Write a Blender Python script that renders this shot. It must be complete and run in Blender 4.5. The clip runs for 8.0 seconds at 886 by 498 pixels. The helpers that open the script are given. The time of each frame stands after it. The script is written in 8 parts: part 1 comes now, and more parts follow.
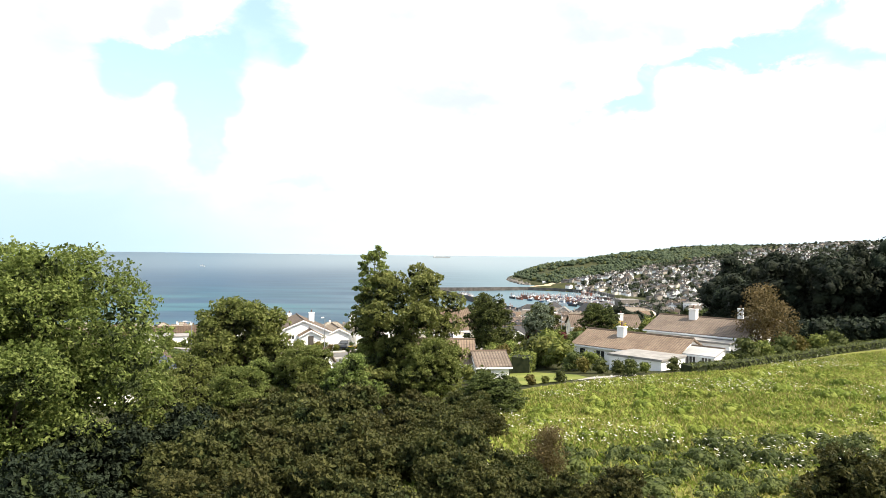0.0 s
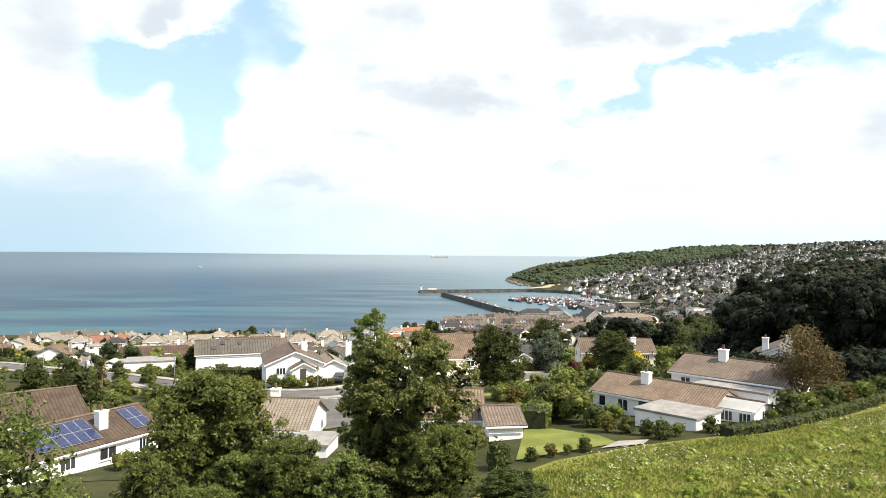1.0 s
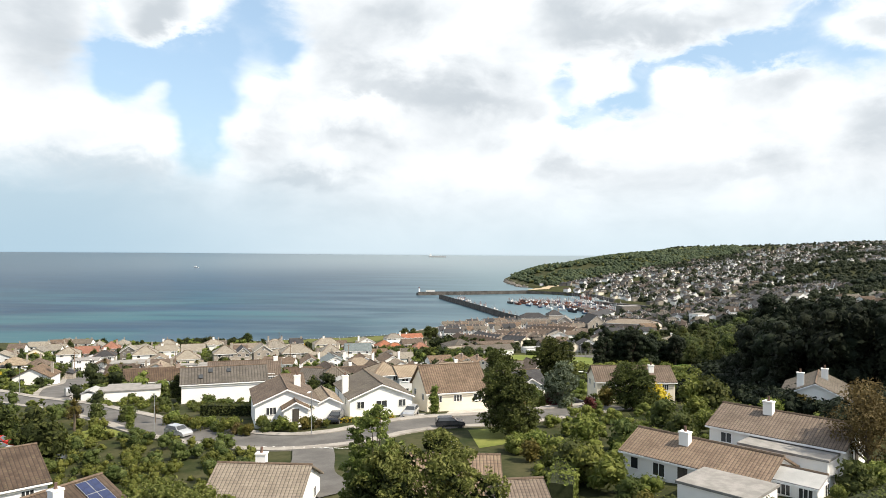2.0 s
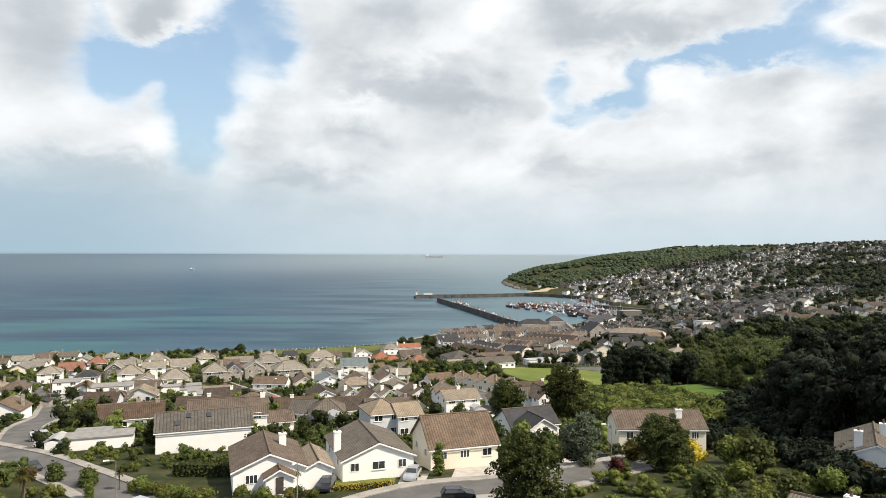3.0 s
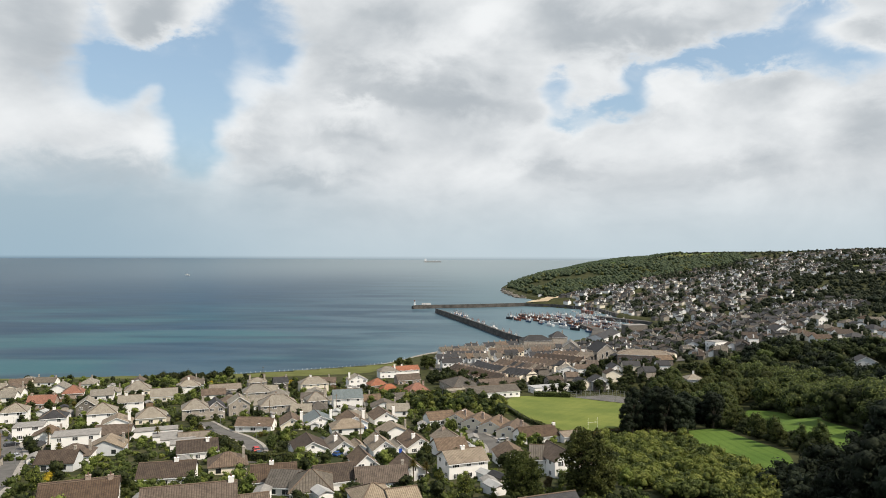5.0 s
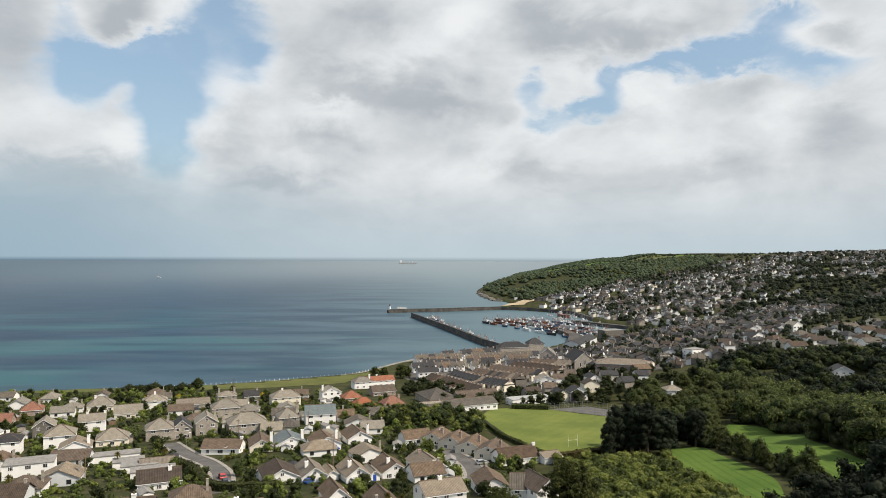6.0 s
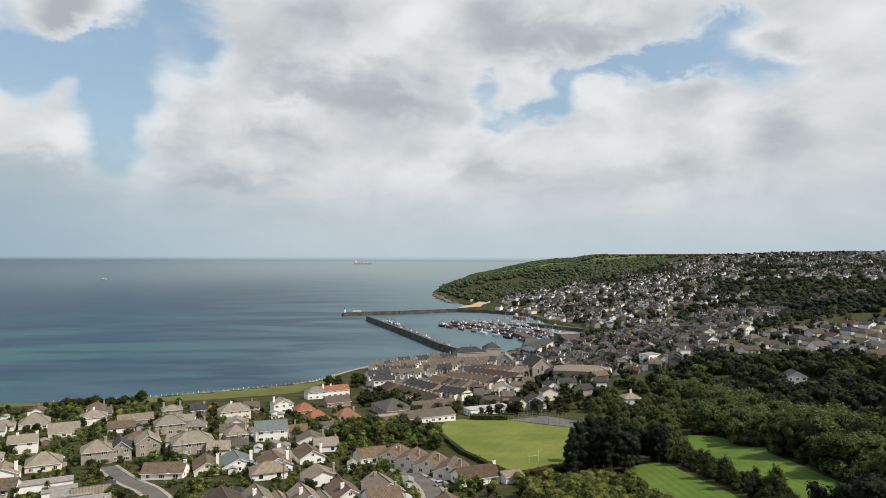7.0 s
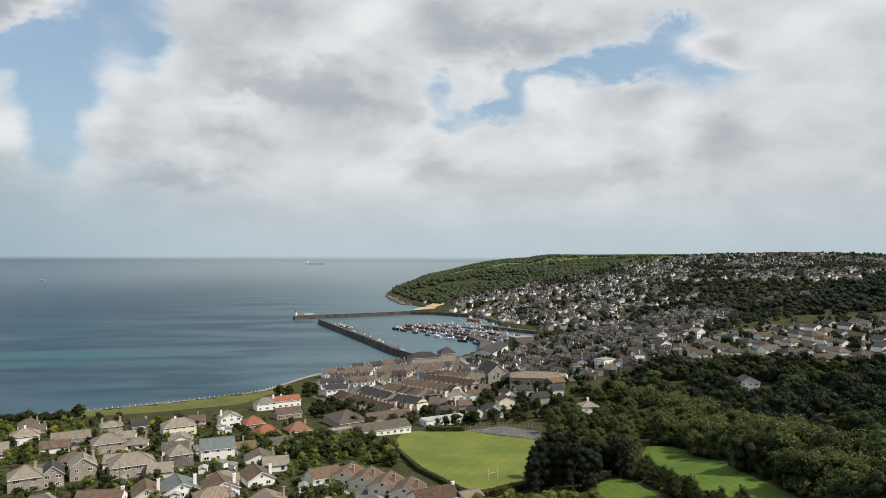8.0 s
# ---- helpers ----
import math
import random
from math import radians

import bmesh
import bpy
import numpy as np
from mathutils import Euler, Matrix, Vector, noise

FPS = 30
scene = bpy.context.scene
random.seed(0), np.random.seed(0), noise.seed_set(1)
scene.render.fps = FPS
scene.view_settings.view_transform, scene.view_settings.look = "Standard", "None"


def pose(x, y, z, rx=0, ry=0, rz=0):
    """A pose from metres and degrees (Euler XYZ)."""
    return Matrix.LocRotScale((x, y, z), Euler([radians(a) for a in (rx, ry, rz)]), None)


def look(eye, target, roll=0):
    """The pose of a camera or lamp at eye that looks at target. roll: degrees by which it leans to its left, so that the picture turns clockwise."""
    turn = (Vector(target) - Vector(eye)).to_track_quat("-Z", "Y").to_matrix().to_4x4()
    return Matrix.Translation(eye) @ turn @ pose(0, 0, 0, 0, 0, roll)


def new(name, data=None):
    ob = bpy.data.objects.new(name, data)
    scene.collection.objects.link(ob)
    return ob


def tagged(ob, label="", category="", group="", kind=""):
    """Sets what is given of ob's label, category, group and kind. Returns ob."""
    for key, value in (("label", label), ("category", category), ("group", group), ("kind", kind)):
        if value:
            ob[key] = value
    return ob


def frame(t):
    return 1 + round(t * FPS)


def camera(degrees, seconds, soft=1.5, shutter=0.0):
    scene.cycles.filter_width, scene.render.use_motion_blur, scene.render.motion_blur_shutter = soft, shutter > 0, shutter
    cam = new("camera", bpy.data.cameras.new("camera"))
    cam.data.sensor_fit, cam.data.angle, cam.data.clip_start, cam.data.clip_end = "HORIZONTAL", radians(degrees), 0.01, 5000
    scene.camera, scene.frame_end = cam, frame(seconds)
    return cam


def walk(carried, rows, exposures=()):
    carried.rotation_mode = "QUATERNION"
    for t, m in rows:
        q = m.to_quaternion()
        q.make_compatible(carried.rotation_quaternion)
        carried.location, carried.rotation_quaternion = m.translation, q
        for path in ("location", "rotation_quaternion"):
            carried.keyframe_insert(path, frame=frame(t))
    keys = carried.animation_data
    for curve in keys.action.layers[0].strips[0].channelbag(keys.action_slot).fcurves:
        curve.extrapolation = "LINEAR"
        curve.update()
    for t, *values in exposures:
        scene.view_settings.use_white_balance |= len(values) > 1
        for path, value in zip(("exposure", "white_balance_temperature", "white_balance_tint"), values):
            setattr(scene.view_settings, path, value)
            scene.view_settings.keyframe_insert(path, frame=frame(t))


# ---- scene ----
# ---------- the camera and its flight
cam = camera(65.0, 8.0, soft=0.6)
PATH = [
    (0, (0.362, 25.159, 63.913), (0.338, 27.159, 63.923), 0.6),
    (0.5, (-0.043, 29.344, 66.094), (-0.064, 31.344, 66.102), 0.5),
    (1, (-0.516, 33.666, 68.144), (-0.534, 35.666, 68.152), 0.5),
    (1.5, (-1.122, 38.32, 70.24), (-1.137, 40.319, 70.247), 0.5),
    (3, (-3.079, 56.555, 77.913), (-3.08, 58.555, 77.916), 0.2),
    (3.5, (-3.386, 65.11, 81.383), (-3.385, 67.11, 81.389), 0.2),
    (4, (-3.609, 70.114, 83.43), (-3.607, 72.113, 83.437), 0.2),
    (5.5, (-4.367, 84.537, 89.144), (-4.356, 86.537, 89.159), 0.3),
    (6, (-4.378, 88.326, 91.504), (-4.303, 90.324, 91.519), 0.2),
    (6.5, (-4.437, 93.365, 93.275), (-4.302, 95.361, 93.29), 0.2),
    (7, (-4.625, 97.895, 95.163), (-4.422, 99.885, 95.178), 0.2),
    (7.5, (-4.909, 102.333, 97.218), (-4.66, 104.317, 97.233), 0.2),
    (8, (-4.856, 106.97, 98.922), (-4.519, 108.942, 98.936), 0.2),
]
EXPOSURES = [(0, 1.16), (0.5, 1.05), (1, 0.93), (1.5, 0.8), (3, 0.41), (3.5, 0.32), (4, 0.27), (5.5, 0.18), (8, 0.06)]
walk(cam, [(t, look(eye, target, roll)) for t, eye, target, roll in PATH], EXPOSURES)

# ---------- sun and sky
SUN_EL, SUN_AZ = radians(50), radians(-25)
sun_dir = Vector((math.cos(SUN_EL) * math.cos(SUN_AZ), math.cos(SUN_EL) * math.sin(SUN_AZ), math.sin(SUN_EL)))
sun = new("sun", bpy.data.lights.new("sun", "SUN"))
sun.data.energy, sun.data.angle, sun.data.color = 5.0, radians(0.53), (1.0, 0.885, 0.73)
sun.matrix_world = look((0, 0, 300), Vector((0, 0, 300)) - sun_dir)


class Nodes:
    """Short hand for building a node tree."""

    def __init__(self, tree):
        self.tree = tree
        tree.nodes.clear()

    def add(self, kind, **inputs):
        n = self.tree.nodes.new(kind)
        for key, value in inputs.items():
            self.put(n, key.replace("_", " "), value)
        return n

    def put(self, n, key, value):
        slot = n.inputs[int(key[1:])] if key[0] == "i" and key[1:].isdigit() else n.inputs[key]
        if isinstance(value, bpy.types.NodeSocket):
            self.tree.links.new(value, slot)
        elif isinstance(value, bpy.types.Node):
            self.tree.links.new(value.outputs[0], slot)
        else:
            slot.default_value = value

    def math(self, op, a, b=0.0, clamp=False):
        n = self.add("ShaderNodeMath", i0=a, i1=b)
        n.operation, n.use_clamp = op, clamp
        return n.outputs[0]

    def ramp(self, value, low, high, a=0.0, b=1.0, smooth=True):
        n = self.add("ShaderNodeMapRange")
        n.interpolation_type = "SMOOTHSTEP" if smooth else "LINEAR"
        for i, v in enumerate((value, low, high, a, b)):
            self.put(n, f"i{i}", v)
        return n.outputs[0]

    def mix(self, f, a, b, kind="MIX"):
        n = self.add("ShaderNodeMix")
        n.data_type, n.blend_type = "RGBA", kind
        for i, v in ((0, f), (6, a), (7, b)):
            self.put(n, f"i{i}", (*v, 1) if isinstance(v, tuple) and len(v) == 3 else v)
        return n.outputs[2]

    def noise(self, vector, scale, detail=4.0, rough=0.55, distort=0.0):
        n = self.add("ShaderNodeTexNoise", Scale=scale, Detail=detail, Roughness=rough, Distortion=distort)
        if vector is not None:
            self.put(n, "Vector", vector)
        return n.outputs[0]


world = bpy.data.worlds.new("sky")
scene.world = world
world.use_nodes = True
W = Nodes(world.node_tree)
direction = W.add("ShaderNodeTexCoord").outputs["Generated"]
sky = W.add("ShaderNodeTexSky")
sky.sky_type, sky.sun_disc, sky.sun_elevation, sky.sun_rotation = "NISHITA", False, SUN_EL, math.pi / 2 - SUN_AZ
sky.altitude, sky.air_density, sky.dust_density, sky.ozone_density = 60.0, 1.0, 1.5, 1.5
xyz = W.add("ShaderNodeSeparateXYZ", Vector=direction)
dx, dy, dz = xyz.outputs[0], xyz.outputs[1], xyz.outputs[2]
ahead = W.math("MAXIMUM", dy, 0.15)
su, sv = W.math("DIVIDE", dx, ahead), W.math("DIVIDE", dz, ahead)
stretch = W.add("ShaderNodeVectorMath", i0=direction, i1=(1.0, 1.0, 1.75))
stretch.operation = "MULTIPLY"
billow = W.noise(stretch.outputs[0], 4.6, 8.0, 0.52, 0.25)
wisp = W.noise(stretch.outputs[0], 13.0, 7.0, 0.6, 0.3)
sway = W.noise(stretch.outputs[0], 5.5, 4.0, 0.6)
su = W.math("ADD", su, W.math("MULTIPLY", W.math("SUBTRACT", sway, 0.5), 0.13))
sv = W.math("ADD", sv, W.math("MULTIPLY", W.math("SUBTRACT", wisp, 0.5), 0.10))
# gaps between the cloud banks, and their grey and white stretches: middle and half-size as slopes to the right and upward, a lean, a weight
GAPS = [
    (-0.282, 0.346, 0.06, 0.044, 0, 1), (-0.388, 0.286, 0.101, 0.027, 0, 1), (-0.429, 0.244, 0.106, 0.044, 0, 1), (-0.498, 0.277, 0.042, 0.047, 0, 1), (-0.347, 0.208, 0.051, 0.039, 0, 1),
    (-0.349, 0.164, 0.042, 0.036, 0, 1.1), (-0.352, 0.118, 0.05, 0.03, 0, 0.9), (-0.335, 0.275, 0.06, 0.05, 0, 0.7), (-0.25, 0.16, 0.03, 0.05, 0, -0.4), (-0.234, 0.285, 0.033, 0.042, 0, 0.9), (-0.51, 0.342, 0.027, 0.024, 0, 0.6), (-0.412, 0.348, 0.061, 0.028, 0, -1.1),
    (-0.425, 0.221, 0.026, 0.024, 0, -0.5), (-0.368, 0.26, 0.018, 0.015, 0, -0.4), (0.153, 0.234, 0.026, 0.027, 0, 0.9), (0.169, 0.191, 0.044, 0.018, 0, 0.9), (0.238, 0.21, 0.051, 0.016, 0, 1),
    (0.28, 0.244, 0.026, 0.044, 0, 1), (0.344, 0.277, 0.083, 0.018, 0.14, 1), (0.433, 0.289, 0.065, 0.027, 0, 1), (0.506, 0.319, 0.07, 0.03, 0.35, 1), (0.579, 0.283, 0.088, 0.027, 0, 1),
    (0.547, 0.355, 0.056, 0.015, 0, 0.6), (0.616, 0.327, 0.045, 0.02, 0, -0.8), (0.466, 0.252, 0.033, 0.021, 0, -0.35)]
GREYS = [
    (-0.063, 0.236, 0.098, 0.028, -0.22, 1), (0.043, 0.213, 0.065, 0.021, 0, 0.8), (0.303, 0.325, 0.122, 0.029, 0.08, 1.1), (0.181, 0.334, 0.065, 0.034, 0, 0.9), (-0.079, 0.342, 0.045, 0.031, 0, 0.7),
    (-0.494, 0.116, 0.098, 0.02, 0, 0.9), (-0.144, 0.163, 0.077, 0.018, 0, 0.7), (-0.282, 0.148, 0.037, 0.02, 0, 0.6), (-0.209, 0.104, 0.069, 0.013, 0, 0.7), (0.62, 0.191, 0.057, 0.034, 0, 0.9),
    (-0.412, 0.332, 0.053, 0.021, 0, 0.6), (0.449, 0.122, 0.114, 0.021, 0, 0.6), (0.181, 0.122, 0.073, 0.016, 0, 0.5), (-0.299, 0.252, 0.039, 0.033, 0, -0.9), (-0.412, 0.163, 0.042, 0.021, 0, -0.9),
    (0.336, 0.232, 0.037, 0.026, 0, -0.9), (0.214, 0.26, 0.041, 0.031, 0, -0.8), (0.067, 0.334, 0.053, 0.026, 0, -0.8), (-0.112, 0.208, 0.053, 0.016, 0, -0.7), (0.108, 0.155, 0.037, 0.031, 0, -0.7),
    (0.531, 0.226, 0.053, 0.021, 0, -0.7), (-0.022, 0.297, 0.061, 0.024, 0, -0.7), (-0.584, 0.317, 0.075, 0.07, 0, 0.8)]


def spread(rows, u_at, v_at):
    """The sum of soft patches in a direction of the sky."""
    total = 0.0
    for gu, gv, gw, gh, lean, weight in rows:
        c, s = math.cos(lean), math.sin(lean)
        u0, v0 = W.math("SUBTRACT", u_at, gu), W.math("SUBTRACT", v_at, gv)
        p = W.math("ADD", W.math("MULTIPLY", u0, c / gw), W.math("MULTIPLY", v0, s / gw))
        q = W.math("SUBTRACT", W.math("MULTIPLY", v0, c / gh), W.math("MULTIPLY", u0, s / gh))
        r2 = W.math("ADD", W.math("MULTIPLY", p, p), W.math("MULTIPLY", q, q))
        total = W.math("ADD", W.math("MULTIPLY", W.math("POWER", 2.718, W.math("MULTIPLY", r2, -1.0)), weight), total)
    return total


front = W.ramp(dy, 0.1, 0.4)
gap = W.math("MULTIPLY", W.math("MINIMUM", spread(GAPS, su, sv), 1.1), front)
grey = W.math("MULTIPLY", spread(GREYS, su, sv), front)
puff = W.math("ADD", W.math("MULTIPLY", W.math("SUBTRACT", billow, 0.5), 0.85), W.math("MULTIPLY", W.math("SUBTRACT", wisp, 0.5), 0.62))
open_sky = W.math("ADD", W.ramp(dy, 0.35, -0.2, 0.0, 0.42), W.ramp(dz, 0.42, 0.72, 0.0, 0.36))
cover = W.math("SUBTRACT", W.math("ADD", puff, 0.72), W.math("ADD", W.math("MULTIPLY", gap, 0.78), open_sky))
cloud = W.ramp(cover, -0.16, 0.60)
# tops towards the light are white, the thick undersides grey
higher = W.add("ShaderNodeVectorMath", i0=stretch.outputs[0], i1=(0.03, 0.0, 0.075))
billow_up = W.noise(higher.outputs[0], 4.6, 6.0, 0.55, 0.25)
thick = W.math("ADD", W.math("MULTIPLY", W.math("SUBTRACT", billow_up, billow), 0.85), W.math("MULTIPLY", W.math("SUBTRACT", cover, 0.66), 0.35))
thick = W.math("ADD", W.math("ADD", thick, W.math("MULTIPLY", grey, 0.22)), W.math("MULTIPLY", W.math("SUBTRACT", wisp, 0.5), -0.28))
tone = W.ramp(thick, -0.24, 0.36)
cloud_colour = W.mix(tone, (0.855, 0.875, 0.885), (0.445, 0.485, 0.52))
blue = W.mix(1.0, sky.outputs[0], (0.145, 0.15, 0.15), "MULTIPLY")
veil = W.math("SUBTRACT", W.ramp(dz, 0.0, 0.28, 0.82, 0.46), W.ramp(dz, 0.36, 0.6, 0.0, 0.25))
blue = W.mix(veil, blue, (0.42, 0.56, 0.66))
air = W.mix(cloud, blue, cloud_colour)
west_haze = W.ramp(su, 0.0, -0.6)
air = W.mix(W.math("MULTIPLY", W.math("MULTIPLY", west_haze, 0.9), W.ramp(sv, 0.17, 0.07)), air, (0.365, 0.475, 0.545))
air = W.mix(W.ramp(dz, -0.01, 0.125, 0.92, 0.0), air, W.mix(west_haze, (0.50, 0.595, 0.65), (0.34, 0.465, 0.555)))
# beyond the edge of the water sheet the far sea goes on to the horizon
horizon = W.ramp(dz, -0.0105, -0.003)
air = W.mix(horizon, W.mix(W.ramp(su, 0.06, -0.6), (0.33, 0.40, 0.44), (0.125, 0.20, 0.265)), air)
back = W.add("ShaderNodeBackground", Color=air, Strength=0.9)
W.add("ShaderNodeOutputWorld", Surface=back.outputs[0])

# ---------- materials
def surface(name, a, b, scale=2.0, rough=0.85, fine=30.0, bump=0.15, spec=0.3, patch=0.5, metal=0.0, coords="Object"):
    """A material of two tones: broad patches, fine grain and a little relief."""
    m = bpy.data.materials.new(name)
    m.use_nodes = True
    n = Nodes(m.node_tree)
    at = n.add("ShaderNodeTexCoord").outputs[coords]
    broad, grain = n.noise(at, scale, 5.0, 0.6), n.noise(at, fine, 3.0, 0.6)
    f = n.ramp(n.math("ADD", n.math("MULTIPLY", broad, 0.75), n.math("MULTIPLY", grain, 0.25)), 0.5 - 0.28 * patch, 0.5 + 0.28 * patch)
    colour = n.mix(f, a, b)
    hump = n.add("ShaderNodeBump", Strength=bump, Distance=0.05, Height=grain)
    shader = n.add("ShaderNodeBsdfPrincipled", Base_Color=colour, Roughness=rough, Metallic=metal, Normal=hump)
    shader.inputs["Specular IOR Level"].default_value = spec
    n.add("ShaderNodeOutputMaterial", Surface=shader)
    return m


def tiled(name, a, b, moss, rib=0.30, course=0.34, deep=0.5, rough=0.8):
    """Roof tiles laid out in metres along the ridge and down the slope: ribs, courses, weathering and lichen."""
    m = bpy.data.materials.new(name)
    m.use_nodes = True
    n = Nodes(m.node_tree)
    uv = n.add("ShaderNodeTexCoord").outputs["UV"]
    place = n.add("ShaderNodeTexCoord").outputs["Object"]
    parts_uv = n.add("ShaderNodeSeparateXYZ", Vector=uv)
    u, v = n.math("DIVIDE", parts_uv.outputs[0], rib), n.math("DIVIDE", parts_uv.outputs[1], course)
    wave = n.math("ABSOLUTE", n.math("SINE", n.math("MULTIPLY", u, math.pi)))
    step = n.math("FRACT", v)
    cell = n.add("ShaderNodeCombineXYZ", X=n.math("FLOOR", u), Y=n.math("FLOOR", v), Z=0.0)
    each = n.add("ShaderNodeTexWhiteNoise", Vector=cell).outputs[0]
    whole = n.add("ShaderNodeObjectInfo").outputs["Random"]
    stain = n.noise(place, 0.55, 5.0, 0.65)
    f = n.math("ADD", n.math("MULTIPLY", each, 0.16), n.math("MULTIPLY", stain, 0.84))
    colour = n.mix(n.ramp(f, 0.3, 0.7), a, b)
    colour = n.mix(n.math("MULTIPLY", n.ramp(n.noise(place, 1.7, 6.0, 0.7), 0.52, 0.72), 0.65), colour, moss)
    # shade in the rib grooves and below the course laps painted into the colour
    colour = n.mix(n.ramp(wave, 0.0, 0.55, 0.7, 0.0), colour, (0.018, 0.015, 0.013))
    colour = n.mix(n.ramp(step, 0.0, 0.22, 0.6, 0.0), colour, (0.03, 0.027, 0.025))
    tint = n.add("ShaderNodeHueSaturation", Hue=0.5, Saturation=n.ramp(whole, 0.0, 1.0, 0.8, 1.15, False), Value=n.ramp(whole, 0.0, 1.0, 0.85, 1.18, False), Color=colour)
    relief = n.math("ADD", n.math("MULTIPLY", wave, 0.6), n.math("MULTIPLY", step, 0.4))
    hump = n.add("ShaderNodeBump", Strength=deep, Distance=0.06, Height=relief)
    shader = n.add("ShaderNodeBsdfPrincipled", Base_Color=tint, Roughness=rough, Normal=hump)
    shader.inputs["Specular IOR Level"].default_value = 0.25
    n.add("ShaderNodeOutputMaterial", Surface=shader)
    return m


def foliage(name, a, b, c, rough=0.6, shine=0.12, through_light=0.32, gap_shade=0.35):
    """Leaves: tone differs leaf by leaf and branch by branch, with the fine broken relief of a leafy surface."""
    m = bpy.data.materials.new(name)
    m.use_nodes = True
    n = Nodes(m.node_tree)
    each = n.add("ShaderNodeNewGeometry").outputs["Random Per Island"]
    place = n.add("ShaderNodeTexCoord").outputs["Object"]
    whole = n.add("ShaderNodeObjectInfo").outputs["Random"]
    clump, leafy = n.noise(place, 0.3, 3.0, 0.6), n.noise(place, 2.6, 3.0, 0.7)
    colour = n.mix(n.ramp(clump, 0.38, 0.62), a, b)
    colour = n.mix(n.ramp(each, 0.45, 1.0, 0.0, 0.75, False), colour, c)
    # shade in the gaps between leaves put into the colour by noise
    colour = n.mix(n.ramp(leafy, 0.36, 0.58, gap_shade, 0.0), colour, tuple(0.35 * q for q in a))
    tint = n.add("ShaderNodeHueSaturation", Hue=n.ramp(whole, 0.0, 1.0, 0.485, 0.515, False), Saturation=1.0, Value=n.ramp(whole, 0.0, 1.0, 0.82, 1.2, False), Color=colour)
    hump = n.add("ShaderNodeBump", Strength=0.7, Distance=0.5, Height=leafy)
    shader = n.add("ShaderNodeBsdfPrincipled", Base_Color=tint, Roughness=rough, Normal=hump)
    shader.inputs["Specular IOR Level"].default_value = shine
    thin = n.add("ShaderNodeBsdfTranslucent", Color=tint)
    both = n.add("ShaderNodeMixShader", i0=through_light, i1=shader.outputs[0], i2=thin.outputs[0])
    n.add("ShaderNodeOutputMaterial", Surface=both)
    return m


def mown(name, a, b, lines, wide, lean):
    """Mown or cropped grass: broad tones, and faint wheel lines lying across the field."""
    m = bpy.data.materials.new(name)
    m.use_nodes = True
    n = Nodes(m.node_tree)
    at = n.add("ShaderNodeTexCoord").outputs["Object"]
    broad, grain = n.noise(at, 0.045, 5.0, 0.65), n.noise(at, 1.3, 4.0, 0.7)
    turned = n.add("ShaderNodeMapping", Vector=at)
    turned.inputs["Rotation"].default_value = (0, 0, lean)
    turned.inputs["Scale"].default_value = (1 / wide, 1 / wide, 1)
    wave = n.add("ShaderNodeTexWave", Vector=turned, Scale=0.314, Distortion=1.6, Detail=2.0, Detail_Scale=0.3)
    f = n.math("ADD", n.math("MULTIPLY", broad, 0.7), n.math("MULTIPLY", grain, 0.3))
    colour = n.mix(n.ramp(f, 0.36, 0.64), a, b)
    colour = n.mix(n.ramp(wave.outputs[1], 0.55, 0.95, 0.0, lines), colour, tuple(0.45 * q for q in a))
    hump = n.add("ShaderNodeBump", Strength=0.6, Distance=0.12, Height=grain)
    shader = n.add("ShaderNodeBsdfPrincipled", Base_Color=colour, Roughness=0.95, Normal=hump)
    shader.inputs["Specular IOR Level"].default_value = 0.1
    n.add("ShaderNodeOutputMaterial", Surface=shader)
    return m


def masonry(name, a, b, joint, wide=0.5, high=0.22):
    """Coursed rubble: blocks of two tones with pale joints, laid by the wall's own UV in metres."""
    m = bpy.data.materials.new(name)
    m.use_nodes = True
    n = Nodes(m.node_tree)
    uv = n.add("ShaderNodeTexCoord").outputs["UV"]
    brick = n.add("ShaderNodeTexBrick", Vector=uv, Color1=(*a, 1), Color2=(*b, 1), Mortar=(*joint, 1), Scale=1.0, Mortar_Size=0.018, Brick_Width=wide, Row_Height=high)
    place = n.add("ShaderNodeTexCoord").outputs["Object"]
    colour = n.mix(n.ramp(n.noise(place, 0.7, 5.0, 0.6), 0.35, 0.75, 0.0, 0.45), brick.outputs[0], (0.10, 0.09, 0.08))
    hump = n.add("ShaderNodeBump", Strength=0.4, Distance=0.03, Height=n.math("ADD", brick.outputs[1], n.noise(place, 9.0, 3.0, 0.6)))
    shader = n.add("ShaderNodeBsdfPrincipled", Base_Color=colour, Roughness=0.9, Normal=hump)
    n.add("ShaderNodeOutputMaterial", Surface=shader)
    return m


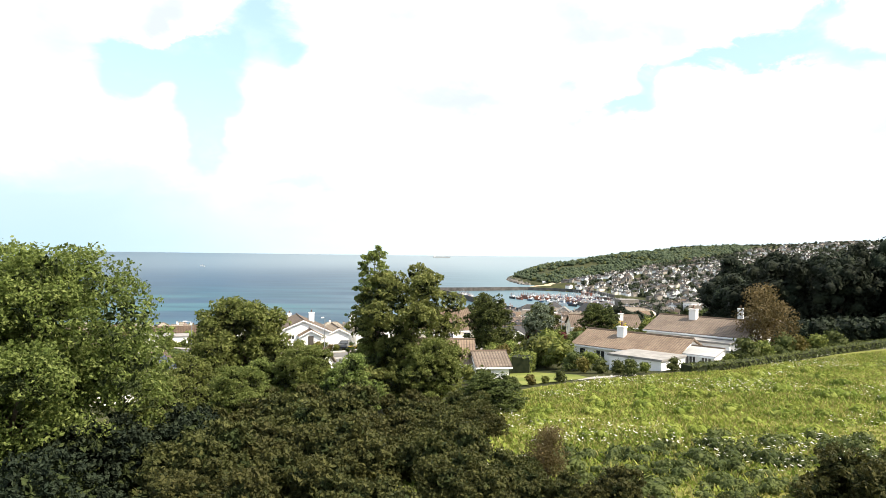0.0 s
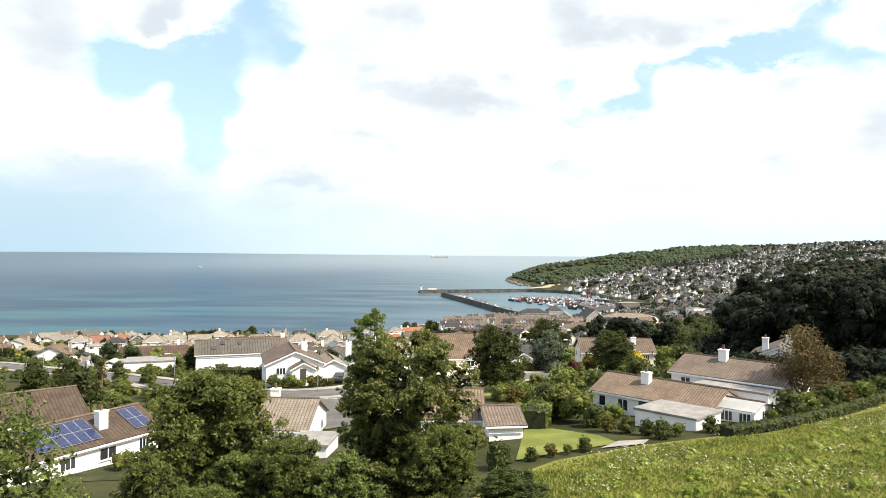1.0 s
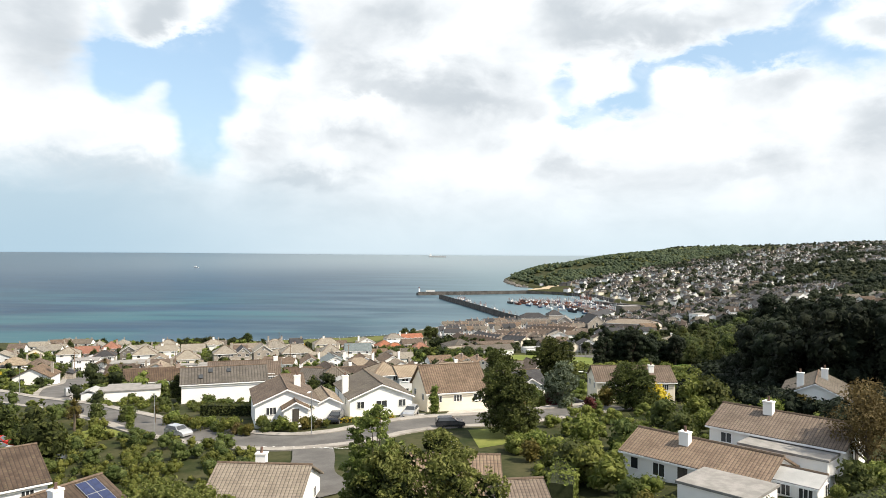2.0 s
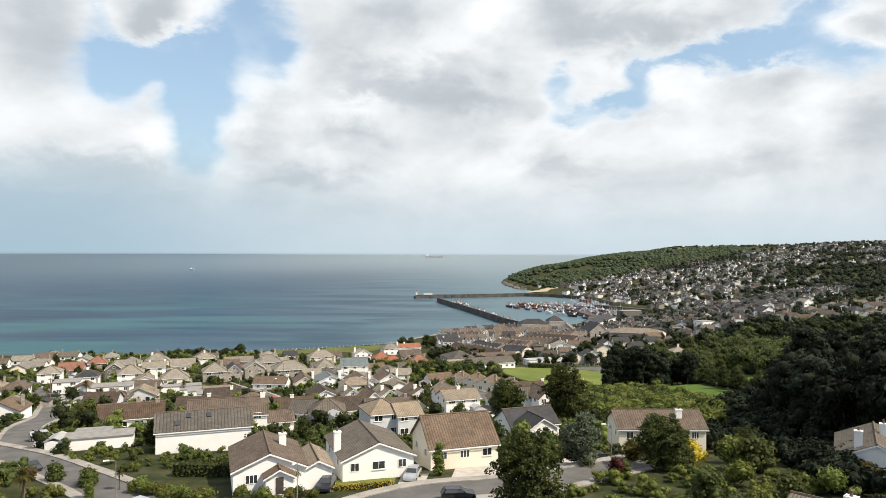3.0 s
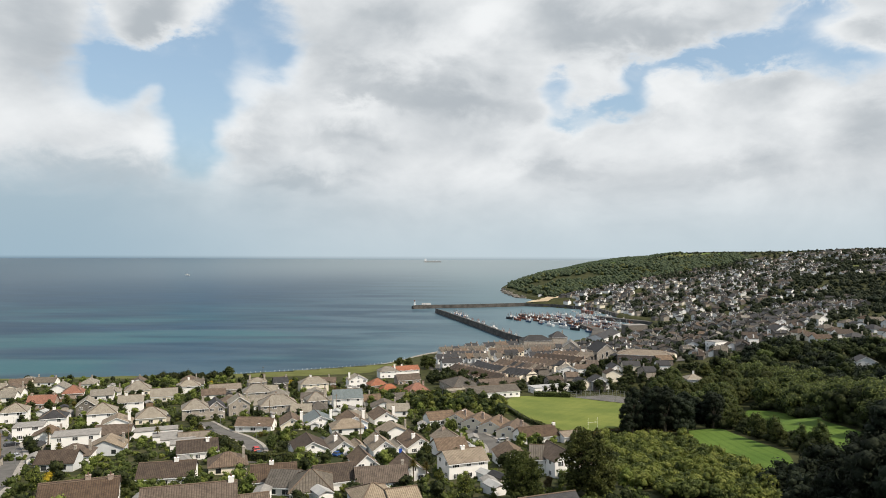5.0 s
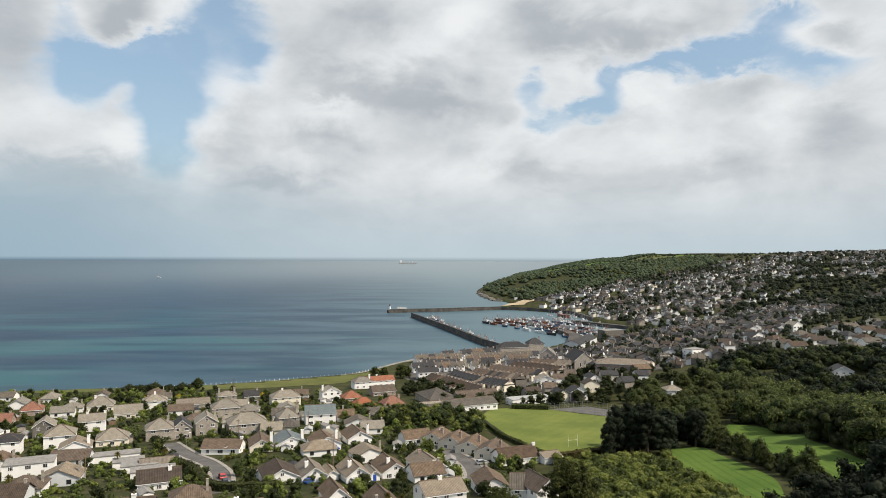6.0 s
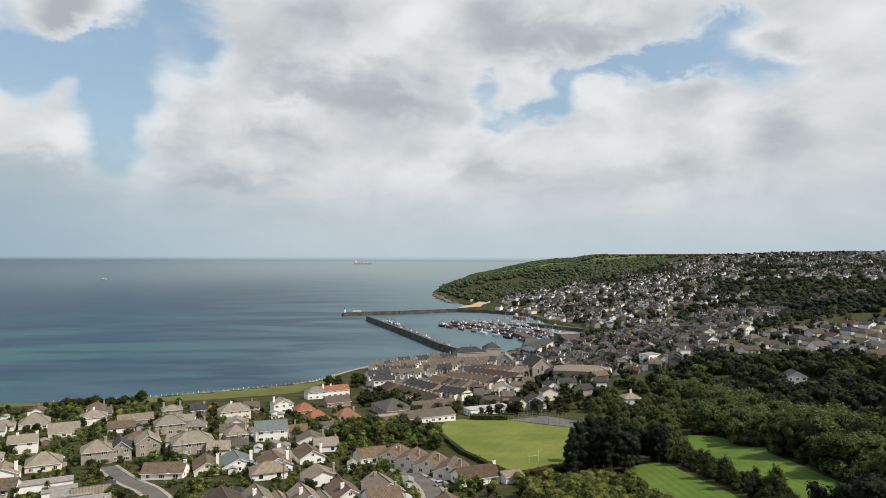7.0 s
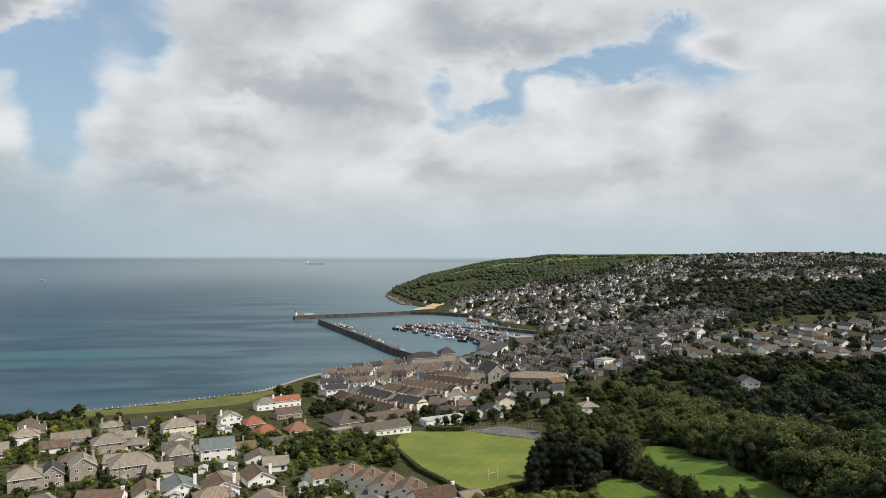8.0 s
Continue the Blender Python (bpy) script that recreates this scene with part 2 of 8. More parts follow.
def water():
    """The sea: dark blue to the west, paler and greyer by the harbour, with turquoise shoals, long drifting streaks and
    painted haze far out.
    """
    m = bpy.data.materials.new("sea_water")
    m.use_nodes = True
    n = Nodes(m.node_tree)
    at = n.add("ShaderNodeTexCoord").outputs["Object"]

    def streaks(x, y, detail, distort):
        mapped = n.add("ShaderNodeMapping", Vector=at)
        mapped.inputs["Scale"].default_value = (x, y, 1.0)
        return n.noise(mapped, 1.0, detail, 0.55, distort)
    shoal, drift, thin = streaks(0.0022, 0.0052, 3.0, 0.8), streaks(0.0045, 0.016, 4.0, 0.5), streaks(0.012, 0.06, 3.0, 0.3)
    wide = n.add("ShaderNodeSeparateXYZ", Vector=at)
    west = n.ramp(wide.outputs[0], 160.0, -420.0)
    bay = n.math("MULTIPLY", n.ramp(wide.outputs[0], 40.0, -200.0), n.ramp(wide.outputs[1], 1500.0, 800.0))
    colour = n.mix(west, (0.076, 0.129, 0.155), (0.006, 0.033, 0.070))
    colour = n.mix(n.math("MULTIPLY", bay, n.ramp(shoal, 0.44, 0.62, 0.0, 0.75)), colour, (0.024, 0.090, 0.104))
    colour = n.mix(n.math("MULTIPLY", n.ramp(drift, 0.40, 0.60, 0.75, 0.0), n.ramp(wide.outputs[0], 160.0, -120.0)), colour, (0.005, 0.027, 0.054))
    colour = n.mix(n.ramp(thin, 0.42, 0.66, 0.0, 0.16), colour, (0.088, 0.128, 0.144))
    # haze towards the horizon put into the water's colour
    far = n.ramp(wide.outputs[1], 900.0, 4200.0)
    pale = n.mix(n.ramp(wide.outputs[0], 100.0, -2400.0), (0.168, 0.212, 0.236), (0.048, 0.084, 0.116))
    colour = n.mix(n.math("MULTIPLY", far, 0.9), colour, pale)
    ripple = n.math("ADD", n.noise(at, 0.25, 2.0, 0.5), n.math("MULTIPLY", thin, 0.8))
    hump = n.add("ShaderNodeBump", Strength=0.14, Distance=0.4, Height=ripple)
    shader = n.add("ShaderNodeBsdfPrincipled", Base_Color=colour, Roughness=0.36, IOR=1.33, Normal=hump)
    shader.inputs["Specular IOR Level"].default_value = 0.06
    n.add("ShaderNodeOutputMaterial", Surface=shader)
    return m


def pane_glass():
    m = bpy.data.materials.new("window_glass")
    m.use_nodes = True
    n = Nodes(m.node_tree)
    whole = n.add("ShaderNodeObjectInfo").outputs["Random"]
    colour = n.mix(whole, (0.012, 0.014, 0.016), (0.06, 0.065, 0.07))
    shader = n.add("ShaderNodeBsdfPrincipled", Base_Color=colour, Roughness=0.06, IOR=1.5)
    n.add("ShaderNodeOutputMaterial", Surface=shader)
    return m


M = {
    "white": surface("white_render", (0.74, 0.73, 0.70), (0.82, 0.81, 0.79), 0.5, 0.85, 20, 0.1, patch=0.9),
    "cream": surface("cream_render", (0.68, 0.62, 0.50), (0.76, 0.70, 0.58), 0.5, 0.85, 20, 0.1, patch=0.9),
    "pale": surface("pale_grey_render", (0.50, 0.52, 0.53), (0.60, 0.61, 0.61), 0.5, 0.85, 20, 0.1, patch=0.9),
    "stone": masonry("granite_rubble", (0.26, 0.23, 0.19), (0.36, 0.32, 0.27), (0.44, 0.41, 0.36)),
    "darkstone": masonry("dark_granite", (0.095, 0.085, 0.075), (0.155, 0.14, 0.12), (0.20, 0.185, 0.16)),
    "brick": masonry("red_brown_brick", (0.26, 0.14, 0.10), (0.32, 0.19, 0.13), (0.40, 0.36, 0.31), 0.225, 0.075),
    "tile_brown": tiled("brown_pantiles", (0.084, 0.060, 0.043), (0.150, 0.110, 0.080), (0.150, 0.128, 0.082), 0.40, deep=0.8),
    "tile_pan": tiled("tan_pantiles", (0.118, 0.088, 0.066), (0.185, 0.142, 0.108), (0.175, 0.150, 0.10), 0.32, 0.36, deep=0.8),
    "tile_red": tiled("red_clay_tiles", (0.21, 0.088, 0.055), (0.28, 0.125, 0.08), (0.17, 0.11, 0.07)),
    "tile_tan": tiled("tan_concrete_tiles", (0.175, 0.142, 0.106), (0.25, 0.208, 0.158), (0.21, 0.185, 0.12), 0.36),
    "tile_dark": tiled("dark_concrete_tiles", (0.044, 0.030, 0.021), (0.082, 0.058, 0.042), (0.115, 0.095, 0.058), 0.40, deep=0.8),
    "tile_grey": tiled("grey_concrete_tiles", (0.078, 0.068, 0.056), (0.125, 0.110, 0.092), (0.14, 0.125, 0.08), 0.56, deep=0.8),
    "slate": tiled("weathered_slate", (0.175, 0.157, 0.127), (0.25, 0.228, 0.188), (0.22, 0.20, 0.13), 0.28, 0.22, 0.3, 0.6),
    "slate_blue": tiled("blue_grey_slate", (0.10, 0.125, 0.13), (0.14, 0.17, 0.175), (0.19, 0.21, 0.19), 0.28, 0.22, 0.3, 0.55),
    # slate darkened further: cloud shade over the old town put into its colour
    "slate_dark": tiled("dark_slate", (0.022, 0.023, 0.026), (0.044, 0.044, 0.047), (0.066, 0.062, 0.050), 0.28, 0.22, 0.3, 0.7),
    "ridge": surface("ridge_tile", (0.09, 0.066, 0.048), (0.15, 0.11, 0.08), 3, 0.85),
    "felt": surface("roofing_felt", (0.17, 0.165, 0.155), (0.25, 0.24, 0.225), 0.9, 0.9, 15, 0.2),
    "trim": surface("white_paint", (0.74, 0.74, 0.73), (0.80, 0.80, 0.79), 2, 0.5, 40, 0.03),
    "pane": pane_glass(),
    "door_dark": surface("dark_door_paint", (0.05, 0.045, 0.04), (0.08, 0.07, 0.06), 3, 0.5),
    "blue_paint": surface("blue_paint", (0.02, 0.07, 0.35), (0.03, 0.09, 0.42), 2, 0.45),
    "teal_paint": surface("teal_paint", (0.04, 0.30, 0.33), (0.06, 0.36, 0.38), 2, 0.5),
    "pot": surface("clay_pot", (0.10, 0.065, 0.05), (0.16, 0.10, 0.075), 4, 0.8),
    "asphalt": surface("asphalt", (0.075, 0.072, 0.068), (0.12, 0.115, 0.108), 0.25, 0.9, 8, 0.2, coords="Object"),
    "paving": surface("concrete_paving", (0.20, 0.185, 0.165), (0.30, 0.28, 0.25), 0.6, 0.9, 6, 0.2),
    "gravel": surface("pale_drive", (0.34, 0.31, 0.27), (0.45, 0.42, 0.37), 0.8, 0.95, 10, 0.3),
    "line": surface("road_marking", (0.60, 0.60, 0.57), (0.72, 0.72, 0.69), 3, 0.8),
    "lawn": surface("mown_lawn", (0.105, 0.128, 0.030), (0.170, 0.182, 0.050), 0.3, 0.95, 5, 0.5, spec=0.1),
    "pitch": mown("playing_field_grass", (0.092, 0.122, 0.028), (0.148, 0.170, 0.042), 0.07, 5.0, 0.5),
    "crop": mown("green_pasture", (0.058, 0.106, 0.018), (0.092, 0.145, 0.028), 0.22, 2.4, 0.12),
    "earth": surface("garden_ground", (0.020, 0.025, 0.009), (0.055, 0.056, 0.022), 0.12, 0.95, 1.5, 0.6, spec=0.1, patch=0.8),
    "garden": surface("garden_plots", (0.018, 0.027, 0.008), (0.060, 0.058, 0.028), 0.22, 0.95, 1.1, 0.5, spec=0.1, patch=0.6),
    "yards": surface("town_yards", (0.05, 0.048, 0.044), (0.11, 0.102, 0.092), 0.15, 0.9, 1.2, 0.3),
    "seafront": surface("sea_front_turf", (0.075, 0.085, 0.026), (0.105, 0.112, 0.038), 0.06, 0.95, 0.8, 0.4, spec=0.1),
    "meadow": surface("meadow_ground", (0.09, 0.10, 0.02), (0.17, 0.17, 0.045), 0.3, 0.95, 4, 0.6, spec=0.1),
    "sand": surface("beach_sand", (0.34, 0.27, 0.17), (0.42, 0.34, 0.23), 0.05, 0.95, 2, 0.2),
    "rock": surface("shore_rock", (0.06, 0.055, 0.05), (0.17, 0.155, 0.13), 0.12, 0.9, 0.8, 0.8),
    "quay": surface("quay_concrete", (0.14, 0.13, 0.12), (0.24, 0.225, 0.20), 0.08, 0.9, 1.5, 0.3),
    "pier": surface("pier_granite", (0.040, 0.038, 0.035), (0.095, 0.088, 0.080), 0.15, 0.85, 1.2, 0.5),
    "metal": surface("grey_metal", (0.30, 0.31, 0.32), (0.40, 0.41, 0.42), 2, 0.4, metal=0.6),
    "sheet": surface("grey_roof_sheet", (0.26, 0.265, 0.26), (0.36, 0.36, 0.35), 0.3, 0.6),
    "timber": surface("weathered_fence", (0.12, 0.08, 0.05), (0.20, 0.14, 0.09), 1.5, 0.85),
    "bark": surface("bark", (0.07, 0.055, 0.04), (0.15, 0.12, 0.09), 2, 0.95, 14, 0.8),
    "solar": surface("solar_cell", (0.012, 0.018, 0.055), (0.02, 0.03, 0.085), 2, 0.15, spec=0.6),
    "tyre": surface("tyre_rubber", (0.015, 0.015, 0.015), (0.03, 0.03, 0.03), 5, 0.9),
    "silver": surface("silver_car_paint", (0.42, 0.43, 0.44), (0.50, 0.51, 0.52), 1, 0.25, metal=0.5),
    "black": surface("black_car_paint", (0.015, 0.016, 0.02), (0.025, 0.027, 0.032), 1, 0.2, spec=0.6),
    "red": surface("red_car_paint", (0.35, 0.02, 0.015), (0.42, 0.03, 0.02), 1, 0.25, spec=0.5),
    "bluecar": surface("blue_car_paint", (0.03, 0.08, 0.25), (0.04, 0.11, 0.32), 1, 0.25, spec=0.5),
    "hull_blue": surface("blue_hull_paint", (0.035, 0.075, 0.14), (0.06, 0.11, 0.18), 0.8, 0.5),
    "hull_red": surface("rusty_red_hull", (0.13, 0.05, 0.035), (0.19, 0.08, 0.055), 0.8, 0.6),
    "hull_dark": surface("black_hull", (0.02, 0.025, 0.03), (0.05, 0.05, 0.055), 0.8, 0.6),
    "hull_white": surface("white_hull", (0.55, 0.56, 0.56), (0.70, 0.70, 0.69), 0.8, 0.5),
    "orange": surface("rusty_orange_paint", (0.26, 0.09, 0.045), (0.34, 0.13, 0.06), 1, 0.6),
    # near-black core colour: painted shade behind the outer leaves
    "twigs": surface("hedge_core_shade", (0.012, 0.017, 0.006), (0.024, 0.030, 0.011), 2, 0.95),
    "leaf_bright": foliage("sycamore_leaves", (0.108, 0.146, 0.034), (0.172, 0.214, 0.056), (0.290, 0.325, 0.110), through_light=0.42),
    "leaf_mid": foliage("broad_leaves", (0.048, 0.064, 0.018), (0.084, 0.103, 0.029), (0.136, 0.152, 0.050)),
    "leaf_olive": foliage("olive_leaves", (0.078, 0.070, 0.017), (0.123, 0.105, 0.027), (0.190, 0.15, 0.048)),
    # dark needles, with cloud shade over the woods also put into the colour
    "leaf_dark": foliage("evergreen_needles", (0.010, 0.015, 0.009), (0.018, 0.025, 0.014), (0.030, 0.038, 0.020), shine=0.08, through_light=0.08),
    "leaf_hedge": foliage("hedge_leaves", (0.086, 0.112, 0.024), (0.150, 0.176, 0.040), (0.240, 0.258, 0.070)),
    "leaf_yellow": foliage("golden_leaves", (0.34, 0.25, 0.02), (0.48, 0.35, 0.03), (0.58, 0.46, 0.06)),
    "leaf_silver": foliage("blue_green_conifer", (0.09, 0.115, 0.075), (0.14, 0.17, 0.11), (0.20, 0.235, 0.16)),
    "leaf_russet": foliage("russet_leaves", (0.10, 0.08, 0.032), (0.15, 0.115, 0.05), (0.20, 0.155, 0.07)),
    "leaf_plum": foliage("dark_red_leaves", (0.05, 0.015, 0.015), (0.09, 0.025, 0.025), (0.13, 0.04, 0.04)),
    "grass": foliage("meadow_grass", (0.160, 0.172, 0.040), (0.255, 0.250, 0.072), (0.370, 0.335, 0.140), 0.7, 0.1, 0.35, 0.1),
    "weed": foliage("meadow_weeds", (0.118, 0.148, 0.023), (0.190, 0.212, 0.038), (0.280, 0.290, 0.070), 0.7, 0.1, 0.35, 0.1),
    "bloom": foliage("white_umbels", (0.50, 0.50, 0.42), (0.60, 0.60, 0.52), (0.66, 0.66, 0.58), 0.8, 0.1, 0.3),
    # darkened copy of the leaves: cloud shade on the woodland painted in
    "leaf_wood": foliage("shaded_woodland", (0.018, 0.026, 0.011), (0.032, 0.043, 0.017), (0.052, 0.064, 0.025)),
    # dark leaf copy: the shade inside crowns put into its colour
    "leaf_inner_shade": foliage("shaded_inner_leaves", (0.022, 0.030, 0.011), (0.038, 0.048, 0.017), (0.052, 0.062, 0.023), shine=0.05, through_light=0.1),
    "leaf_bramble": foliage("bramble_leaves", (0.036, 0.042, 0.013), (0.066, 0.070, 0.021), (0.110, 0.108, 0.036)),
    # haze over the far headland put into these greyer leaves
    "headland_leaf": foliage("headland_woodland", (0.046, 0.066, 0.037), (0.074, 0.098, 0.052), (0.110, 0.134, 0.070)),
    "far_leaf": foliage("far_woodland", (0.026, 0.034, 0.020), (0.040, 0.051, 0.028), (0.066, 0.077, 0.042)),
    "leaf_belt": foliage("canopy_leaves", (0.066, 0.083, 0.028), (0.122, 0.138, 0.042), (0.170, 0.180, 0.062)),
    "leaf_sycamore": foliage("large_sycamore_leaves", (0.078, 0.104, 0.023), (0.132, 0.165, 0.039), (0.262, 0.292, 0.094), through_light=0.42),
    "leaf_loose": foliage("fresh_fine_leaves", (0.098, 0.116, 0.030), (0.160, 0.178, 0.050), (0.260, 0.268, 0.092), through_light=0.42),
    "sea": water(),
}

# ---------- the shape of the land (x to the right of the flight, y ahead, the sea at 0)
COAST = [(-5000, 460), (-880, 490), (-292, 524), (-188, 543), (-153, 549), (-101, 569), (-48, 598), (-19, 647), (6, 676), (56, 700), (89, 729), (125, 751), (171, 826),
         (255, 913), (238, 1038), (232, 1151), (173, 1220), (129, 1236), (150, 1300), (178, 1352), (150, 1500), (146, 1805), (196, 2085), (313, 2624), (491, 3481), (900, 5000)]
SLOPE_Y = (-5000, -300, 0, 40, 60, 96, 110, 150, 222, 265, 305, 342, 397, 438, 500, 545, 650, 5000)
SLOPE_Z = (90, 75, 59.5, 56, 54, 50.2, 49.2, 47, 37, 30.5, 25.5, 22.5, 17, 13.5, 9, 6.2, 5, 5)


def smooth(v, a, b):
    s = np.clip((np.asarray(v, float) - a) / (b - a), 0, 1)
    return s * s * (3 - 2 * s)


def inland(x, y):
    """Metres from the shore, negative over the sea."""
    x, y = np.broadcast_arrays(np.asarray(x, float), np.asarray(y, float))
    best, odd = np.full(x.shape, 1e9), np.zeros(x.shape, bool)
    ring = COAST + [(9000, 5000), (9000, -9000), (-9000, -9000), (-9000, 460)]
    for n, (p, q) in enumerate(zip(ring, ring[1:] + ring[:1])):
        ex, ey = q[0] - p[0], q[1] - p[1]
        if n < len(COAST) - 1:
            k = np.clip(((x - p[0]) * ex + (y - p[1]) * ey) / (ex * ex + ey * ey), 0, 1)
            best = np.minimum(best, np.hypot(x - p[0] - k * ex, y - p[1] - k * ey))
        if ey:
            odd ^= ((p[1] > y) != (q[1] > y)) & (x < p[0] + (y - p[1]) / ey * ex)
    return np.where(odd, best, -best)


def height(x, y):
    x, y = np.broadcast_arrays(np.asarray(x, float), np.asarray(y, float))
    d = inland(x, y)
    near = np.interp(y, SLOPE_Y, SLOPE_Z) + np.clip(x, -60, 60) * np.interp(y, (0, 110, 150, 200), (0.065, 0.065, 0.03, 0))
    foot = 40 + 58 * smooth(y, 300, 345) * (1 - smooth(y, 450, 500))
    shore = 1 - (1 - smooth(d, 30, 170)) * smooth(y, 540, 600)
    near = near + 80 * (1 - np.exp(-np.maximum(0, x - foot) / 700)) * smooth(y, 150, 260) * shore + 0.06 * np.clip(x - 60, 0, 400) * (1 - smooth(y, 150, 260))
    reach = 480 - 240 * smooth(y, 1400, 1800)
    far = 4 + 94 * (1 - np.exp(-np.maximum(d - 15 - 30 * (1 - smooth(y, 900, 1100)), 0) / reach)) + 5 * np.sin(x / 170 + 1) * np.sin(y / 210) * smooth(d, 100, 500)
    slant = x / np.maximum(y, 1)
    far = far - 18 * smooth(slant, 0.13, 0.175) * (1 - smooth(slant, 0.275, 0.33)) * smooth(y, 1650, 2000)
    land = near + (far - near) * smooth(y, 700, 1000)
    land = land + 0.25 * np.sin(x / 11.0) * np.sin(y / 13.0 + 0.6) * smooth(d, 10, 60)
    land = np.minimum(land, 3.6 + np.maximum(d, 0) * 0.35)
    return np.where(d > 0, land, np.maximum(-7.0, -2.0 + d * 0.15))


def ground_z(x, y):
    return float(height(x, y))

# ---------- building blocks
def raw(name, verts, faces, mat, uv=None, smooth_shade=False):
    """A mesh from vertices and faces made in the code; uv: one pair for each face corner."""
    me = bpy.data.meshes.new(name)
    me.from_pydata([tuple(map(float, v)) for v in verts], [], faces)
    if uv is not None:
        me.uv_layers.new(name="UVMap").data.foreach_set("uv", np.asarray(uv, np.float32).ravel())
    for k in mat if isinstance(mat, (list, tuple)) else (mat,):
        me.materials.append(M[k])
    if smooth_shade:
        me.polygons.foreach_set("use_smooth", [True] * len(me.polygons))
    return me


def quads(name, corners, mat, heart=None, heart_mat=None, inner=0):
    """A mesh of loose four-cornered pieces from an array (n, 4, 3), and the rounded hearts (vertices, triangles)
    that they stand on; the last inner pieces are of the hearts' material."""
    n = len(corners)
    me = bpy.data.meshes.new(name)
    points, loops = np.asarray(corners, np.float32).reshape(-1, 3), np.arange(4 * n, dtype=np.int32)
    starts = np.arange(0, 4 * n, 4, dtype=np.int32)
    tri = 0
    if heart is not None:
        tri = len(heart[1])
        points = np.concatenate([points, np.asarray(heart[0], np.float32)])
        loops = np.concatenate([loops, (np.asarray(heart[1], np.int32) + 4 * n).ravel()])
        starts = np.concatenate([starts, 4 * n + np.arange(0, 3 * tri, 3, dtype=np.int32)])
    me.vertices.add(len(points))
    me.vertices.foreach_set("co", np.ascontiguousarray(points).ravel())
    me.loops.add(len(loops))
    me.loops.foreach_set("vertex_index", loops)
    me.polygons.add(n + tri)
    me.polygons.foreach_set("loop_start", starts)
    me.update(calc_edges=True)
    me.materials.append(M[mat])
    if tri:
        me.polygons.foreach_set("use_smooth", np.arange(n + tri) >= n)
    if heart_mat:
        me.materials.append(M[heart_mat])
        me.polygons.foreach_set("material_index", (np.arange(n + tri) >= n - inner).astype(np.int32))
    return me


def ball(fine):
    """The vertices and triangles of a unit ball."""
    bm = bmesh.new()
    bmesh.ops.create_icosphere(bm, subdivisions=fine, radius=1.0)
    v, f = np.array([p.co[:] for p in bm.verts]), np.array([[p.index for p in t.verts] for t in bm.faces])
    bm.free()
    return v, f


def lumps(d, pick):
    """How far a crown's lobe bulges in the directions d; pick: the number of the lobe."""
    return 1 + 0.16 * np.sin(5 * d[:, 0] + pick) * np.sin(5 * d[:, 1] + 2 * pick) + 0.10 * np.sin(11 * d[:, 2] + pick) * np.sin(9 * d[:, 0]) + 0.07 * np.sin(17 * d[:, 1] + 3 * pick) * np.sin(15 * d[:, 2] + pick)


def hearts_of(c, r, k, fine):
    """The rounded hearts of all lobes as one list of vertices and triangles."""
    v, f = kept(("ball", fine), lambda: ball(fine))
    vs, fs = [], []
    for n, (at, size) in enumerate(zip(c, r)):
        vs.append(np.asarray(at) + v * np.asarray(size) * k * lumps(v, n)[:, None])
        fs.append(f + n * len(v))
    return np.concatenate(vs), np.concatenate(fs)


def joined(hearts):
    """Many hearts as one."""
    base = np.cumsum([0] + [len(v) for v, f in hearts[:-1]])
    return np.concatenate([v for v, f in hearts]), np.concatenate([f + b for (v, f), b in zip(hearts, base)])


def part(name, mesh, parent, label="", m=None):
    ob = new(name, mesh)
    ob.parent = parent
    if m is not None:
        ob.matrix_basis = m
    if label:
        tagged(ob, label)
    return ob


def thing(name, m, label, category, group="", kind=""):
    ob = new(name)
    ob.matrix_basis = m
    ob.empty_display_size = 0.5
    return tagged(ob, label, category, group, kind)


def solid(name, mesh, label, category, group="", kind="", m=None):
    ob = new(name, mesh)
    if m is not None:
        ob.matrix_basis = m
    return tagged(ob, label, category, group, kind)


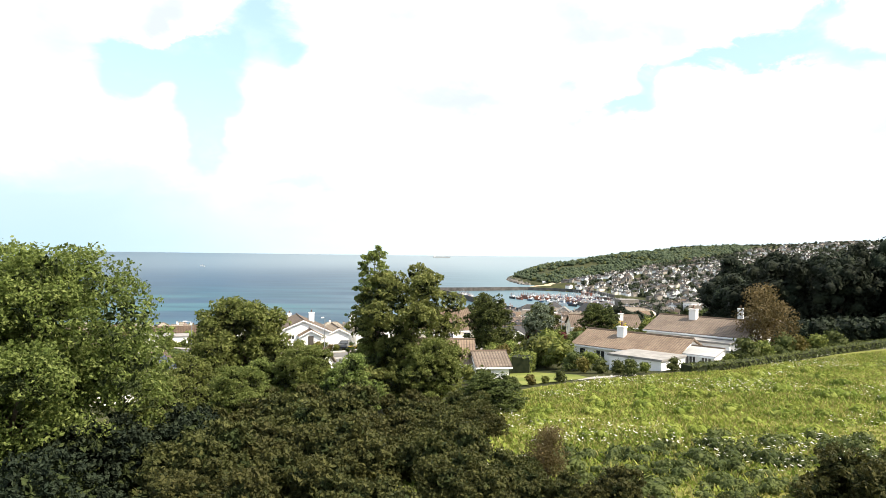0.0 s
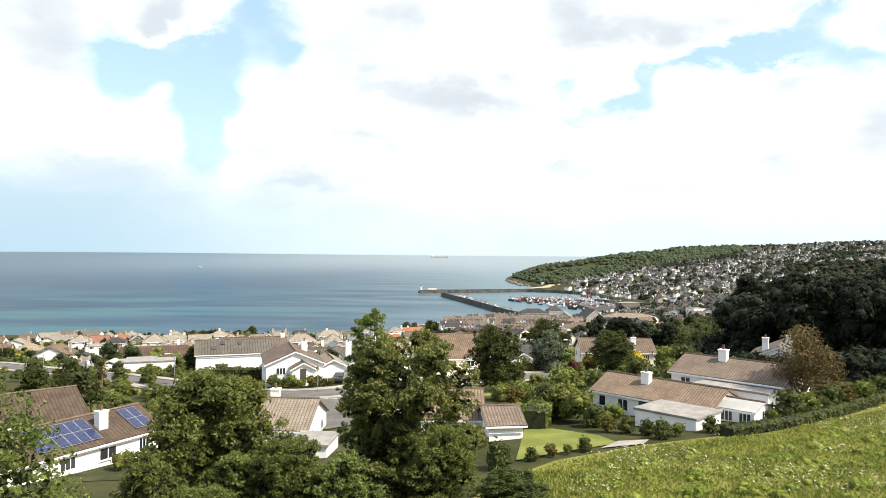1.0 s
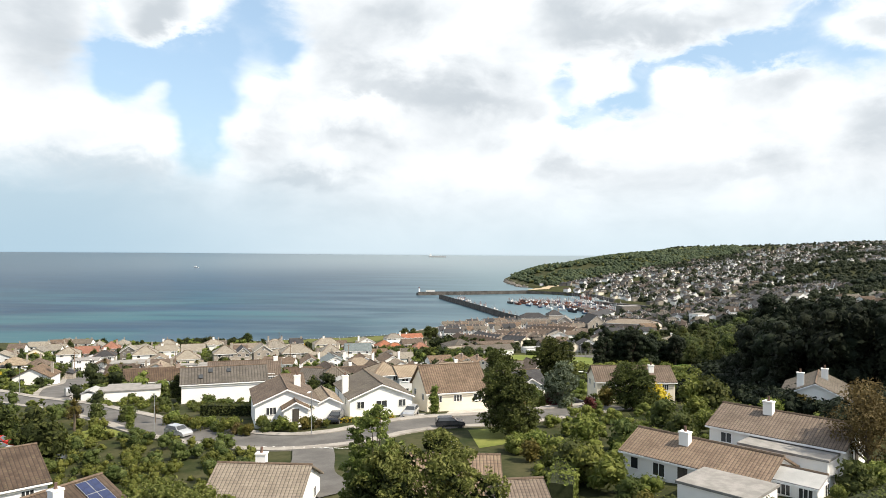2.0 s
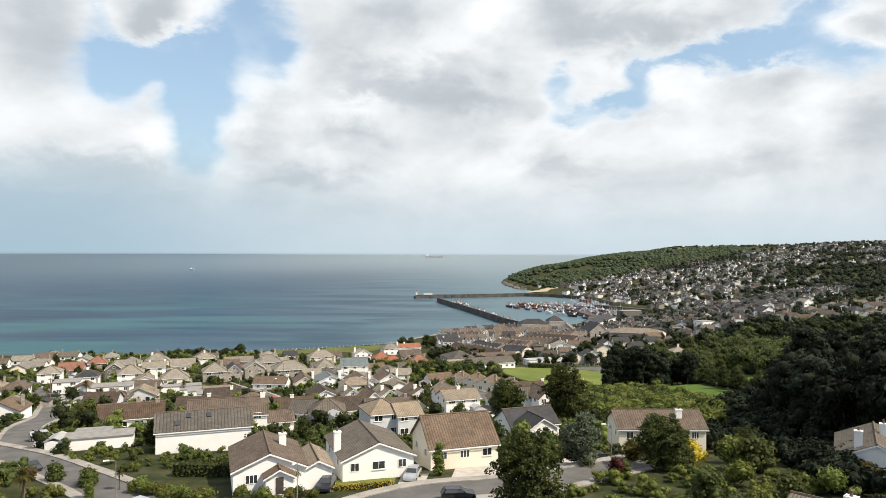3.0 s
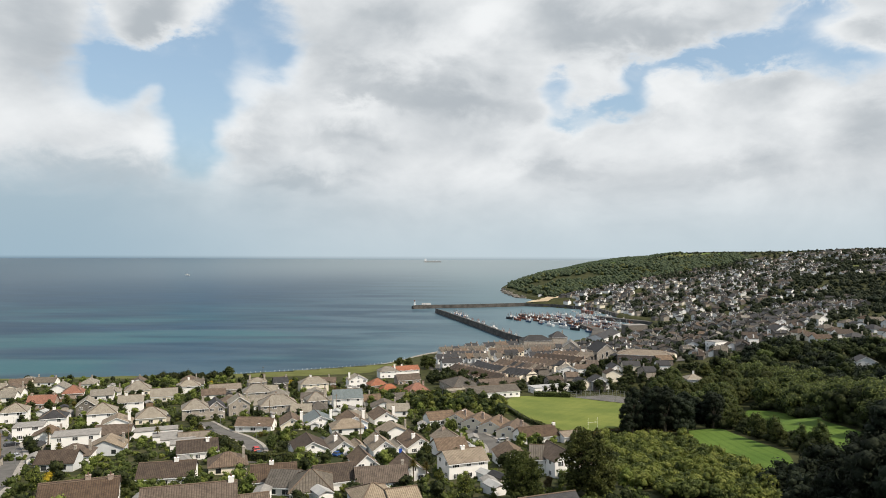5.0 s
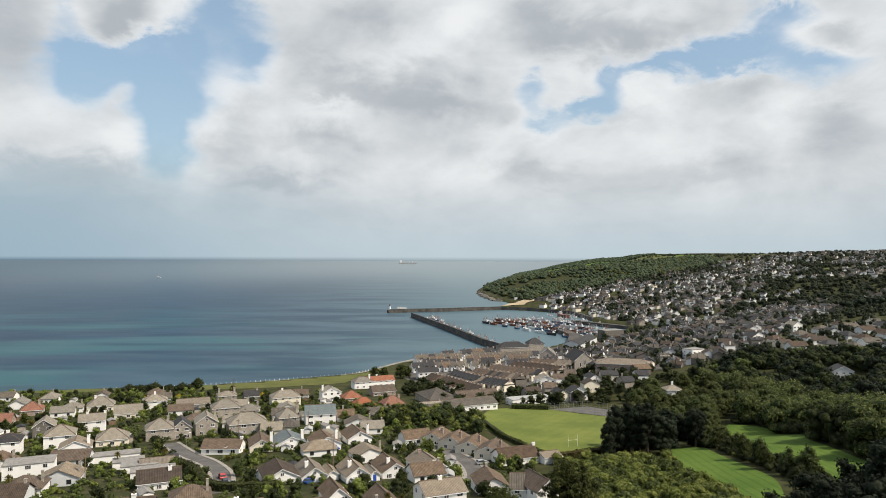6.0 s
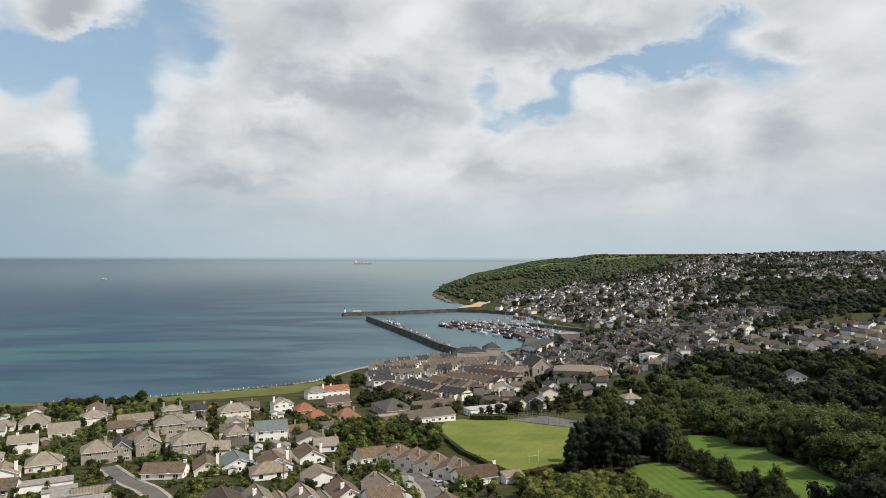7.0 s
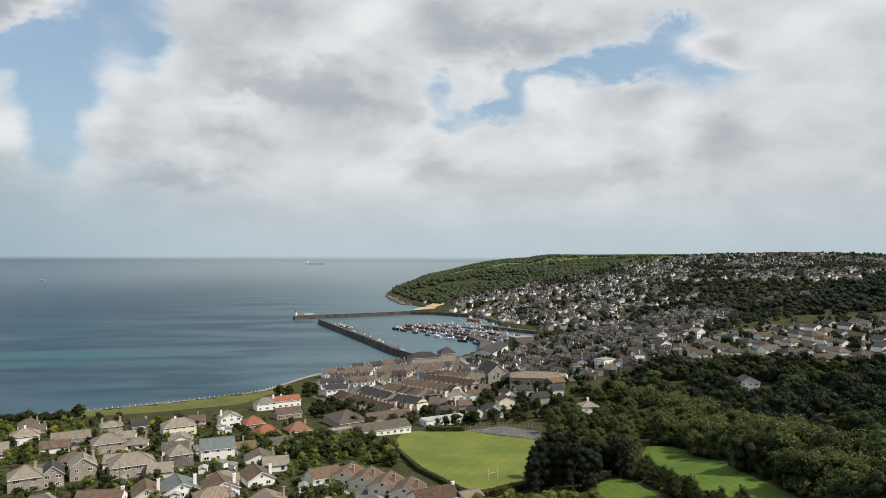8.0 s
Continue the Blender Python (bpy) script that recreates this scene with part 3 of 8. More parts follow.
class Shape:
    """Collects boxes and prisms, with UVs in metres, into one mesh."""

    def __init__(self):
        self.v, self.f, self.uv = [], [], []

    def face(self, *pts, uvs=None):
        k = len(self.v)
        self.v += pts
        self.f.append(tuple(range(k, k + len(pts))))
        if uvs is None:
            o, a = Vector(pts[0]), Vector(pts[1]) - Vector(pts[0])
            normal = a.cross(Vector(pts[-1]) - o)
            side = Vector((0, 0, 1)).cross(normal)
            side = side.normalized() if side.length > 1e-5 else Vector((1, 0, 0))
            rise = normal.normalized().cross(side) if normal.length > 1e-9 else Vector((0, 1, 0))
            uvs = [(Vector(p).dot(side), Vector(p).dot(rise)) for p in pts]
        self.uv += uvs
        return self

    def box(self, x0, x1, y0, y1, z0, z1, m=None, taper=0.0):
        t = taper
        p = [(x0, y0, z0), (x1, y0, z0), (x1, y1, z0), (x0, y1, z0), (x0 + t, y0 + t, z1), (x1 - t, y0 + t, z1), (x1 - t, y1 - t, z1), (x0 + t, y1 - t, z1)]
        if m is not None:
            p = [tuple(m @ Vector(q)) for q in p]
        for f in ((0, 3, 2, 1), (4, 5, 6, 7), (0, 1, 5, 4), (1, 2, 6, 5), (2, 3, 7, 6), (3, 0, 4, 7)):
            self.face(*[p[i] for i in f])
        return self

    def slab(self, pts, thick):
        """A sloping plate: pts counter-clockwise seen from outside; its thickness goes inwards."""
        a, b, c = (Vector(p) for p in pts[:3])
        down = (b - a).cross(c - a).normalized() * -thick
        low = [tuple(Vector(p) + down) for p in pts]
        self.face(*pts)
        self.face(*low[::-1])
        for i in range(len(pts)):
            j = (i + 1) % len(pts)
            self.face(pts[i], low[i], low[j], pts[j])
        return self

    def tube(self, path, radii, sides=6):
        """A tapered limb along points."""
        rings = []
        for i, p in enumerate(path):
            p = Vector(p)
            ahead = (Vector(path[min(i + 1, len(path) - 1)]) - Vector(path[max(i - 1, 0)])).normalized()
            side = ahead.orthogonal().normalized()
            other = ahead.cross(side)
            rings.append([tuple(p + (side * math.cos(2 * math.pi * k / sides) + other * math.sin(2 * math.pi * k / sides)) * radii[i]) for k in range(sides)])
        for r, q in zip(rings, rings[1:]):
            for k in range(sides):
                self.face(r[k], r[(k + 1) % sides], q[(k + 1) % sides], q[k])
        self.face(*rings[-1])
        return self

    def mesh(self, name, mat):
        return raw(name, self.v, self.f, mat, self.uv)


KEPT = {}


def kept(key, make):
    if key not in KEPT:
        KEPT[key] = make()
    return KEPT[key]


# ---------- ground pieces
def drape(poly, lift, step=5.0):
    """A patch of ground cut to a polygon and laid over the land."""
    bm = bmesh.new()
    bm.faces.new([bm.verts.new((x, y, 0)) for x, y in poly])
    xs, ys = [p[0] for p in poly], [p[1] for p in poly]
    for axis, lo, hi in ((0, min(xs), max(xs)), (1, min(ys), max(ys))):
        k = math.ceil(lo / step) * step
        while k < hi:
            co = (k, 0, 0) if axis == 0 else (0, k, 0)
            bmesh.ops.bisect_plane(bm, geom=bm.verts[:] + bm.edges[:] + bm.faces[:], plane_co=co, plane_no=(1, 0, 0) if axis == 0 else (0, 1, 0))
            k += step
    co = np.array([v.co[:2] for v in bm.verts])
    zs = height(co[:, 0], co[:, 1]) + lift
    for v, z in zip(bm.verts, zs):
        v.co.z = z
    bmesh.ops.recalc_face_normals(bm, faces=bm.faces[:])
    me = bpy.data.meshes.new("patch")
    bm.to_mesh(me)
    bm.free()
    if len(me.polygons) and me.polygons[0].normal.z < 0:
        me.flip_normals()
    return me


def ground_patch(name, poly, mat, label, category, lift=0.06, step=5.0, rounded=0):
    if rounded:
        poly = curve_through(poly + poly[:1], rounded)[:-1]
    me = drape(poly, lift, step)
    me.materials.append(M[mat])
    return solid(name, me, label, category, kind="structure")


def curve_through(pts, n=6):
    """A smooth line through points."""
    out, p = [], [np.array(q, float) for q in pts]
    for i in range(len(p) - 1):
        a, b, c, d = p[max(i - 1, 0)], p[i], p[i + 1], p[min(i + 2, len(p) - 1)]
        for k in range(n):
            t = k / n
            out.append(tuple(0.5 * (2 * b + (c - a) * t + (2 * a - 5 * b + 4 * c - d) * t * t + (3 * b - a - 3 * c + d) * t ** 3)))
    return out + [tuple(p[-1])]


def strip(pts, left, right, lift, deep=0.0):
    """A ribbon along a line between two side offsets (right positive), draped over the land, with its edges going down by deep."""
    p = np.array(pts, float)
    g = np.gradient(p, axis=0)
    g /= np.linalg.norm(g, axis=1)[:, None]
    side = np.stack([g[:, 1], -g[:, 0]], 1)
    rows = [p + side * o for o in (left, right)]
    zs = [height(r[:, 0], r[:, 1]) + lift for r in rows]
    mid = height(p[:, 0], p[:, 1]) + lift
    zs = [np.maximum(z, mid - 0.02) if abs(left) < 8 else z for z in zs]
    verts = [(*rows[k][i], zs[k][i]) for i in range(len(p)) for k in (0, 1)]
    faces = [(2 * i, 2 * i + 1, 2 * i + 3, 2 * i + 2) for i in range(len(p) - 1)]
    if deep:
        n = len(verts)
        verts += [(x, y, z - deep) for x, y, z in verts]
        for i in range(len(p) - 1):
            faces += [(2 * i + 1, n + 2 * i + 1, n + 2 * i + 3, 2 * i + 3), (2 * i + 2, n + 2 * i + 2, n + 2 * i, 2 * i)]
    return verts, faces


ROADS = []


def road(pts, wide, label, pavement=1.6, lift=0.10):
    line = curve_through(pts, 8)
    ROADS.append(line)
    v, f = strip(line, -wide / 2, wide / 2, lift)
    solid("road", raw("road", v, f, "asphalt"), label, "road", kind="structure")
    if pavement:
        for s in (-1, 1):
            a, b = sorted((s * wide / 2, s * (wide / 2 + pavement)))
            v, f = strip(line, a, b, lift + 0.12, 0.3)
            solid("pavement", raw("pavement", v, f, "paving"), "grey concrete pavement with a raised kerb beside the road", "pavement", kind="structure")
    return line


# ---------- houses
def window_mesh(w, h, bars, proud):
    def make():
        s, t = Shape(), 0.07
        s.box(-w / 2, w / 2, -proud, 0.02, -h / 2, -h / 2 + t).box(-w / 2, w / 2, -proud, 0.02, h / 2 - t, h / 2)
        for k in range(bars + 2):
            x = -w / 2 + t / 2 + (w - t) * k / (bars + 1)
            s.box(x - t / 2, x + t / 2, -proud, 0.02, -h / 2 + t, h / 2 - t)
        g = Shape().box(-w / 2 + 0.03, w / 2 - 0.03, -proud * 0.45, 0.01, -h / 2 + 0.03, h / 2 - 0.03)
        c = Shape().box(-w / 2 - 0.08, w / 2 + 0.08, -proud - 0.07, 0.02, -h / 2 - 0.07, -h / 2)
        return s.mesh("window_frame", "trim"), g.mesh("pane", "pane"), c.mesh("sill", "trim")
    return kept(("window", w, h, bars, proud), make)


def window(parent, x, y, z, turn, w, h, bars=1):
    """A window on a wall, facing -y before it is turned."""
    frame_mesh, glass, sill = window_mesh(w, h, bars, 0.06)
    ob = part("window", frame_mesh, parent, m=pose(x, y, z, 0, 0, turn))
    part("pane", glass, ob)
    if w > 1.25 and bars == 1:
        part("sill", sill, ob)
    return ob


def door(parent, x, y, z, turn, mat="door_dark", w=0.95, h=2.05):
    me = kept(("door", mat, w, h), lambda: Shape().box(-w / 2, w / 2, -0.05, 0.02, 0, h).box(-w / 2 + 0.15, w / 2 - 0.15, -0.065, 0, 0.2, 0.9).box(-w / 2 + 0.15, w / 2 - 0.15, -0.065, 0, 1.15, h - 0.2).mesh("door", mat))
    return part("door", me, parent, m=pose(x, y, z, 0, 0, turn))


def chimney(parent, x, y, z0, z1, mat="white", w=0.95, d=0.75, pots=1):
    def make():
        s = Shape().box(-w / 2, w / 2, -d / 2, d / 2, 0, z1 - z0 - 0.15).box(-w / 2 - 0.06, w / 2 + 0.06, -d / 2 - 0.06, d / 2 + 0.06, z1 - z0 - 0.15, z1 - z0)
        return s.mesh("chimney", mat)
    ob = part("chimney", kept(("chimney", mat, w, d, round(z1 - z0, 2)), make), parent, m=pose(x, y, z0))
    pot = kept("pot", lambda: Shape().tube([(0, 0, 0), (0, 0, 0.12), (0, 0, 0.45), (0, 0, 0.5)], [0.17, 0.14, 0.12, 0.15], 8).mesh("pot", "pot"))
    for k in range(pots):
        part("chimney_pot", pot, ob, m=pose((k - (pots - 1) / 2) * 0.42, 0, z1 - z0))
    return ob


def roof_shape(kind, L, D, e, rise, over=0.35, thick=0.16):
    """Roof plates over a body L by D centred on 0, eaves at e. p: ridge along x; g: ridge along y; h: hipped; f: flat."""
    s, ridge = Shape(), Shape()
    a, b = L / 2, D / 2
    if kind == "f":
        s.box(-a - 0.15, a + 0.15, -b - 0.15, b + 0.15, e, e + 0.22)
        return s, None
    if kind in "pg":
        if kind == "g":
            a, b = b, a
        k = rise / b
        eb, ez = b + over, e - over * k + 0.06
        top = e + rise + 0.06
        plates = [[(-a - over, -eb, ez), (a + over, -eb, ez), (a + over, 0, top), (-a - over, 0, top)], [(a + over, eb, ez), (-a - over, eb, ez), (-a - over, 0, top), (a + over, 0, top)]]
        line = [[(-a - over, 0, top), (a + over, 0, top)]]
        turn = (lambda p: (-p[1], p[0], p[2])) if kind == "g" else (lambda p: p)
        for p in plates:
            s.slab([turn(q) for q in p], thick)
        line = [[turn(q) for q in r] for r in line]
    else:
        k = rise / b
        ez, top = e - over * k + 0.06, e + rise + 0.06
        A, B = a + over, b + over
        r = max(a - b, 0.25)
        c = [(-A, -B, ez), (A, -B, ez), (A, B, ez), (-A, B, ez)]
        t0, t1 = (-r, 0, top), (r, 0, top)
        s.face(c[0], c[1], t1, t0).face(c[2], c[3], t0, t1).face(c[1], c[2], t1).face(c[3], c[0], t0)
        low = [(x, y, z - thick) for x, y, z in c]
        for i in range(4):
            s.face(low[i], low[(i + 1) % 4], c[(i + 1) % 4], c[i])
        s.face(*low[::-1])
        line = [[t0, t1], [c[0], t0], [c[1], t1], [c[2], t1], [c[3], t0]]
    for p, q in line:
        p, q = Vector(p) + Vector((0, 0, 0.02)), Vector(q) + Vector((0, 0, 0.02))
        ridge.tube([p, q], [0.13, 0.13], 5)
    return s, ridge


def house(name, x, y, turn, L, D, e, rise, kind, wall="white", roof="tile_brown", label="", chims=(), wins=(), z=None, category="house", group="", storeys=1, plinth=1.6, doors=(), over=0.35):
    """A house of body L by D whose front faces -y before it is turned. chims: (x, y, top above the eaves, material).
    wins: (side, place along it, height of the middle, width, height, bars); sides f, b, l, r."""
    z = ground_z(x, y) if z is None else z
    ob = thing(name, pose(x, y, z, 0, 0, turn), label, category, group)
    a, b = L / 2, D / 2
    s = Shape().box(-a, a, -b, b, -plinth, e)
    if kind == "p":
        for q in (-1, 1):
            s.face((q * a, -b * q, e), (q * a, b * q, e), (q * a, 0, e + rise))
    elif kind == "g":
        for q in (-1, 1):
            s.face((a * q, b * q, e), (-a * q, b * q, e), (0, b * q, e + rise))
    part("wall", s.mesh("wall", wall), ob)
    rs, ridge = roof_shape(kind, L, D, e, rise, over)
    top = part("roof", rs.mesh("roof", roof), ob)
    if ridge:
        part("ridge_cap", ridge.mesh("ridge_cap", "ridge"), top)
    # white fascia boards under the eaves
    if kind in "ph":
        k = rise / b
        f = Shape()
        for q in (-1,):
            y0 = q * (b + over)
            f.box(-a - (over if kind == "p" else 0), a + (over if kind == "p" else 0), min(y0, y0 + 0.04 * q), max(y0, y0 + 0.04 * q), e - over * k - 0.2, e - over * k - 0.02)
        part("fascia", f.mesh("fascia", "trim"), ob)
    elif kind == "g":
        k = rise / a
        f = Shape()
        for q in (-1,):
            y0 = q * (b + over)
            for w in (-1, 1):
                p0, p1 = (w * (a + over), y0, e - over * k - 0.03), (0, y0, e + rise - 0.03)
                y1 = y0 + 0.04 * q
                f.face(p0, p1, (p1[0], y0, p1[2] - 0.2), (p0[0], y0, p0[2] - 0.2))
                f.face((p0[0], y1, p0[2]), (p1[0], y1, p1[2]), (p1[0], y1, p1[2] - 0.2), (p0[0], y1, p0[2] - 0.2))
                f.face(p0, p1, (p1[0], y1, p1[2]), (p0[0], y1, p0[2]))
                f.face((p0[0], y0, p0[2] - 0.2), (p1[0], y0, p1[2] - 0.2), (p1[0], y1, p1[2] - 0.2), (p0[0], y1, p0[2] - 0.2))
        part("bargeboard", f.mesh("bargeboard", "trim"), ob)
    for cx, cy, ct, cm in chims:
        chimney(ob, cx, cy, e - 0.3, e + ct, cm, pots=1 if ct < 4 else 2)
    spots = {"f": (0, lambda u: (u, -b)), "b": (180, lambda u: (u, b)), "l": (-90, lambda u: (-a, u)), "r": (90, lambda u: (a, u))}
    for side, u, h, w, t, bars in wins:
        turned, spot = spots[side]
        window(ob, *spot(u), h, turned, w, t, bars)
    for side, u, mat in doors:
        turned, spot = spots[side]
        door(ob, *spot(u), 0.1, turned, mat)
    return ob


def plain_windows(L, D, e, seed=0, gable=False, rise=2.0, kind="p", sides="lr"):
    """Windows along the front and the sides, a row for each storey."""
    r = random.Random(seed)
    out = []
    storeys = 2 if e > 4 else 1
    for s in range(storeys):
        zc = 1.45 + 2.6 * s
        n = max(2, int(L / 3.3))
        for k in range(n):
            u = -L / 2 + L * (k + 0.5) / n
            out.append(("f", round(u, 2), zc, r.choice((1.2, 1.5, 1.8)), 1.15, r.choice((1, 2))))
        for side in sides:
            m = 1 if D < 8 else 2
            for k in range(m):
                out.append((side, round(-D / 2 + D * (k + 0.5) / m, 2), zc, 1.1, 1.1, 1))
    if kind == "g" and rise > 2.2:
        out.append(("f", 0, e + rise * 0.35, 1.0, 0.9, 1))
    return out


def town_house(x, y, turn, L, D, e, rise, wall, roof, kind, label, group):
    key = (round(L), round(D), round(e), kind)
    def body():
        s = Shape().box(-L / 2, L / 2, -D / 2, D / 2, -2.5, e)
        if kind == "p":
            s.face((L / 2, -D / 2, e), (L / 2, D / 2, e), (L / 2, 0, e + rise)).face((-L / 2, D / 2, e), (-L / 2, -D / 2, e), (-L / 2, 0, e + rise))
        elif kind == "g":
            s.face((-L / 2, -D / 2, e), (L / 2, -D / 2, e), (0, -D / 2, e + rise)).face((L / 2, D / 2, e), (-L / 2, D / 2, e), (0, D / 2, e + rise))
        return s.mesh("house", wall)
    ob = solid("house", kept(("far_wall", wall, *key), body), label, "house", group, m=pose(x, y, ground_z(x, y), 0, 0, turn))
    part("roof", kept(("far_roof", roof, *key), lambda: roof_shape(kind, L, D, e, rise)[0].mesh("roof", roof)), ob)
    part("chimney", kept(("far_stack", round(e), round(L)), lambda: Shape().box(L / 2 - 1.0, L / 2 - 0.4, -0.3, 0.3, e, e + rise + 0.8).box(L / 2 - 1.05, L / 2 - 0.35, -0.35, 0.35, e + rise + 0.8, e + rise + 0.92).mesh("chimney", "stone")), ob)
    glass = kept("far_pane", lambda: Shape().box(-0.6, 0.6, -0.06, 0.02, -0.6, 0.6).mesh("window", "pane"))
    part("window", glass, ob, m=pose(-L / 4, -D / 2, 1.6))
    part("window", glass, ob, m=pose(L / 4, -D / 2, 1.6))
    return ob


# ---------- plants
def leaf_cloud(rng, centres, radii, count, size, outward=0.55, flat=1.0, shell=0.45):
    """Leaves scattered in the outer shells of lobes; each is a small kite of four corners."""
    centres, radii = np.asarray(centres, float), np.asarray(radii, float)
    if radii.ndim == 1:
        radii = np.stack([radii, radii, radii * flat], 1)
    area = (radii[:, 0] * radii[:, 1] * radii[:, 2]) ** (2 / 3)
    pick = rng.choice(len(centres), count, p=area / area.sum())
    d = rng.normal(size=(count, 3))
    d /= np.linalg.norm(d, axis=1)[:, None]
    depth = (1 - shell * rng.random(count) ** 2) * lumps(d, pick)
    at = centres[pick] + d * radii[pick] * depth[:, None]
    normal = d * outward + rng.normal(size=(count, 3)) * 0.6 + (0, 0, 0.25)
    normal /= np.linalg.norm(normal, axis=1)[:, None]
    along = np.cross(normal, rng.normal(size=(count, 3)))
    along /= np.linalg.norm(along, axis=1)[:, None] + 1e-9
    across = np.cross(normal, along)
    k = size * (0.6 + 0.8 * rng.random(count))[:, None]
    return np.stack([at - along * k, at + across * k * 0.55 + normal * k * 0.12, at + along * k, at - across * k * 0.55 + normal * k * 0.12], 1)


def lobes(rng, w, h, base, n, spread=0.62, size=0.42):
    """Lobes of a crown w wide and h high over base: an uneven heap."""
    c, r = [], []
    for k in range(n):
        a, q = rng.random() * 2 * math.pi, math.sqrt(rng.random()) * spread
        z = rng.random()
        shrink = math.sqrt(max(0.02, 1 - ((z - 0.38) / 0.68) ** 2)) if z > 0.38 else 0.8 + 0.2 * z / 0.38
        s = w / 2 * size * (0.75 + 0.5 * rng.random())
        c.append((math.cos(a) * q * w / 2 * shrink, math.sin(a) * q * w / 2 * shrink, base + s * 0.7 + z * (h - 1.5 * s)))
        r.append((s, s, s * (0.72 + 0.25 * rng.random())))
    return c, r


def sprays(rng, c, r, each, size):
    """Small sprays of leaves standing out all over the lobes of a crown."""
    spots, sizes = [], []
    for (x, y, z), (rx, ry, rz) in zip(c, r):
        for k in range(each):
            d = rng.normal(size=3) + (0, 0, 0.35)
            d /= np.linalg.norm(d)
            q = rng.uniform(0.8, 1.12)
            s = size * rng.uniform(0.6, 1.3)
            spots.append((x + d[0] * rx * q, y + d[1] * ry * q, z + d[2] * rz * q))
            sizes.append((s, s, s * 0.62))
    return spots, sizes


def crown_mesh(seed, w, h, base, n, count, size, mat, core=0.72, spread=0.62, lobe=0.42, outward=0.55, spray=0, under="leaf_inner_shade"):
    rng = np.random.default_rng(seed)
    c, r = lobes(rng, w, h, base, n, spread, lobe)
    if spray:
        q = leaf_cloud(rng, *sprays(rng, c, r, spray, w / 2 * lobe * 0.34), count, size, outward)
    else:
        q = leaf_cloud(rng, c, r, count, size, outward)
    if not core:
        return quads("crown", q, mat), c
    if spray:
        # darker leaves within the lobes paint the shaded inside of the crown
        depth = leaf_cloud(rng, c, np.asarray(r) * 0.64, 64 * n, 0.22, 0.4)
        return quads("crown", np.concatenate([q, depth]), mat, None, "leaf_inner_shade", len(depth)), c
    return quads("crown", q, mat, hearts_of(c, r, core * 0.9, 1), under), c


def trunk_mesh(seed, h, base, c, thick):
    """A tapered, slightly bent trunk and limbs that reach to the lobes."""
    r = random.Random(seed)
    s = Shape()
    bend = (r.uniform(-0.4, 0.4), r.uniform(-0.4, 0.4))
    path = [(bend[0] * math.sin(k / 4 * 2), bend[1] * k / 4, -0.6 + (h * 0.75 + 0.6) * k / 4) for k in range(5)]
    s.tube(path, [thick * q for q in (1.25, 1.0, 0.8, 0.55, 0.25)], 8)
    for x, y, z in list(c)[:: max(1, len(c) // 9)]:
        k = min(0.85, max(0.3, (z - 1.5) / max(h, 1) * 0.75))
        b = Vector((bend[0] * math.sin(k * 2), bend[1] * k, -0.6 + (h * 0.75 + 0.6) * k))
        e = Vector((x, y, z))
        s.tube([b, b.lerp(e, 0.5) + Vector((0, 0, -0.2)), e], [thick * 0.45, thick * 0.28, thick * 0.08], 5)
    return s.mesh("trunk", "bark")


def tree_kind(key, label, w, h, base, n, count, size, mat, thick=0.3, core=0.72, spread=0.62, lobe=0.42, seed=1, outward=0.55, name="tree", category="tree", spray=0):
    """A first tree of a kind, parked as a template: returns a function that plants copies."""
    crown, c = crown_mesh(seed, w, h, base, n, count, size, mat, core, spread, lobe, outward, spray, "leaf_inner_shade" if thick and mat != "leaf_dark" else None)
    trunk = trunk_mesh(seed, h, base, c, thick) if thick else None

    def plant(x, y, scale=1.0, turn=0.0, z=None, label2="", group="", tall=1.0, sink=0.0):
        z = ground_z(x, y) if z is None else z
        ob = thing(name, pose(x, y, z - sink, 0, 0, turn) @ Matrix.Diagonal((scale, scale, scale * tall, 1)), label2 or label, category, group)
        part("crown", crown, ob)
        if trunk:
            part("trunk", trunk, ob)
        return ob
    return plant


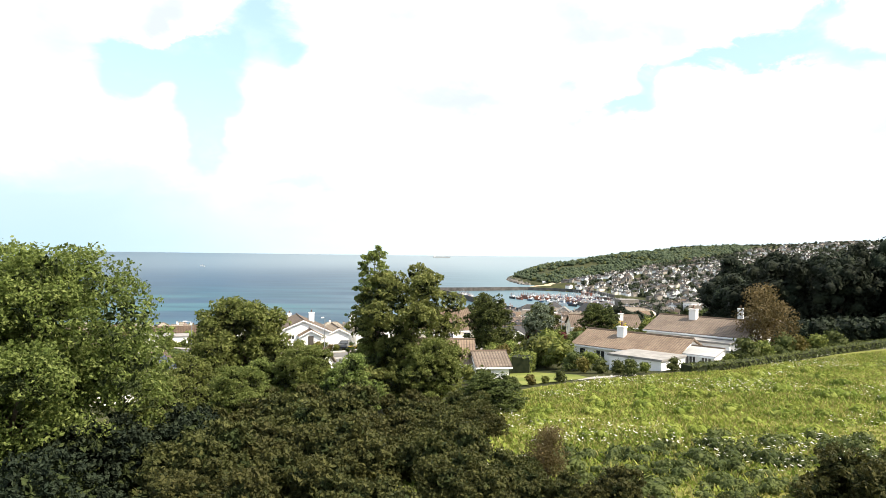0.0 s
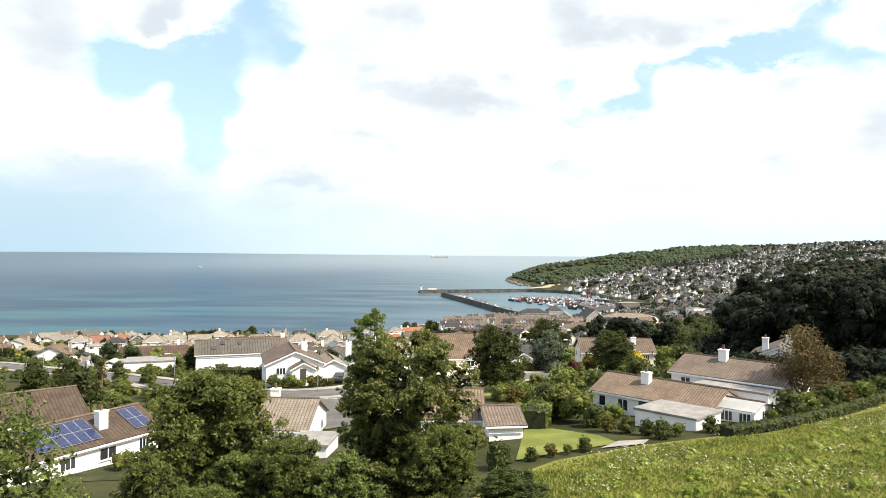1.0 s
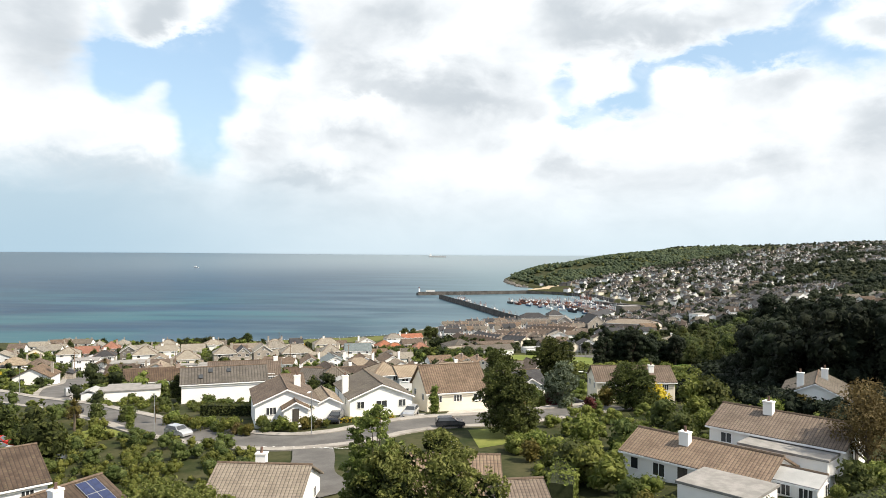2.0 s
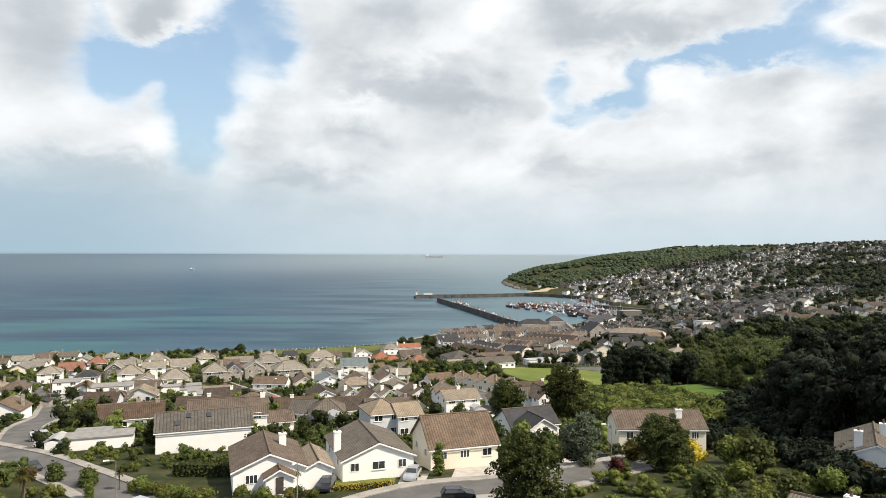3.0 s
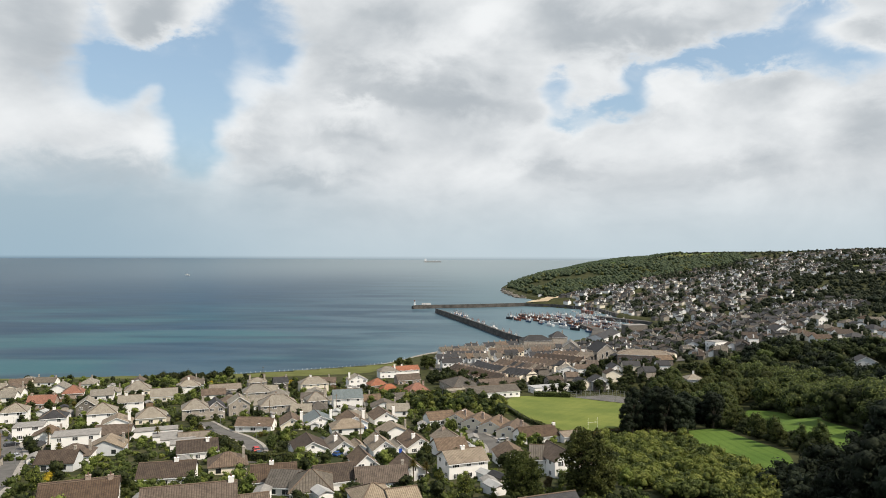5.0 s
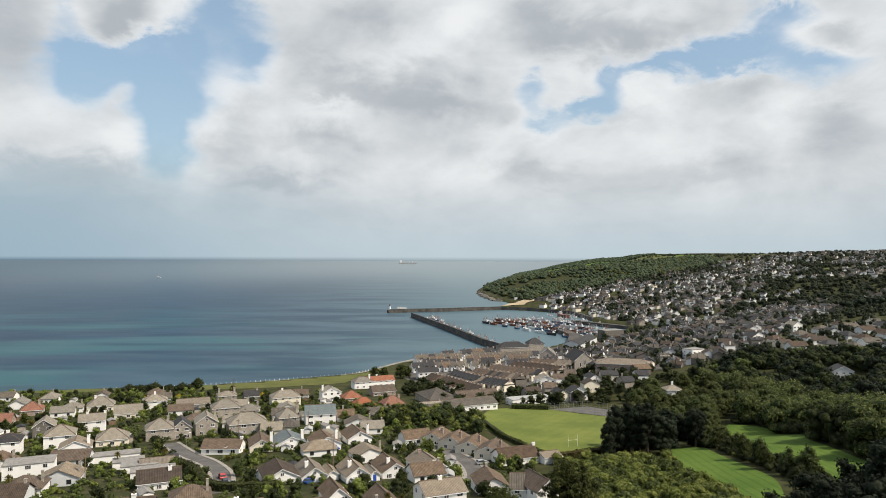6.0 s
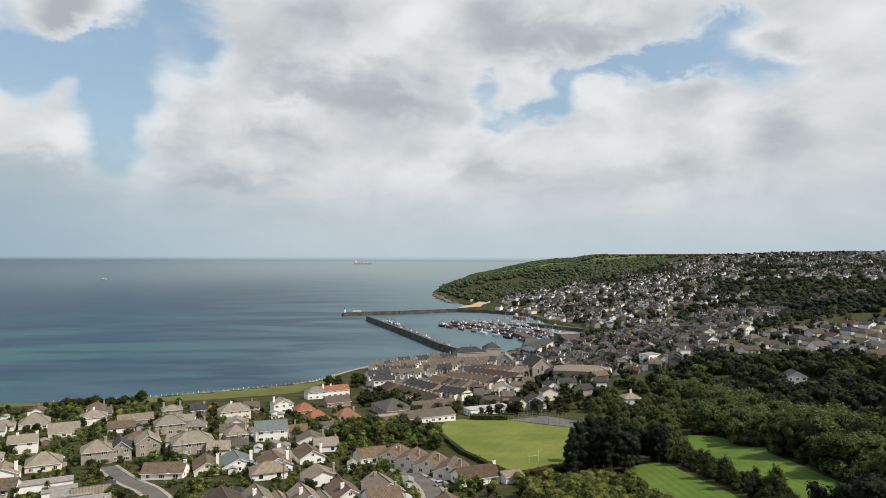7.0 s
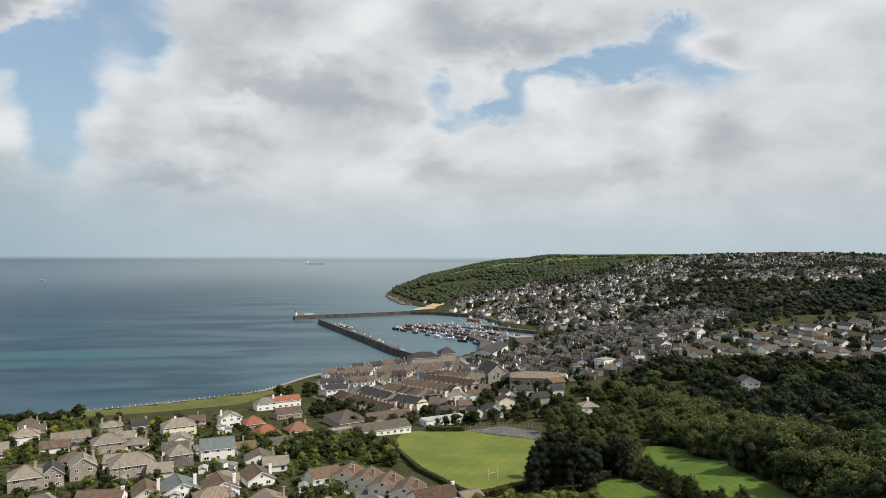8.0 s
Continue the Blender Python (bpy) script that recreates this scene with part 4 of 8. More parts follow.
def hedge(pts, wide, high, mat="leaf_hedge", label="clipped green hedge along a garden boundary", dense=26, size=0.16, seed=3, curved=0):
    """A clipped hedge along a line on the ground: a solid heart and leaves all over it."""
    rng = np.random.default_rng(seed + int(abs(pts[0][0]) * 7))
    line = np.array(curve_through(pts, curved) if curved else pts, float)
    seg = np.diff(line, axis=0)
    lens = np.linalg.norm(seg, axis=1)
    area = lens.sum() * (wide + 2 * high)
    n = int(area * dense)
    k = rng.choice(len(seg), n, p=lens / lens.sum())
    f = rng.random(n)
    along = line[k] + seg[k] * f[:, None]
    side = np.stack([seg[k][:, 1], -seg[k][:, 0]], 1) / lens[k][:, None]
    t = rng.random(n) * (wide + 2 * high)
    bulge = 1 + 0.12 * np.sin(along[:, 0] * 1.3) * np.sin(along[:, 1] * 1.7)
    off = np.where(t < high, -wide / 2, np.where(t > high + wide, wide / 2, t - high - wide / 2)) * bulge
    up = np.where(t < high, t, np.where(t > high + wide, t - high - wide, high)) * bulge
    at = np.concatenate([along + side * off[:, None], (height(along[:, 0], along[:, 1]) + up)[:, None]], 1) + rng.normal(size=(n, 3)) * 0.07
    normal = np.stack([side[:, 0] * np.sign(off), side[:, 1] * np.sign(off), np.where(up > high * 0.9, 1.5, 0.3)], 1) + rng.normal(size=(n, 3)) * 0.6
    normal /= np.linalg.norm(normal, axis=1)[:, None]
    a = np.cross(normal, rng.normal(size=(n, 3)))
    a /= np.linalg.norm(a, axis=1)[:, None] + 1e-9
    b = np.cross(normal, a)
    q = size * (0.6 + 0.8 * rng.random(n))[:, None]
    leaves = np.stack([at - a * q, at + b * q * 0.6, at + a * q, at - b * q * 0.6], 1)
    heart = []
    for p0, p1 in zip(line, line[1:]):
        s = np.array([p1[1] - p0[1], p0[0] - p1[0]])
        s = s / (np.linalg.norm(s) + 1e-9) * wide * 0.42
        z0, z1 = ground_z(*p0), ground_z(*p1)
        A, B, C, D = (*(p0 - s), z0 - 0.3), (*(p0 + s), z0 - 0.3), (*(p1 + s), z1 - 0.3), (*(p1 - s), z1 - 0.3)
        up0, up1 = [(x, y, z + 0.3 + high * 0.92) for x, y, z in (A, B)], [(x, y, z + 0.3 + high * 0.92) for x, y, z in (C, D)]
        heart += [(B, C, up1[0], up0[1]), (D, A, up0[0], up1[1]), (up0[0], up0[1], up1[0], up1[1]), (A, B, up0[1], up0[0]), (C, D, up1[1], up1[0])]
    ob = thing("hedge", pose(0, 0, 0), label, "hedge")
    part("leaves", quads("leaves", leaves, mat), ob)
    # the hedge's inner shade is painted by this dark core
    part("heart", quads("heart", np.array(heart), "twigs"), ob, "dark heart inside the hedge, shade put into its colour")
    return ob

# ---------- land and water
def axis_steps(*spans):
    """Grid lines: (start, end, step) one after another."""
    out = []
    for a, b, s in spans:
        n = max(1, round((b - a) / s))
        out += [a + (b - a) * k / n for k in range(n)]
    return np.array(out + [spans[-1][1]])


gx = axis_steps((-4900, -900, 250), (-900, -260, 20), (-260, 460, 5), (460, 1500, 16), (1500, 4900, 200))
gy = axis_steps((-4900, -400, 300), (-400, -40, 20), (-40, 720, 5), (720, 2300, 14), (2300, 4900, 60))
GX, GY = np.meshgrid(gx, gy)
GZ = height(GX, GY)
nx, ny = len(gx), len(gy)
land = bpy.data.meshes.new("ground")
land.vertices.add(nx * ny)
land.vertices.foreach_set("co", np.stack([GX, GY, GZ], -1).astype(np.float32).ravel())
ii, jj = np.meshgrid(np.arange(nx - 1), np.arange(ny - 1))
k0 = (jj * nx + ii).ravel()
cells = np.stack([k0, k0 + 1, k0 + nx + 1, k0 + nx], 1).astype(np.int32)
land.loops.add(cells.size)
land.loops.foreach_set("vertex_index", cells.ravel())
land.polygons.add(len(cells))
land.polygons.foreach_set("loop_start", np.arange(0, cells.size, 4, dtype=np.int32))
land.update(calc_edges=True)
land.polygons.foreach_set("use_smooth", [True] * len(cells))
land.materials.append(M["earth"])
solid("ground", land, "rough grass and garden ground sloping down to the bay", "ground", kind="structure")

# the sea: flat in the bay, lifting by a hair far out so that its edge meets the horizon
rings = axis_steps((0, 2000, 250), (2000, 4900, 145))
SEA_EDGE = 44.0
sea_v, sea_f, turns = [(0.0, 600.0, 0.0)], [], 96
for r in rings[1:]:
    for k in range(turns):
        a = 2 * math.pi * k / turns
        sea_v.append((r * math.cos(a), 600 + r * math.sin(a), SEA_EDGE * float(smooth(r, 2200, 4900))))
for k in range(turns):
    sea_f.append((0, 1 + k, 1 + (k + 1) % turns))
for i in range(len(rings) - 2):
    for k in range(turns):
        a, b = 1 + i * turns + k, 1 + i * turns + (k + 1) % turns
        sea_f.append((a, a + turns, b + turns, b))
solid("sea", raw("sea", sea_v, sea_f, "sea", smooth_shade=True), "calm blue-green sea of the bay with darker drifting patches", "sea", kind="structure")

# ---------- fields, roads, promenade
PITCH = [(22, 384), (29, 424.8), (37.7, 440), (60.4, 438), (74, 420), (90.8, 397.3), (76, 365), (61.2, 333.1), (50.8, 310), (45.5, 312.8), (32, 349.3)]
FIELD_A = [(122, 366), (130, 351), (121.5, 312), (116.5, 299), (114.4, 279), (110.6, 256), (108, 244), (104, 229), (92, 233), (95, 253), (96.6, 274.5), (98, 288), (101.4, 312), (106, 332), (113, 352)]
FIELD_B = [(82, 322), (87.4, 309), (86.5, 298), (85.1, 276), (83.6, 258), (79, 244), (72, 230), (66, 229), (64.3, 245.6), (69, 269), (70, 284), (73, 296)]
ground_patch("playing_field", PITCH, "pitch", "mown yellow-green playing field", "field", 0.08, 6, 4)
ground_patch("pasture", FIELD_A, "crop", "bright green pasture beside the wood", "field", 0.08, 6, 4)
ground_patch("pasture", FIELD_B, "crop", "bright green pasture below the pines", "field", 0.08, 6, 4)
ground_patch("lawn", [(7.2, 104), (10, 103.5), (13.6, 98.5), (14.5, 94.5), (8.9, 92), (5.0, 90)], "lawn", "sunlit mown lawn behind the garage", "lawn", 0.08, 4)
ground_patch("lawn", [(14.3, 129.0), (18.4, 118.7), (15, 113.6), (12.0, 120)], "lawn", "mown lawn between hedges", "lawn", 0.08, 4)
ground_patch("lawn", [(-59.7, 139.4), (-54.5, 147.4), (-47, 145.5), (-50.5, 139.9), (-56.0, 133.4)], "lawn", "mown grass plot beside the road", "lawn", 0.08, 4)
ground_patch("lawn", [(1.3, 139.3), (10.6, 141.5), (8.8, 131.8), (2.3, 128.1)], "lawn", "grass verge under a round tree", "lawn", 0.08, 4)
ground_patch("lawn", [(-18.5, 146.5), (-9.5, 148.5), (-9.5, 152.5), (-18.5, 151.5)], "lawn", "small front lawn with a low hedge", "lawn", 0.08, 4)
ground_patch("driveway", [(-9, 148), (-5.5, 147.5), (-5, 155), (-8.8, 155)], "gravel", "pale concrete drive", "driveway", 0.09, 4)
ground_patch("driveway", [(-2, 150.5), (5.5, 151.5), (6, 161), (-1, 161)], "gravel", "pale paved forecourt", "driveway", 0.09, 4)
ground_patch("driveway", [(13, 152), (18, 157), (22, 165), (17, 167), (11, 156)], "gravel", "pale drive beside the conifers", "driveway", 0.09, 4)
ground_patch("patio", [(12.4, 92.6), (16.3, 93.4), (17.3, 95.3), (14.6, 95.4)], "paving", "paved garden path at the meadow's edge", "path", 0.10, 2)
ground_patch("meadow", [(-6, 36), (-60, 10), (-60, -40), (120, -40), (120, 126), (75, 118), (58, 114), (45, 108), (36, 103), (28, 97), (16, 93), (8, 89), (3, 83), (-3, 70)], "meadow", "rough sloping meadow of long grass", "meadow", 0.05, 5)
ground_patch("tennis_court", [(63, 437), (84, 446), (97, 424), (90, 404), (76, 420)], "asphalt", "grey hard tennis court", "tennis court", 0.09, 6)
ground_patch("promenade_green", [(-292, 500), (-188, 516), (-141, 520), (-96, 530), (-52, 552), (-30, 600), (-22, 640), (-24, 648), (-51, 601), (-103, 572), (-154, 552), (-190, 546), (-292, 527)], "seafront", "long green along the sea front", "green", 0.10, 8)
road([(-150, 230), (-109.9, 198.6), (-90.8, 184.6), (-74.0, 173.5), (-57, 158.5), (-45, 147.4), (-33, 139), (-23.4, 134.5), (-15.7, 135.5), (-9.5, 141), (-3.8, 144.6), (4.1, 146.3), (10.4, 148.4), (18.5, 154), (27, 160)], 6.0, "grey asphalt estate road curving past white bungalows")
road([(-19, 133.0), (-17.5, 126), (-16, 118), (-12, 112)], 5.0, "short grey asphalt side road at the junction", 0, 0.13)
road([(-94.7, 346.9), (-80.0, 324.0), (-69.9, 311.2), (-61.7, 295.6), (-54, 268)], 5.0, "grey asphalt cul-de-sac with parked cars", 1.2)
road([(-12, 352), (0.7, 339.5), (8.1, 322.0), (12.7, 307.4), (13, 288), (9, 276)], 5.5, "grey asphalt cul-de-sac below the stepped bungalows", 1.4)
road([(-200, 372), (-147.6, 307.4), (-128, 281), (-111.5, 250), (-100, 227), (-92, 205), (-80, 181)], 6.0, "grey asphalt road winding down to the sea", 1.4)
# broken white line at the junction
dash = kept("dash", lambda: Shape().box(-0.6, 0.6, -0.07, 0.07, 0, 0.02).mesh("road_marking", "line"))
for k in range(9):
    solid("road_marking", dash, "worn white dash painted on the asphalt", "road marking", "give-way dashes", "structure", m=pose(-24.5 + 1.35 * k, 131.7 - 0.32 * k, ground_z(-24.5 + 1.35 * k, 131.7 - 0.32 * k) + 0.18, 0, 0, -13))

# the sea wall with its white rail posts along the green
wall_line = curve_through([(-292, 524), (-188, 543), (-153, 549), (-101, 569), (-48, 598), (-19, 647), (6, 676), (56, 700), (89, 729)], 10)
sea_wall = Shape()
for (ax, ay), (bx, by) in zip(wall_line, wall_line[1:]):
    d = Vector((bx - ax, by - ay)).normalized()
    s = Vector((d.y, -d.x))
    a0, a1, b0, b1 = Vector((ax, ay)) - s * 1.2, Vector((ax, ay)) + s * 1.6, Vector((bx, by)) - s * 1.2, Vector((bx, by)) + s * 1.6
    sea_wall.face((*a1, 4.6), (*b1, 4.6), (*b0, 4.6), (*a0, 4.6)).face((*a0, -3), (*a0, 4.6), (*b0, 4.6), (*b0, -3)).face((*a1, 4.6), (*a1, 0), (*b1, 0), (*b1, 4.6))
solid("sea_wall", sea_wall.mesh("sea_wall", "paving"), "pale concrete sea wall along the promenade", "sea wall", kind="structure")
rail = thing("promenade_railing", pose(0, 0, 0), "white posts of the railing along the sea wall", "railing", kind="structure")
post = kept("rail_post", lambda: Shape().box(-0.09, 0.09, -0.09, 0.09, 0, 1.05).box(-0.12, 0.12, -0.12, 0.12, 1.05, 1.15).mesh("post", "trim"))
run = np.array([p for p in wall_line if -200 < p[0] < -30])
cum = np.r_[0, np.cumsum(np.linalg.norm(np.diff(run, axis=0), axis=1))]
for q in np.arange(0, cum[-1], 3.2):
    part("post", post, rail, m=pose(float(np.interp(q, cum, run[:, 0])), float(np.interp(q, cum, run[:, 1])), 4.6))

# the tall fence of the tennis court and the goal posts
def mesh_fence(pts, high, label):
    """Posts with three wires between them."""
    ob = thing("court_fence", pose(0, 0, 0), label, "fence", kind="structure")
    post = kept(("fence_post", high), lambda: Shape().box(-0.06, 0.06, -0.06, 0.06, -0.2, high).mesh("post", "metal"))
    for (ax, ay), (bx, by) in zip(pts, pts[1:]):
        n = max(1, round(math.hypot(bx - ax, by - ay) / 3.0))
        spots = [(ax + (bx - ax) * k / n, ay + (by - ay) * k / n) for k in range(n + 1)]
        for x, y in spots[:-1]:
            part("post", post, ob, m=pose(x, y, ground_z(x, y)))
        wires = Shape()
        for (x0, y0), (x1, y1) in zip(spots, spots[1:]):
            for k in (0.25, 0.6, 0.98):
                wires.tube([(x0, y0, ground_z(x0, y0) + high * k), (x1, y1, ground_z(x1, y1) + high * k)], [0.03, 0.03], 4)
        part("wire", wires.mesh("wire", "metal"), ob)


mesh_fence([(84, 446), (63, 437), (76, 420), (90, 404), (97, 424), (84, 446)], 3.0, "tall grey wire fence round the tennis court")
for x, y in ((51.7, 336),):
    goal = thing("goal_posts", pose(x, y, ground_z(x, y), 0, 0, 20), "thin white goal posts on the playing field", "goal", "goal posts")
    for k in (-2.8, 2.8):
        part("post", kept("goal_post", lambda: Shape().tube([(0, 0, -0.2), (0, 0, 6.5)], [0.045, 0.04], 6).mesh("post", "trim")), goal, m=pose(k * 0.7, 0, 0) @ Matrix.Diagonal((1, 1, 0.62, 1)))
    part("crossbar", kept("goal_bar", lambda: Shape().tube([(-1.96, 0, 2.4), (1.96, 0, 2.4)], [0.03, 0.03], 6).mesh("crossbar", "trim")), goal)

# ---------- solar arrays, cars, lamps
def solar_panel(parent_m, cols, rows, w=1.0, h=1.65, group="solar array"):
    """One framed panel at a time on a roof slope; x along the eave, y up the slope."""
    fr = kept("panel_frame", lambda: Shape().box(-w / 2, w / 2, -h / 2, h / 2, 0, 0.05).mesh("solar_panel", "metal"))
    cell = kept("panel_cell", lambda: Shape().box(-w / 2 + 0.035, w / 2 - 0.035, -h / 2 + 0.035, h / 2 - 0.035, 0.05, 0.058).mesh("cell_sheet", "solar"))
    for i in range(cols):
        for j in range(rows):
            ob = solid("solar_panel", fr, "dark blue solar panel on a tiled roof", "solar panel", group, m=parent_m @ pose((i - (cols - 1) / 2) * (w + 0.02), (j - (rows - 1) / 2) * (h + 0.02), 0))
            part("cell_sheet", cell, ob)


def roof_slope(x, y, z, turn, D, e, rise, u, up, over=0.35):
    """The pose on a front roof slope: u along the house, up metres from the eave line up the slope."""
    a = math.atan2(rise, D / 2)
    return pose(x, y, z, 0, 0, turn) @ pose(u, -D / 2 + up * math.cos(a), e + up * math.sin(a) + 0.14) @ pose(0, 0, 0, math.degrees(a))


solar_panel(roof_slope(-36.6, 98.5, 47.6, 63, 7.6, 2.6, 1.8, -1.4, 2.0), 6, 2)
solar_panel(roof_slope(-36.6, 98.5, 47.6, 63, 7.6, 2.6, 1.8, 6.4, 2.1), 2, 2)


def car(x, y, turn, paint, label, group="parked cars", long=4.2, van=False):
    """A car along x, nose to +x."""
    ob = thing("car", pose(x, y, ground_z(x, y) + 0.16, 0, 0, turn), label, "car", group)

    def body():
        s, w = Shape(), 0.86
        prof = [(-2.05, 0.35), (-2.1, 0.75), (-1.95, 0.95), (-1.55, 1.42), (0.25, 1.45), (0.95, 0.98), (1.9, 0.82), (2.1, 0.6), (2.08, 0.3), (-2.0, 0.28)]
        if van:
            prof = [(-2.1, 0.35), (-2.15, 1.2), (-2.05, 1.85), (0.9, 1.85), (1.45, 1.1), (2.05, 0.95), (2.15, 0.6), (2.1, 0.3)]
        mid = sum(p[1] for p in prof) / len(prof)
        inset = [0.78 if z > 1.2 else (0.97 if z < 0.4 else 1.0) for _, z in prof]
        left = [(px, -w * k, pz) for (px, pz), k in zip(prof, inset)]
        right = [(px, w * k, pz) for (px, pz), k in zip(prof, inset)]
        for i in range(len(prof)):
            j = (i + 1) % len(prof)
            s.face(left[j], left[i], right[i], right[j])
        s.face(*left)
        s.face(*right[::-1])
        return s.mesh("body", paint)

    def glass():
        s = Shape()
        if van:
            s.face((0.97, -0.66, 1.76), (1.43, -0.8, 1.14), (1.43, 0.8, 1.14), (0.97, 0.66, 1.76))
            for q in (-1, 1):
                s.face((0.2, q * 0.80, 1.7), (0.85, q * 0.80, 1.7), (1.2, q * 0.885, 1.1), (0.2, q * 0.885, 1.1))
        else:
            s.face((0.30, -0.62, 1.43), (0.93, -0.78, 1.02), (0.93, 0.78, 1.02), (0.30, 0.62, 1.43))
            s.face((-1.60, 0.62, 1.40), (-1.96, 0.78, 1.0), (-1.96, -0.78, 1.0), (-1.60, -0.62, 1.40))
            for q in (-1, 1):
                s.face((-1.5, q * 0.71, 1.38), (0.2, q * 0.71, 1.40), (0.75, q * 0.865, 1.0), (-1.75, q * 0.865, 1.0))
        return s.mesh("car_glass", "pane")

    part("body", kept(("car", paint, van), body), ob)
    part("car_window", kept(("glass", van), glass), ob)
    tyre = kept("tyre", lambda: Shape().tube([(0, -0.1, 0), (0, -0.1, 0), (0, 0.1, 0)], [0.31, 0.32, 0.32], 12).mesh("wheel", "tyre"))
    hub = kept("hub", lambda: Shape().tube([(0, -0.11, 0), (0, 0.115, 0)], [0.19, 0.19], 10).mesh("rim", "metal"))
    for cx in (-1.3, 1.3):
        for cy in (-0.8, 0.8):
            wheel = part("wheel", tyre, ob, m=pose(cx, cy, 0.16))
            part("rim", hub, wheel)
    return ob


car(-39.5, 141.2, -32, "silver", "silver hatchback driving on the estate road")
car(-51, 129.0, 22, "black", "dark estate car parked beside the grass plot")
car(-62.5, 137.5, 15, "red", "red car parked among garden shrubs")
car(-60.5, 134.2, 10, "silver", "pale grey car parked among garden shrubs")
car(-18.2, 147.0, -95, "black", "dark car parked before the garage")
car(-7.2, 151.5, -100, "silver", "silver car parked on the drive")
car(-1.2, 141.3, 5, "black", "black car parked beside the verge")
car(-80, 190, 40, "silver", "white-silver van parked by the garages", van=True)
car(-66.0, 163, -40, "black", "dark car parked beside the road")
car(-59.5, 289, 115, "red", "red car parked in the cul-de-sac")
car(-56.5, 281, 110, "black", "black car parked in the cul-de-sac")
car(-54, 277.5, 105, "silver", "pale blue-grey car parked in the cul-de-sac")
car(-33.5, 281, 60, "bluecar", "blue car parked before a bungalow")
car(-20.5, 280, 30, "silver", "white car parked before a blue garage door")
car(16.5, 308, 20, "silver", "white car parked below the stepped bungalows")
car(-33, 331, 20, "bluecar", "blue car parked by a gabled house")
car(20, 163, 30, "black", "dark car parked by the conifers")
car(-137, 296, 55, "black", "dark car on the winding road")
car(-122, 272, -118, "silver", "silver car on the winding road")


def street_lamp(x, y, turn, high=6.0):
    ob = thing("street_lamp", pose(x, y, ground_z(x, y), 0, 0, turn), "grey steel street lamp beside the road", "street lamp", "street lamps")
    part("pole", kept(("pole", high), lambda: Shape().tube([(0, 0, -0.3), (0, 0, 1.2), (0, 0, high)], [0.09, 0.07, 0.045], 8).mesh("pole", "metal")), ob)
    part("arm", kept(("arm", high), lambda: Shape().tube([(0, 0, high - 0.02), (0.5, 0, high + 0.12), (1.0, 0, high + 0.15)], [0.04, 0.035, 0.035], 6).mesh("arm", "metal")), ob)
    part("lantern", kept(("lantern", high), lambda: Shape().box(0.75, 1.45, -0.13, 0.13, high + 0.1, high + 0.22, taper=0.03).mesh("lantern", "trim")), ob)
    return ob


for x, y, a in ((-43.5, 142.6, 200), (21.5, 158, 180), (-20, 137.6, 260), (-92, 190, 30), (-64, 306, 40), (5, 337, 200), (-115, 262, 20), (-84, 333, 30), (-150, 318, 60)):
    street_lamp(x, y, a)


def utility_pole(x, y, high=8.5):
    ob = thing("utility_pole", pose(x, y, ground_z(x, y)), "weathered wooden utility pole", "utility pole", "utility poles")
    part("pole", kept(("upole", high), lambda: Shape().tube([(0, 0, -0.5), (0, 0, high)], [0.15, 0.1], 8).mesh("pole", "timber")), ob)
    part("crossarm", kept(("uarm", high), lambda: Shape().box(-0.7, 0.7, -0.06, 0.06, high - 0.5, high - 0.38).mesh("crossarm", "timber")), ob)
    return ob


for x, y in ((-119, 262), (-96, 285), (-70, 348), (-113, 506), (-140, 450), (-48, 372), (-30, 305), (-140, 250)):
    utility_pole(x, y)

# ---------- the houses, nearest first
house("bungalow", 23.2, 110.2, -45.5, 13.7, 7.0, 2.6, 1.5, "p", "white", "tile_pan", "long white rendered bungalow with a brown pantile roof below the meadow", ((-1.6, -1.0, 2.3, 'white'),), z=50.2, wins=(("f", -5.6, 1.5, 0.9, 1.2, 0), ("f", -3.0, 1.4, 1.3, 1.3, 1), ("f", 0.9, 1.4, 1.2, 1.2, 1), ("r", -1.5, 1.4, 1.4, 1.2, 1), ("l", 0, 1.4, 1.4, 1.2, 1)), doors=(("f", -0.6, "door_dark"),))
house("bungalow", 33.6, 115.6, -45.5, 12.8, 8.0, 2.6, 1.6, "p", "white", "tile_pan", "long white bungalow with a red-brown pantile roof and white chimney", ((-1.6, -0.6, 2.7, 'white'),), z=51.6, wins=(("f", -1.0, 1.4, 1.6, 1.3, 1), ("f", -4.6, 1.5, 1.2, 1.1, 1), ("r", -1.6, 1.3, 1.0, 1.4, 1), ("r", 1.4, 1.4, 1.2, 1.2, 1)), doors=(("r", 0.1, "door_dark"),))
house("flat_roof_extension", 22.1, 102.4, -45.5, 6.3, 5.2, 2.4, 0.2, "f", "white", "felt", "white flat-roofed extension with a grey felt roof", (), z=50.3)
house("flat_roof_extension", 31.0, 110.2, -45.5, 8, 3.0, 2.2, 0.2, "f", "white", "felt", "low white flat-roofed extension beside the bungalow", (), z=51.3)
house("conservatory", 29.4, 103.9, -45.5, 3.6, 4.6, 2.1, 0.6, "p", "white", "sheet", "white framed conservatory with a pale sheet roof", (), wins=plain_windows(3.6, 4.6, 2.1, 4, kind="p", rise=0.6), z=50.8, over=0.15)
house("bungalow", 55, 150, -30, 9, 13, 2.8, 2.0, "g", "white", "tile_grey", "white gabled bungalow with a grey-brown roof before the dark wood", ((-2, -5, 3.2, 'white'), (1, 1, 3.2, 'white')), wins=plain_windows(9, 13, 2.8, 5, kind="g", rise=2.0))
